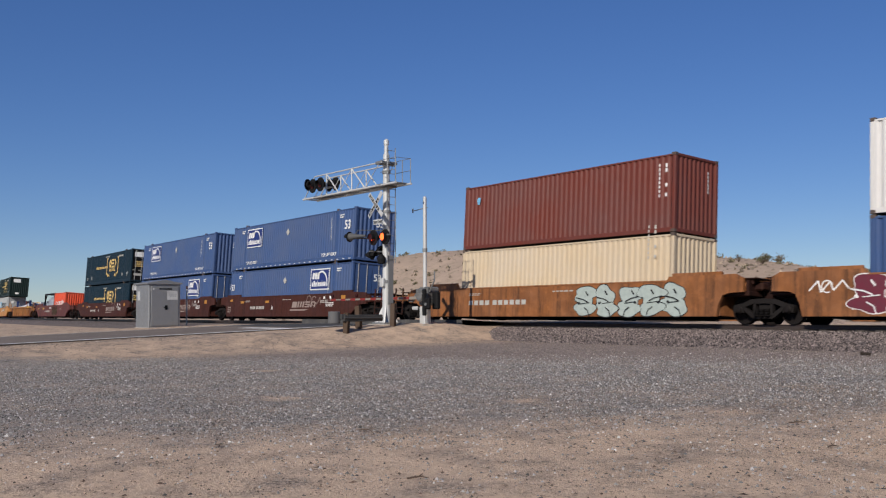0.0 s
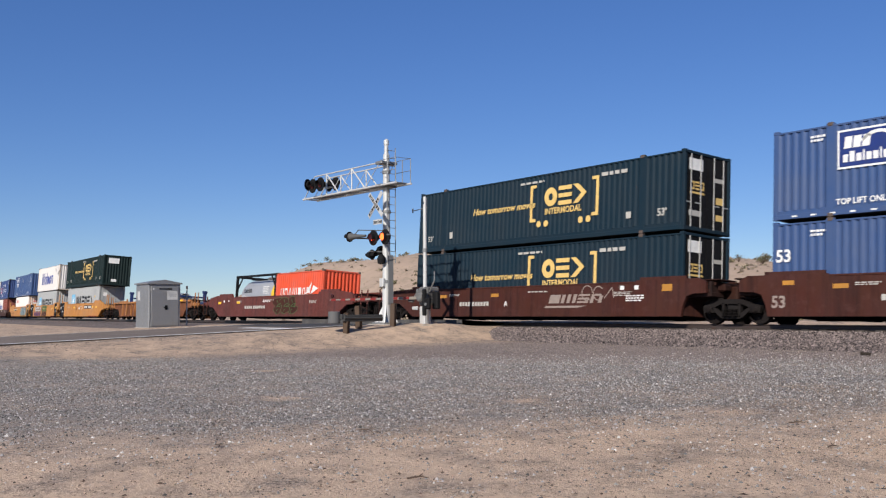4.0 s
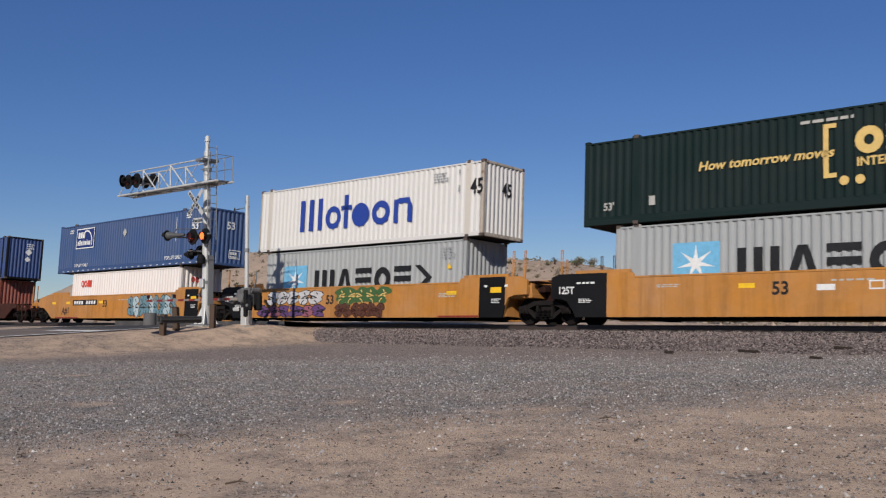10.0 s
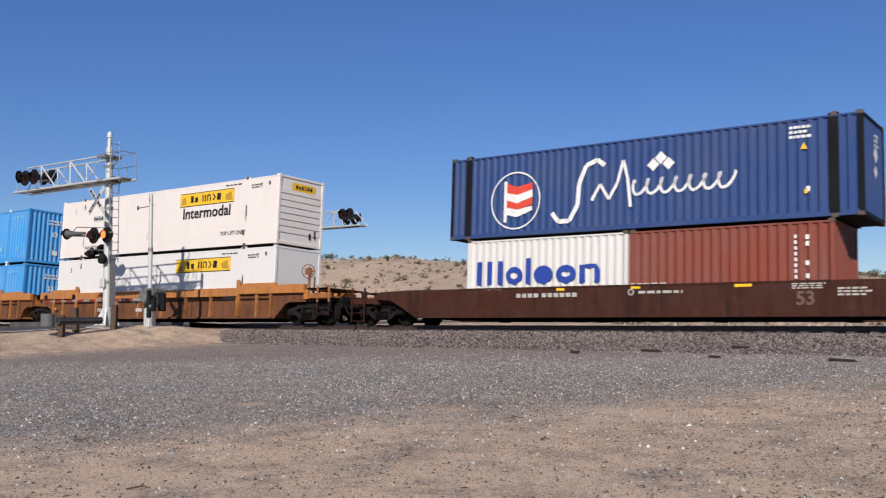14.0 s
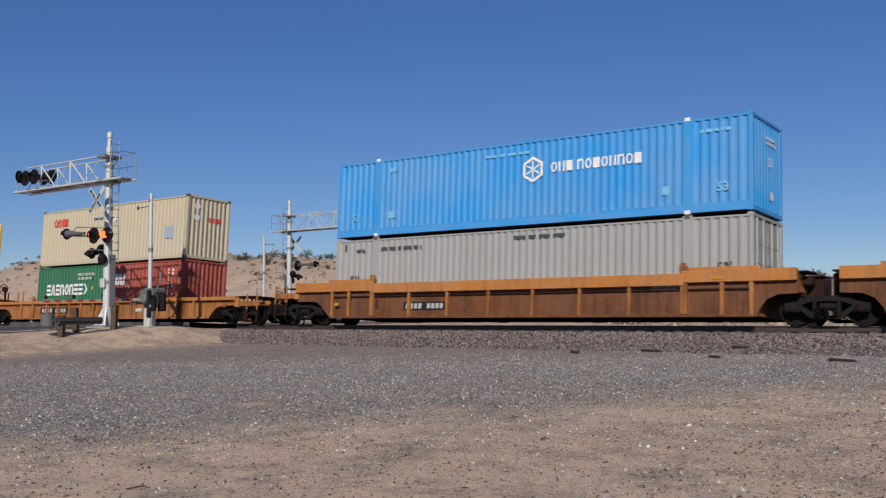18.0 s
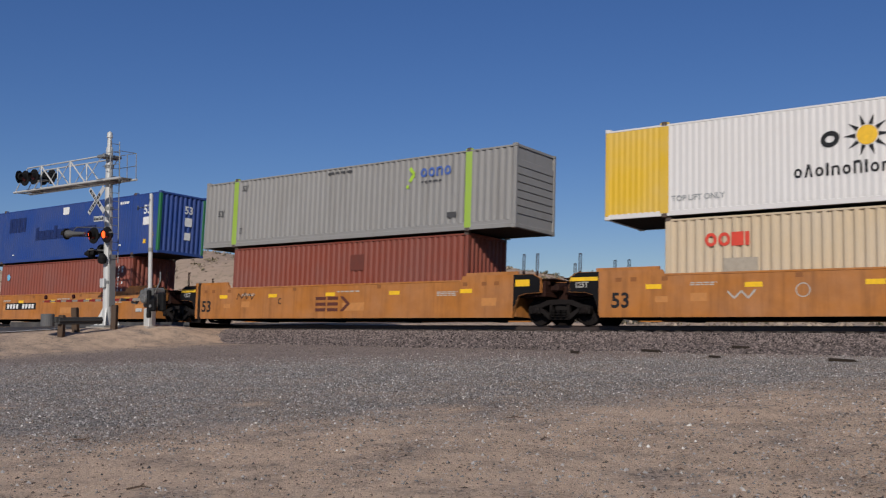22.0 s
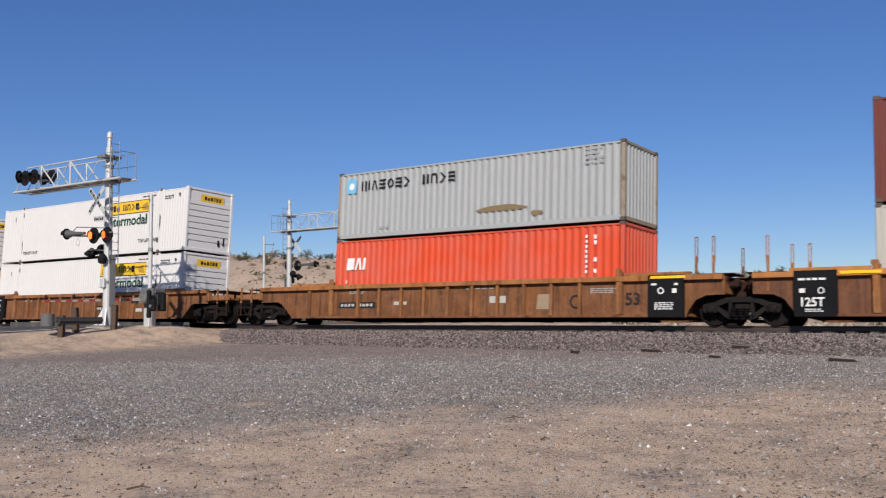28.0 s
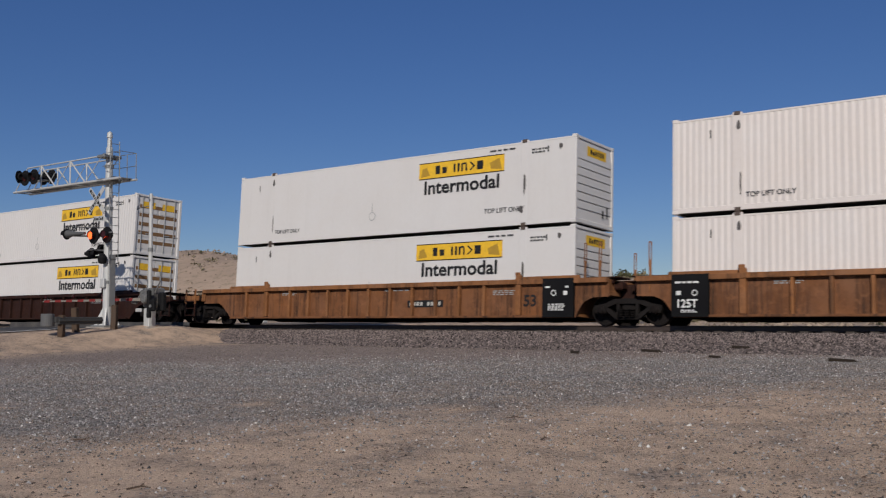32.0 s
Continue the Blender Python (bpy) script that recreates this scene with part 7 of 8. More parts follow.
def plain_marks(ob, w, x=5.35, z=1.3, tone=WHITE):
    decal("stencil", [q for i in range(8) for q in rect(x, z + i * 0.16, x + 0.07, z + 0.1 + i * 0.16)] + [q for i in (0, 2, 5, 6) for q in rect(x + 0.3, z + i * 0.18, x + 0.4, z + 0.13 + i * 0.18)], tone, ob, S(w))


WORN = plain("worn_marking", (0.27, 0.215, 0.185))
# 1: chalk white over blue
car = smooth_car("rust-orange well car with sprayed shapes on its flank", "rust", 232.2, "shared", "shared", bare=(-4, -1, 0.7, 0.9))
decal("sprayed_scrawl", stripe([(-7.9, 1.0), (-7.6, 1.3), (-7.5, 0.95), (-7.2, 1.28), (-7.1, 1.0), (-6.8, 1.3), (-6.6, 1.05)], 0.05) + hoop(-7.3, 1.12, 0.2, 0.04, 20, 300) + stripe([(-6.5, 0.42), (-6.3, 0.62), (-6.1, 0.40), (-5.9, 0.6), (-5.7, 0.42)], 0.05), WHITE, car, ("s", 1.45))
spray(car, -6.6, -3.0, 0.27, 1.5, 3, plain("plum_spray", (0.13, 0.02, 0.035)), WHITE, 42, WHITE, False, plain("ash_spray", (0.30, 0.29, 0.31)))
up, w, h = folded_40("chalk-white 40-foot container with rust stains", "chalk")
lo, w, h = folded_40("blue 40-foot container under a white one", "navyblue")
load(232.2, [(lo, 0)], up)
# 2: maroon over cream
car = smooth_car("rust-orange well car with large pale sprayed letters' shapes", "rust", 212.76, "shared", "coupled", bare=(-5.2, -1.3, 0.72, 0.92), white=FADED)
spray(car, 1.5, 7.0, 0.2, 1.4, 5, PALE, BLACK, 7)
decal("reflector", rect(-8.3, 1.1, -7.7, 1.35), REFLECT, car, ("s", 1.45))
up, w, h = folded_40("maroon 40-foot container with white code marks", "maroon")
plain_marks(up, w)
decal("emblem", disc(-5.08, 2.2, 0.13) + rect(-5.17, 2.0, -4.99, 2.12), SKYBLUE, up, S(w))
decal("end_stencil", [q for i in range(6) for q in rect(0.62, 1.6 + 0.14 * i, 0.68, 1.7 + 0.14 * i)], WHITE, up, ("f", h - 0.03), 0.006)
lo, w, h = folded_40("cream 40-foot container with folded steel walls", "cream")
plain_marks(lo, w, 4.9, 2.0, FADED)
load(212.76, [(lo, 0)], up)
# 3 to 5: brown three-unit car
for i, (c, fr, re) in enumerate(((189.0, "coupled", "shared"), (169.45, "shared", "shared"), (149.75, "shared", "coupled"))):
    car = smooth_car("dark brown well car with faded white emblem bars", "brown", c, fr, re, 1.48, 1.63, bare=(-4.4, -2.3, 0.68, 0.86), white=FADED, big=(-8.0, 0.5) if i < 2 else None, number_ink=WORN, reflect=(-2.2, -5.9))
    decal("emblem", blocks("bmsa", 1.45, 0.74, 0.34, 0.6, 0.16, 0.35) + [[(1.2, 0.56), (3.1, 0.56), (3.6, 0.64), (1.3, 0.64)]], WORN, car, ("s", 1.45), 0.004, "faded slanted emblem bars")
    decal("reflector", rect(7.3, 1.12, 7.75, 1.36) + rect(-7.6, 1.2, -7.2, 1.34), plain("dull_amber_tape", (0.42, 0.19, 0.03)), car, ("s", 1.45))
    decal("sprayed_scrawl", hoop(3.6, 1.12, 0.3, 0.04, 0, 300) + hoop(4.2, 1.1, 0.28, 0.04, 40, 340) + stripe([(4.5, 0.9), (4.9, 1.3), (5.0, 0.9)], 0.04), WORN, car, ("s", 1.45))
    decal("stencil", lines(3, 5.6, 0.95, 0.9, 0.05, 9) + words("A", 0.2, -1.3, 0.66) + rect(5.3, 1.2, 5.5, 1.35) + rect(6.0, 1.2, 6.2, 1.35), WHITE, car, ("s", 1.45))
    if i < 2:
        load(c, [(blue_53(True, True), 0)], blue_53())
    else:
        load(c, [(bracket_53("inkblue", True), 0)], bracket_53("inkblue", True))
# 6: red 20 and a tank
car = smooth_car("red-brown well car with green sprayed shapes", "redbrown", 126.1, "coupled", "coupled", bare=(-3.9, -0.8, 0.72, 0.9), white=FADED, reflect=(-5.2, -8.3))
spray(car, 0.5, 3.4, 0.35, 1.4, 3, C["brown"], MOSS, 12, MOSS)
decal("stencil", rect(-7.4, 1.15, -7.2, 1.3) + rect(-6.6, 1.2, -6.45, 1.3) + lines(2, -1.2, 1.2, 1.2, 0.05, 3), WHITE, car, ("s", 1.45))
lo, w, h = folded_40("orange-red 20-foot container with white bars", "scarlet", STD, L20)
decal("emblem", blocks("davmbra", -2.3, 1.1, 0.5, 0.4, 0.35, 0.0, 0.18) + [[(0.9, 1.2), (1.7, 1.9), (1.5, 1.3)], [(1.6, 1.2), (2.5, 1.5), (1.9, 1.7)]], WHITE, lo, S(w), 0.004, "white block shapes and a bird-like wedge")
load(126.1, [(lo, 3.06), (tank_20(), -3.06)])
# 7: flat rack
car = ribbed_car("worn ochre ribbed well car with a rusty flank", "ochre", 102.45, "coupled", "coupled", big=(3.6, 0.62), reflect=(), upright=1.95)
decal("emblem", blocks("dbbd", 0.9, 0.6, 0.36, 0.36, 0.2, 0.2) + lines(2, 5.6, 0.95, 0.6, 0.05), FADED, car, ("s", 1.332), 0.004)
decal("stencil", outline(6.3, 0.45, 7.0, 0.95, 0.05) + rect(6.4, 0.55, 6.65, 0.8), FADED, car, ("s", 1.332))
part("end_stripe", Build().soft_box(6.2, -1.502, 1.36, 8.4, -1.482, 1.46, 0.003), REFLECT, car, "yellow painted top edge")
load(102.45, [(flat_rack(), 0)])
# 8 to 10: amber three-unit car
car = smooth_car("amber-yellow well car with a black number plate", "amber", 78.95, "coupled", "shared", 1.52, 1.76, plate=(2.2, 5.3, 0.98, 1.30), big=(-1.5, 0.86), panel_rear=True, reflect=(6.9, 5.4, -2.5))
decal("stencil", rect(-0.2, 0.95, 0.3, 1.12) + outline(1.2, 0.95, 1.6, 1.2, 0.04), WHITE, car, ("s", 1.45))
decal("scrape", rect(4.2, 0.23, 7.6, 0.29), GATE_RED, car, ("s", 1.45))
load(78.95, [(star_40("light grey 45-foot container with black block emblem and star plate", length=L45), 0)], bracket_53("bottle", False))
car = smooth_car("amber-yellow well car with purple and green sprayed shapes", "amber", 59.5, "shared", "shared", 1.52, 1.76, big=(-1.55, 0.8), panel_front=True, panel_rear=True, reflect=(5.4, -6.9))
spray(car, -5.6, -1.9, 0.78, 1.42, 5, plain("chalk_spray", (0.52, 0.50, 0.50)), BLACK, 15, None, True)
spray(car, -6.3, -1.6, 0.25, 0.76, 6, PURPLE, BLACK, 16, None, True, plain("rose_spray", (0.30, 0.10, 0.14)))
spray(car, -0.9, 2.2, 0.8, 1.46, 5, MOSS, MOSS, 17, GOLD)
spray(car, -0.9, 2.0, 0.25, 0.8, 6, plain("brown_spray", (0.09, 0.035, 0.02)), C["brown"], 18)
decal("scrape", rect(5.0, 0.23, 7.0, 0.29), GATE_RED, car, ("s", 1.45))
up, w, h = container("chalk-white 45-foot container with large blue block shapes and rusty posts", L45, HC, C["chalk"], "deep", "folded", frame_mat=paint("rusty_white_post", (0.52, 0.44, 0.35), 0.8, 0.5, 0.7, grime=0.45), post_mat=paint("stained_white_post", (0.62, 0.56, 0.48), 0.5, 0.5, 0.7))
decal("emblem", blocks("m", -3.85, 0.78, 1.40, 1.12, 0, 0, 0.24) + blocks("p", -2.12, 0.78, 1.35, 1.0, 0.2, 0, 0.24) + blocks("i", -0.92, 0.78, 1.42, 0.8) + rect(-1.12, 1.55, -0.45, 1.75) + disc(0.12, 1.28, 0.54, 22, 0.5) + blocks("p", 0.82, 0.78, 1.35, 1.08, 0.14, 0, 0.25) + blocks("q", 2.12, 0.78, 1.35, 1.05, 0.2, 0, 0.25), NAVY, up, S(w), 0.004, "large blue block shapes")
decal("number", words("45", 0.55, 6.22, 1.62, 0, 0.8), BLACK, up, S(w))
decal("end_number", words("45", 0.5, -0.1, 1.65, 0, 0.8), BLACK, up, ("f", h - 0.03), 0.006)
decal("stencil", lines(4, 4.3, 2.5, 0.8, 0.06) + rect(5.6, 2.45, 5.7, 2.6) + rect(5.6, 1.75, 5.7, 2.0), GREYMARK, up, S(w))
load(59.5, [(star_40(end="folded"), 0)], up)
car = smooth_car("amber-yellow well car with teal sprayed shapes and a black plate", "amber", 40.0, "shared", "coupled", 1.52, 1.76, plate=(-5.34, -2.32, 0.97, 1.28), big=(-1.65, 0.86), panel_front=True, reflect=(-8.1, -6.2, -2.1))
spray(car, 1.35, 6.2, 0.27, 1.44, 9, TEAL, BLACK, 9, BLACK, True, plain("light_teal_spray", (0.38, 0.47, 0.49)))
decal("hand_letters", words("A#1", 0.42, -6.75, 0.46, 0, 0.95), plain("brown_black_paint", (0.05, 0.025, 0.02)), car, ("s", 1.45))
decal("scrape", rect(-7.6, 0.23, -4.6, 0.29), GATE_RED, car, ("s", 1.45))
lo, w, h = folded_40("cream-white 40-foot container with red ring shapes", "ivory", STD)
red_emblem(lo, w, -4.95, 1.72)
decal("end_emblem", blocks("rrbi", -0.6, 1.8, 0.28, 0.22, 0.14), RED, lo, ("f", h - 0.03), 0.006)
load(40.0, [(lo, 0)], blue_53())
# 11: dark brown single car
car = smooth_car("dark brown well car with white bars", "cocoa", 16.6, "coupled", "coupled", 1.20, 1.30, bare=(-3.9, -1.6, 0.87, 1.0), white=FADED, big=(5.1, 0.55), number_ink=plain("dull_brown_marking", (0.13, 0.075, 0.06)))
decal("stencil", hoop(0.2, 0.98, 0.10, 0.035) + lines(1, 0.45, 0.93, 1.4, 0.08, 2) + lines(3, 6.2, 0.95, 0.9, 0.05, 3), FADED, car, ("s", 1.45))
decal("reflector", rect(3.4, 1.07, 3.9, 1.16) + rect(0.2, 1.08, 0.5, 1.16) + rect(-2.4, 1.07, -2.1, 1.15), REFLECT, car, ("s", 1.45))
up, w, h = container("marine-blue 45-foot container with white script and a flag roundel", L45, HC, C["marine"], "deep", "folded", post_mat=C["black"], frame_mat=C["black"])
rnd = decal("roundel", hoop(-4.17, 1.22, 0.98, 0.05, 0, 360, 36), WHITE, up, S(w), 0.004, "thin white ring")
decal("flag", [[(-4.62, 0.5), (-4.5, 0.5), (-4.5, 1.9), (-4.62, 1.9)], [(-4.5, 1.25), (-4.1, 1.12), (-3.5, 1.3), (-3.5, 1.55), (-4.1, 1.4), (-4.5, 1.5)], [(-4.5, 0.75), (-4.1, 0.65), (-3.5, 0.85), (-3.5, 1.0), (-4.1, 0.9), (-4.5, 1.0)]], WHITE, rnd, S(w), 0.006)
decal("flag_red", [[(-4.5, 1.5), (-4.1, 1.4), (-3.5, 1.55), (-3.5, 1.78), (-4.1, 1.68), (-4.5, 1.82)], [(-4.5, 1.0), (-4.1, 0.9), (-3.5, 1.05), (-3.5, 1.28), (-4.1, 1.12), (-4.5, 1.25)]], RED, rnd, S(w), 0.007)
sw = []
for (pts, wd) in (([(-2.75, 0.7), (-2.5, 0.4), (-2.1, 0.4), (-1.8, 0.9), (-1.75, 1.6), (-1.5, 2.15), (-1.1, 2.3), (-0.85, 2.1)], 0.15),
                  ([(-1.3, 1.0), (-1.0, 1.5), (-0.7, 1.0), (-0.4, 1.5), (-0.2, 2.2), (-0.05, 1.6), (0.05, 0.7)], 0.10),
                  ([(0.05 + 0.052 * i + 0.13 * math.cos(0.72 * i), 1.3 + 0.24 * math.sin(0.72 * i + 0.6)) for i in range(64)], 0.09)):
    sw += stripe(pts, wd)
decal("script", sw, WHITE, up, S(w), 0.004, "white flowing script strokes")
decal("hazard_diamond", [[(x, z), (x + 0.2, z - 0.2), (x + 0.4, z), (x + 0.2, z + 0.2)] for x, z in ((0.6, 1.95), (0.85, 2.15), (1.1, 1.95))], WHITE, up, S(w), 0.006)
decal("stencil", lines(3, 4.9, 2.55, 0.6, 0.08) + rect(5.35, 0.75, 5.45, 0.9), WHITE, up, S(w))
decal("warning", [[(5.2, 1.95), (5.4, 1.95), (5.3, 2.15)]] + rect(5.3, 0.7, 5.4, 0.82), YELLOW, up, S(w), 0.006)
decal("end_emblem", [[(0.0, 1.9), (0.25, 1.65), (0.5, 1.9), (0.25, 2.15)], [(0.0, 1.4), (0.2, 1.2), (0.4, 1.4), (0.2, 1.6)]] + lines(3, 0.1, 2.4, 0.5, 0.08), WHITE, up, ("f", h - 0.03), 0.006)
a, w, h = folded_40("white 20-foot container with blue block shapes", "chalk", STD, L20)
decal("emblem", blocks("m", -2.6, 1.0, 0.80, 0.78, 0, 0, 0.24) + blocks("p", -1.42, 1.0, 0.8, 0.66) + blocks("i", -0.64, 1.0, 0.86, 0.55) + disc(0.03, 1.3, 0.36, 20, 0.3) + blocks("p", 0.5, 1.0, 0.8, 0.74, 0.14) + blocks("q", 1.36, 1.0, 0.8, 0.74), NAVY, a, S(w), 0.004, "blue block shapes")
b2, w, h = folded_40("brick-red 20-foot container with folded steel walls", "brick", STD, L20)
plain_marks(b2, w, 1.95, 0.95)
load(16.6, [(a, -3.06), (b2, 3.06)], up)
# 12 to 14: tan ribbed three-unit car
for i, (c, fr, re) in enumerate(((-7.07, "coupled", "shared"), (-26.65, "shared", "shared"), (-46.35, "shared", "coupled"))):
    car = ribbed_car("tan-orange ribbed well car with dusty panels", "tan", c, fr, re, big=(-0.3 if i == 0 else -6.3, 0.55), number_ink=C["brown"], plate=(-4.6, -2.7, 0.5, 0.8) if i != 1 else (-8.0, -7.1, 0.6, 1.05), trim=C["orange"], style="deep", top=1.48, high=1.66)
    if i == 0:
        brake_wheel(car, 9.6, -0.9, 2.12, C["rust"])
    decal("reflector", rect(6.9, 1.3, 7.3, 1.4) + rect(-7.85, 0.68, -7.65, 0.80), plain("dull_amber_tape", (0.42, 0.19, 0.03)), car, ("s", 1.495))
    if i == 0:
        load(c, [(white_53("flat", "flat", caption=False), 0)], white_53("flat", tone="ivory"))
    elif i == 1:
        load(c, [(azure_53(), 0)], azure_53())
    else:
        lo, w, h = container("stone-grey 53-foot container with dark code marks", L53, HC, C["stone"], "wide", "doors")
        decal("stencil", lines(1, -5.8, 2.38, 1.9, 0.13, 2) + lines(1, -7.0, 2.35, 0.5, 0.13) + words("53'", 0.27, -7.3, 1.2) + words("53'", 0.27, 7.0, 1.2) + rect(-7.6, 2.4, -7.52, 2.7) + lines(1, 0, 2.5, 2.4, 0.12, 5), DARKMARK, lo, S(w))
        load(c, [(lo, 0)], azure_53())
# 15: single ribbed car
car = ribbed_car("tan-orange ribbed single well car", "tan", -69.9, "coupled", "coupled", top=1.13, high=1.24, web=C["tan"], plate=(-5.4, -2.9, 0.5, 0.82), big=(-0.9, 0.62), trim=C["orange"])
decal("stencil", outline(4.4, 0.6, 5.0, 0.95, 0.05), BLACK, car, ("s", 1.332))
brake_wheel(car, -10.2, -0.9, 1.9, C["darkbrown"])
up, w, h = folded_40("beige 40-foot container with red ring shapes and hazard diamonds", "beige")
red_emblem(up, w, -4.95, 2.0)
decal("hazard_diamond", [[(x, z), (x + 0.17, z - 0.17), (x + 0.34, z), (x + 0.17, z + 0.17)] for x, z in ((-0.3, 2.1), (0.35, 2.12))], WHITE, up, S(w))
decal("hazard_red", [[(0.0, 2.25), (0.4, 2.25), (0.2, 2.05)]], GATE_RED, up, S(w), 0.006)
decal("faded_patch", rect(4.5, 0.95, 5.2, 1.5), plain("pale_blue_patch", (0.33, 0.38, 0.42)), up, S(w))
decal("end_emblem", blocks("rrbi", 0.0, 1.75, 0.22, 0.18, 0.14), RED, up, ("f", h - 0.03), 0.006)
decal("end_diamond", [[(-0.85, z), (-0.65, z - 0.2), (-0.45, z), (-0.65, z + 0.2)] for z in (1.9, 2.4)], WHITE, up, ("f", h - 0.03), 0.006)
a, w, h = folded_40("green 20-foot container with white block shapes", "green", STD, L20)
decal("emblem", blocks("svsacassk", -2.1, 1.1, 0.55, 0.37, 0.14, 0, 0.3), WHITE, a, S(w), 0.004, "row of white block shapes")
decal("stencil", lines(2, 0.7, 2.05, 1.5, 0.12), FADED, a, S(w))
decal("warning", rect(2.0, 1.35, 2.1, 1.5), YELLOW, a, S(w))
b2, w, h = folded_40("oxide-red 20-foot container with white shapes", "red", STD, L20)
decal("emblem", blocks("bvi", -2.45, 1.5, 0.55, 0.42, 0.05, 0.1, 0.36), WHITE, b2, S(w), 0.004)
plain_marks(b2, w, 1.95, 0.95)
load(-69.9, [(a, -3.06), (b2, 3.06)], up)
# 16 to 18: orange three-unit car
REFLECTORS = (-6.6, -3.6, -0.4, 2.8, 6.0)
car = smooth_car("orange-yellow well car with a black number plate", "orange", -93.4, "coupled", "shared", 1.50, 1.74, plate=(1.76, 4.94, 0.74, 1.08), big=(-7.75, 0.52), reflect=REFLECTORS)
brake_wheel(car, 10.9, -0.8, 1.95, C["black"])
decal("sprayed_scrawl", stripe([(-4.1, 0.95), (-3.9, 0.75), (-3.7, 0.95), (-3.5, 0.75), (-3.3, 0.98)], 0.05) + hoop(-2.0, 0.95, 0.2, 0.03), FADED, car, ("s", 1.45))
up, w, h = container("white 53-foot container with yellow ends and a sunburst emblem", L53, HC, C["snow"], "shallow", "folded")
for ob in up.children:
    if ob.name.startswith("side_panel") and abs(sum(v.co.x for v in ob.data.vertices) / len(ob.data.vertices)) > 5:
        ob.material_slots[0].material = C["sun"]
    if ob.name.startswith(("intermediate_post", "corner_post")):
        ob.material_slots[0].material = C["sun"]
burst = blocks("p", -1.55, 1.6, 0.62, 0.5, 0.1, 0.1, 0.26) + blocks("cqq", 0.4, 1.6, 0.45, 0.32, 0.2, 0.12, 0.28)
for i in range(10):
    q = 2 * math.pi * i / 10
    burst.append([(-0.32 + 0.3 * math.cos(q - 0.2), 1.85 + 0.3 * math.sin(q - 0.2)), (-0.32 + 0.6 * math.cos(q), 1.85 + 0.6 * math.sin(q)), (-0.32 + 0.3 * math.cos(q + 0.2), 1.85 + 0.3 * math.sin(q + 0.2))])
decal("emblem", burst, BLACK, up, S(w), 0.004, "black sunburst and block shapes")
decal("emblem_disc", disc(-0.32, 1.85, 0.27), YELLOW, up, S(w), 0.006)
decal("address_bars", blocks("pvpiqpaipqp cpm", -2.25, 0.82, 0.36, 0.22, 0.3), BLACK, up, S(w))
decal("notice", words("TOP LIFT ONLY", 0.16, 4.5, 0.45) + words("TOP LIFT ONLY", 0.16, -5.85, 0.45) + lines(1, 4.1, 2.5, 1.3, 0.1) + rect(6.7, 2.3, 6.76, 2.5), GREYMARK, up, S(w))
decal("end_stencil", lines(2, 0.0, 2.3, 0.8, 0.09), GREYMARK, up, ("f", h - 0.03), 0.006)
lo, w, h = folded_40("cream 40-foot container with red ring shapes and stains", "cream")
red_emblem(lo, w, -4.85, 1.95)
decal("patch", rect(-4.3, 1.2, -3.3, 1.6), plain("dull_cream_patch", (0.37, 0.32, 0.25)), lo, S(w))
load(-93.4, [(lo, 0)], up)
car = smooth_car("orange-yellow well car with dark emblem bars", "orange", -112.85, "shared", "shared", 1.50, 1.74, big=(-7.75, 0.52), reflect=REFLECTORS)
decal("emblem", blocks("ssk", -0.92, 0.48, 0.56, 0.55, 0.16, 0.0, 0.3), plain("brown_emblem", (0.10, 0.03, 0.02)), car, ("s", 1.45), 0.004, "dark brown emblem bars")
decal("sprayed_scrawl", stripe([(-5.5, 1.0), (-5.4, 1.25), (-5.2, 1.05), (-5.0, 1.28), (-4.9, 1.02), (-4.7, 1.25), (-4.6, 1.0), (-4.4, 1.2)], 0.04) + hoop(-2.9, 0.9, 0.12, 0.04, 60, 330), BLACK, car, ("s", 1.45))
up, w, h = container("sage-grey 53-foot container with lime-green posts", L53, HC, C["sage"], "wide", "slats", post_mat=C["limegreen"])
decal("emblem", stripe([(3.45, 1.95), (3.65, 2.2)], 0.14) + stripe([(3.45, 2.45), (3.65, 2.2)], 0.14) + rect(3.3, 1.7, 3.42, 1.82), LIME, up, S(w), 0.004)
decal("emblem_blue", blocks("crar", 3.95, 2.05, 0.34, 0.3, 0.2), plain("emblem_blue", (0.06, 0.12, 0.36)), up, S(w), 0.004)
decal("stencil", lines(1, -0.7, 2.58, 1.6, 0.09) + words("53'", 0.24, -7.2, 1.35) + words("53'", 0.22, -5.7, 2.35) + lines(1, 4.0, 1.85, 1.1, 0.07, 3) + rect(5.2, 0.5, 5.6, 0.7) + outline(-5.75, 0.55, -5.6, 0.78, 0.03), DARKMARK, up, S(w))
decal("gap_line", [q for k in range(1, 7) for q in rect(-1.1, 0.5 + k * (HC - 1.0) / 7 - 0.05, 1.1, 0.5 + k * (HC - 1.0) / 7 - 0.012)], BLACK, up, ("f", h - 0.05), 0.002)
lo, w, h = folded_40("brick-red 40-foot container with folded steel walls", "brick")
decal("patch", rect(0.6, 1.7, 1.3, 2.3), plain("dull_red_patch", (0.135, 0.038, 0.026)), lo, S(w))
load(-112.85, [(lo, 0)], up)
car = smooth_car("orange-yellow well car with a black plate and scrawls", "orange", -132.3, "shared", "coupled", 1.50, 1.74, plate=(-4.93, -1.82, 0.72, 1.07), big=(-7.7, 0.52), reflect=REFLECTORS)
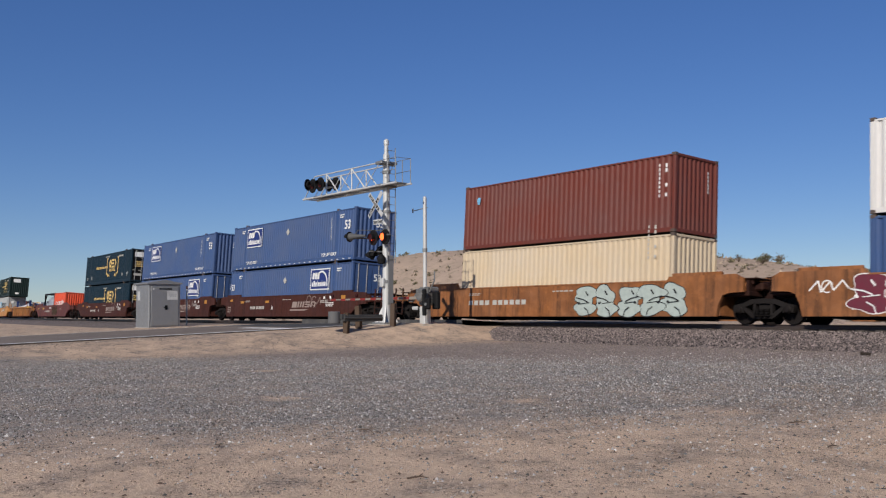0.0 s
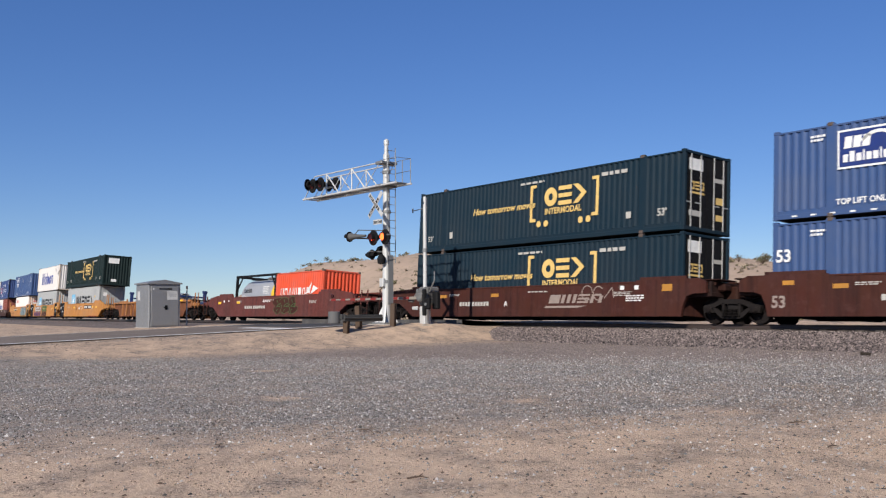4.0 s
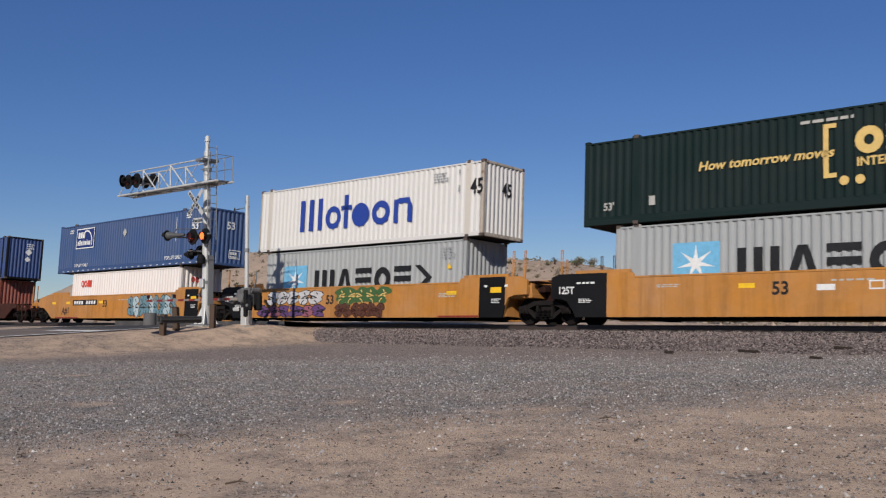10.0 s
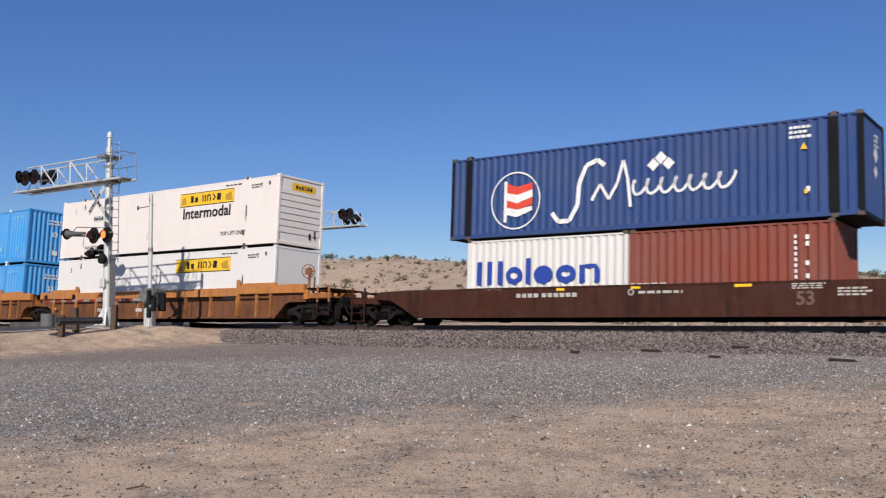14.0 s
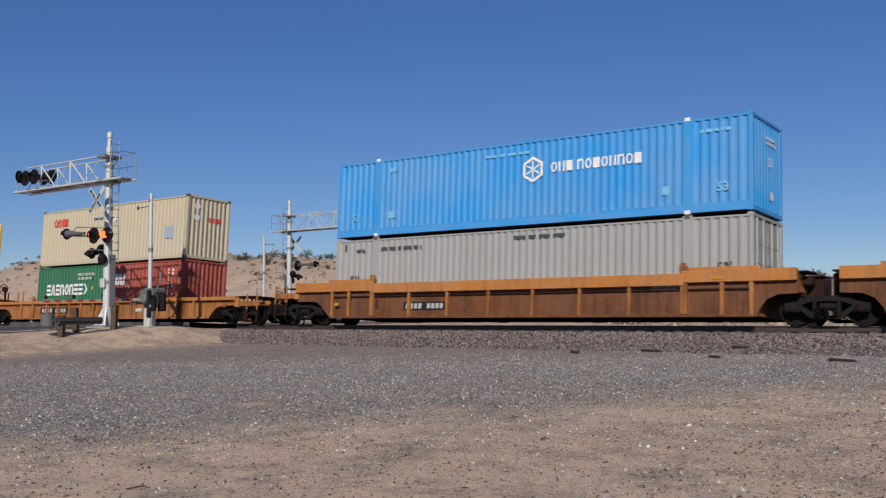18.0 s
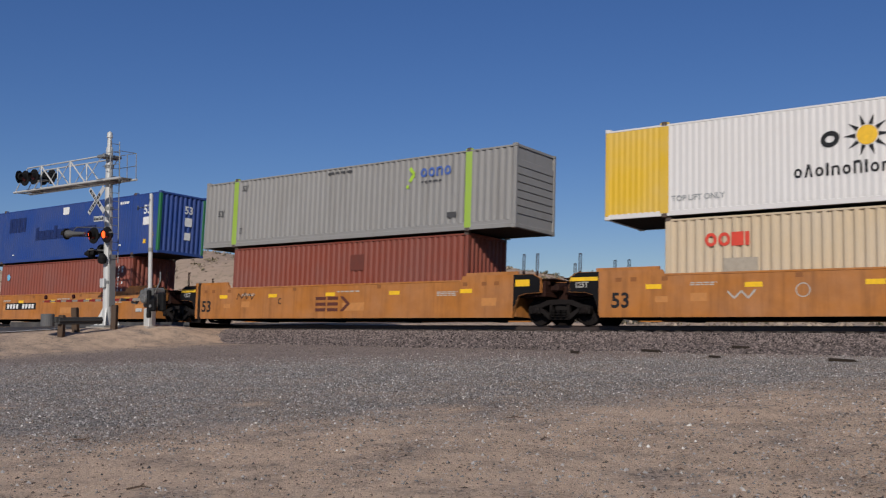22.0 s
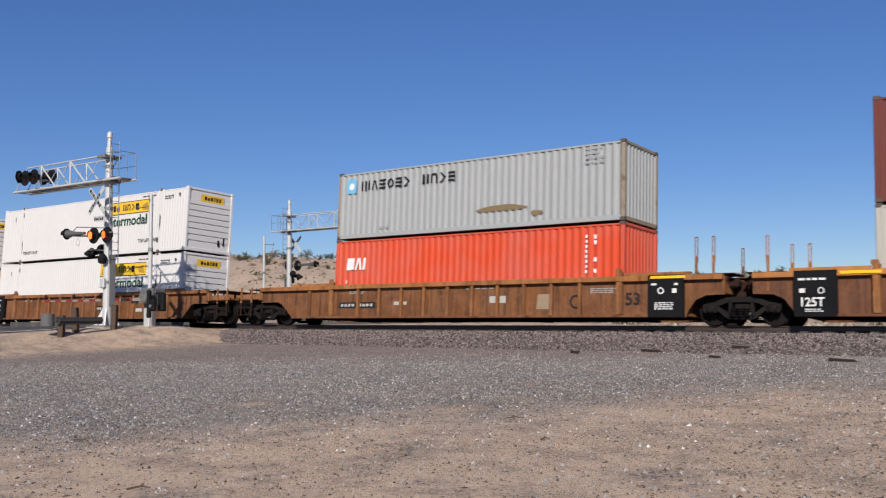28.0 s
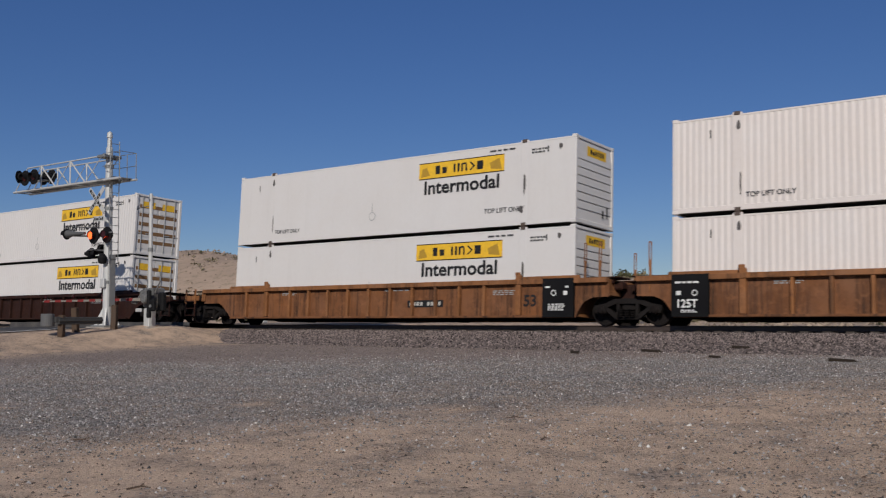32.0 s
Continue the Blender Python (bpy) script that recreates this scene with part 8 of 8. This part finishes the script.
decal("sprayed_scrawl", stripe([(4.1, 1.05), (4.2, 1.3), (4.35, 1.1), (4.5, 1.33), (4.65, 1.05), (4.85, 1.3), (5.0, 1.05), (5.2, 1.28)], 0.04), BLACK, car, ("s", 1.45))
up, w, h = container("royal-blue 53-foot container with green corner posts and painted-over marks", L53, HC, C["royal"], "shallow", "folded", frame_mat=C["leaf"], post_mat=C["royal"])
for ob in up.children:
    if ob.name.startswith(("end_sill", "corner_casting")):
        ob.material_slots[0].material = C["royal"]
dark = [q for i in range(6) for q in rect(-5.5 + i * 0.29, 1.65, -5.26 + i * 0.29, 2.42)]
dark += [q for i in range(19) for q in rect(-2.7 + i * 0.30, 1.12, -2.44 + i * 0.30, 1.60 + (0.2 if i in (0, 6) else 0))]
decal("painted_over", dark, plain("painted_over_blue", (0.009, 0.022, 0.10)), up, S(w), 0.004, "dark blue painted-over patches")
decal("label_plate", rect(-0.15, 2.3, 0.4, 2.68) + rect(6.85, 1.35, 7.4, 1.72) + lines(1, 4.9, 2.45, 0.9, 0.12) + rect(5.0, 0.45, 5.2, 0.52) + rect(-5.0, 0.4, -4.8, 0.46), WHITE, up, S(w))
decal("number", words("53", 0.40, 6.85, 1.88), WHITE, up, S(w))
decal("warning", rect(6.95, 0.48, 7.15, 0.68) + rect(7.6, 0.8, 7.7, 0.95), YELLOW, up, S(w), 0.006)
decal("end_marks", words("53", 0.34, 0.1, 2.0) + rect(0.15, 1.4, 0.55, 1.8) + rect(0.15, 0.75, 0.5, 1.1), WHITE, up, ("f", h - 0.03), 0.006)
lo, w, h = folded_40("brick-red 40-foot container with a blue roundel", "brick")
decal("emblem", disc(-5.3, 2.15, 0.17), SKYBLUE, lo, S(w))
plain_marks(lo, w, 5.0, 1.2)
load(-132.3, [(lo, 0)], up)
# 19 to 21: tan and burnt ribbed three-unit car
car = ribbed_car("tan-orange ribbed well car with a black end panel", "tan", -155.75, "coupled", "shared", panel_rear=True, big=(6.45, 0.6), plate=(3.3, 5.0, 0.62, 0.92), trim=C["orange"])
decal("stencil", outline(7.1, 0.5, 7.7, 0.95, 0.05) + rect(-3.2, 0.75, -2.6, 0.95), FADED, car, ("s", 1.332))
part("end_stripe", Build().soft_box(6.2, -1.502, 1.36, 8.4, -1.482, 1.44, 0.003), REFLECT, car, "yellow painted top edge")
up, w, h = folded_40("reddish-brown 40-foot container with white-barred doors", "maroon", HC, L40, "doors")
decal("emblem", outline(-5.35, 2.2, -5.05, 2.5, 0.04) + disc(-5.2, 2.35, 0.06), WHITE, up, S(w))
plain_marks(up, w, 5.0, 1.1)
decal("warning", rect(5.35, 0.75, 5.7, 1.1), YELLOW, up, S(w), 0.006)
decal("door_marks", lines(4, 0.3, 2.4, 0.75, 0.09) + lines(3, 0.3, 1.3, 0.7, 0.06, 4) + outline(-0.9, 2.1, -0.6, 2.4, 0.04), WHITE, up, ("f", h - 0.045))
decal("door_warning", rect(-0.9, 1.35, -0.5, 1.6), YELLOW, up, ("f", h - 0.045))
lo, w, h = folded_40("orange-red 40-foot container with white blocks and a bird-like mark", "scarlet")
decal("emblem", blocks("davmbra", -4.4, 1.05, 0.62, 0.46, 0.34, 0, 0.2) + blocks("sar", 2.7, 1.05, 0.7, 0.42, 0.4, 0, 0.2) + [[(0.3, 2.0), (0.7, 1.95), (1.1, 1.35), (0.8, 1.4)], [(0.7, 1.3), (1.2, 1.05), (2.3, 1.1), (1.6, 1.6), (1.2, 1.35)], [(1.5, 1.4), (2.2, 1.7), (1.9, 1.3)]], WHITE, lo, S(w), 0.004, "white block shapes and a bird-like wedge")
plain_marks(lo, w, 4.9, 1.3)
load(-155.75, [(lo, 0)], up)
car = ribbed_car("tan-orange ribbed well car with black end panels", "tan", -175.2, "shared", "shared", panel_front=True, panel_rear=True, plate=(2.9, 4.6, 0.62, 0.9), trim=C["orange"])
decal("reflector", rect(-6.95, 1.35, -5.9, 1.43), REFLECT, car, ("s", 1.495), 0.016)
decal("stencil", rect(-3.3, 0.75, -2.65, 0.95) + rect(4.0, 0.8, 4.4, 0.95), FADED, car, ("s", 1.332))
up, w, h = folded_40("reddish-brown 40-foot container with folded steel walls", "maroon")
plain_marks(up, w, 5.0, 1.1)
lo, w, h = folded_40("putty-grey 40-foot container with red ring shapes", "putty")
red_emblem(lo, w, -5.0, 1.85)
load(-175.2, [(lo, 0)], up)
car = ribbed_car("burnt-orange ribbed well car with a pasted paper panel", "burnt", -194.63, "shared", "coupled", panel_front=True, big=(6.2, 0.6), plate=(-5.7, -3.9, 0.6, 0.82), trim=C["tan"])
decal("paper", rect(3.05, 0.5, 3.55, 0.98, 0.08), plain("tan_paper", (0.30, 0.22, 0.14)), car, ("s", 1.332))
decal("stencil", rect(1.2, 0.72, 1.85, 0.95) + rect(-3.0, 0.7, -2.4, 0.82), FADED, car, ("s", 1.332))
decal("sprayed_scrawl", hoop(4.5, 0.72, 0.22, 0.06, 0, 300), BLACK, car, ("s", 1.332))
part("end_stripe", Build().soft_box(7.1, -1.502, 1.36, 8.2, -1.482, 1.44, 0.003), REFLECT, car, "yellow painted top edge")
up, w, h = container("light grey 40-foot container with rusty corner posts and small black blocks", L40, STD, C["silver"], "deep", "folded", frame_mat=paint("rusty_grey_post", (0.3, 0.24, 0.17), 0.8, 0.5, 0.8))
decal("star_plate", rect(-5.65, 1.75, -5.15, 2.3), SKYBLUE, up, S(w))
decal("star", disc(-5.4, 2.02, 0.14, 7), WHITE, up, S(w), 0.008)
decal("emblem", blocks("mvsrsk", -4.9, 1.82, 0.36, 0.31, 0.26, 0.0, 0.24) + blocks("iiaks", -1.95, 1.82, 0.36, 0.3, 0.3, 0.0, 0.24), BLACK, up, S(w), 0.004, "small black block shapes")
decal("stain", blob(1.5, 0.7, 0.9, 0.12, 3) + blob(2.9, 0.45, 0.2, 0.1, 4), plain("rust_stain", (0.2, 0.14, 0.07)), up, S(w))
decal("stencil", lines(4, 4.7, 2.35, 0.7, 0.09) + lines(1, -4.0, 0.3, 0.6, 0.1), GREYMARK, up, S(w))
lo, w, h = folded_40("orange-red 40-foot container with white shapes", "scarlet")
decal("emblem", blocks("bvi", -5.5, 1.72, 0.45, 0.36, 0.12, 0.1, 0.3) + rect(-5.5, 1.2, -5.45, 1.35), WHITE, lo, S(w), 0.004)
plain_marks(lo, w, 4.75, 1.3)
load(-194.63, [(lo, 0)], up)
# 22 to 25: white containers on burnt-orange cars
for i, (c, fr, re, fk) in enumerate(((-218.0, "coupled", "shared", "shallow"), (-237.5, "shared", "shared", "shallow"), (-257.05, "shared", "coupled", "flat"))):
    car = ribbed_car("burnt-orange ribbed well car with black end panels", "burnt", c, fr, re, panel_front=fr == "shared", panel_rear=re == "shared", big=(6.2, 0.6), plate=(1.3, 2.9, 0.6, 0.85) if i != 1 else None, trim=C["burnt"])
    if i == 1:
        decal("emblem", blocks("ssk", -0.45, 0.6, 0.36, 0.34, 0.2, 0.0, 0.3) + rect(1.25, 0.62, 1.55, 0.94), plain("brown_emblem", (0.10, 0.03, 0.02)), car, ("s", 1.332), 0.004, "dark brown emblem bars")
    load(c, [(white_53(fk, "slats", i == 0, tone="ivory" if i == 1 else "snow"), -0.14 if i == 1 else 0)], white_53(fk, "slats", i == 0, tone="ivory" if i == 1 else "snow"))
car = ribbed_car("dark brown ribbed well car", "darkbrown", -280.65, "coupled", "coupled", big=(6.2, 0.6), number_ink=FADED)
load(-280.65, [(white_53("shallow", "doors"), 0)], white_53("shallow", "doors"))


def motions():
    """Runs the train along the arc and turns its wheels."""
    times = [0.5 * i for i in range(65)]
    for ob, centre, x, z in TRAIN:
        walk(ob, [(t, on_track(centre + run(t), x, 0, z)) for t in times])
    # the added discs turn so that the two red lamps seem to take turns, about once a second
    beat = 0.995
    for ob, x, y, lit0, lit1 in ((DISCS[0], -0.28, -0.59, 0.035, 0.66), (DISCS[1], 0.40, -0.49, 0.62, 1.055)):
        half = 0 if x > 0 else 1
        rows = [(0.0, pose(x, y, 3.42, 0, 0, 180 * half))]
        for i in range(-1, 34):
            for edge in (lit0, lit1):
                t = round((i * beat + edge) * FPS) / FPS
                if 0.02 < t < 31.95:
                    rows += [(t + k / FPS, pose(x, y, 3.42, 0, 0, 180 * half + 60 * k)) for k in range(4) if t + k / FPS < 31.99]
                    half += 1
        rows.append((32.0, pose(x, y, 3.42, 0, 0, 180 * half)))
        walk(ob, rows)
    for key, a in (("front", 0.89), ("rear", -0.89)):
        first, *rest = WHEELSETS[key]
        walk(first, [(i / FPS, pose(a, 0, WHEEL_R, 0, math.degrees(run(i / FPS) / WHEEL_R), 0)) for i in range(32 * FPS + 1)])
        for ob in rest:
            ob.rotation_mode = "QUATERNION"
            ob.animation_data_create()
            ob.animation_data.action = first.animation_data.action
            ob.animation_data.action_slot = first.animation_data.action_slot


motions()
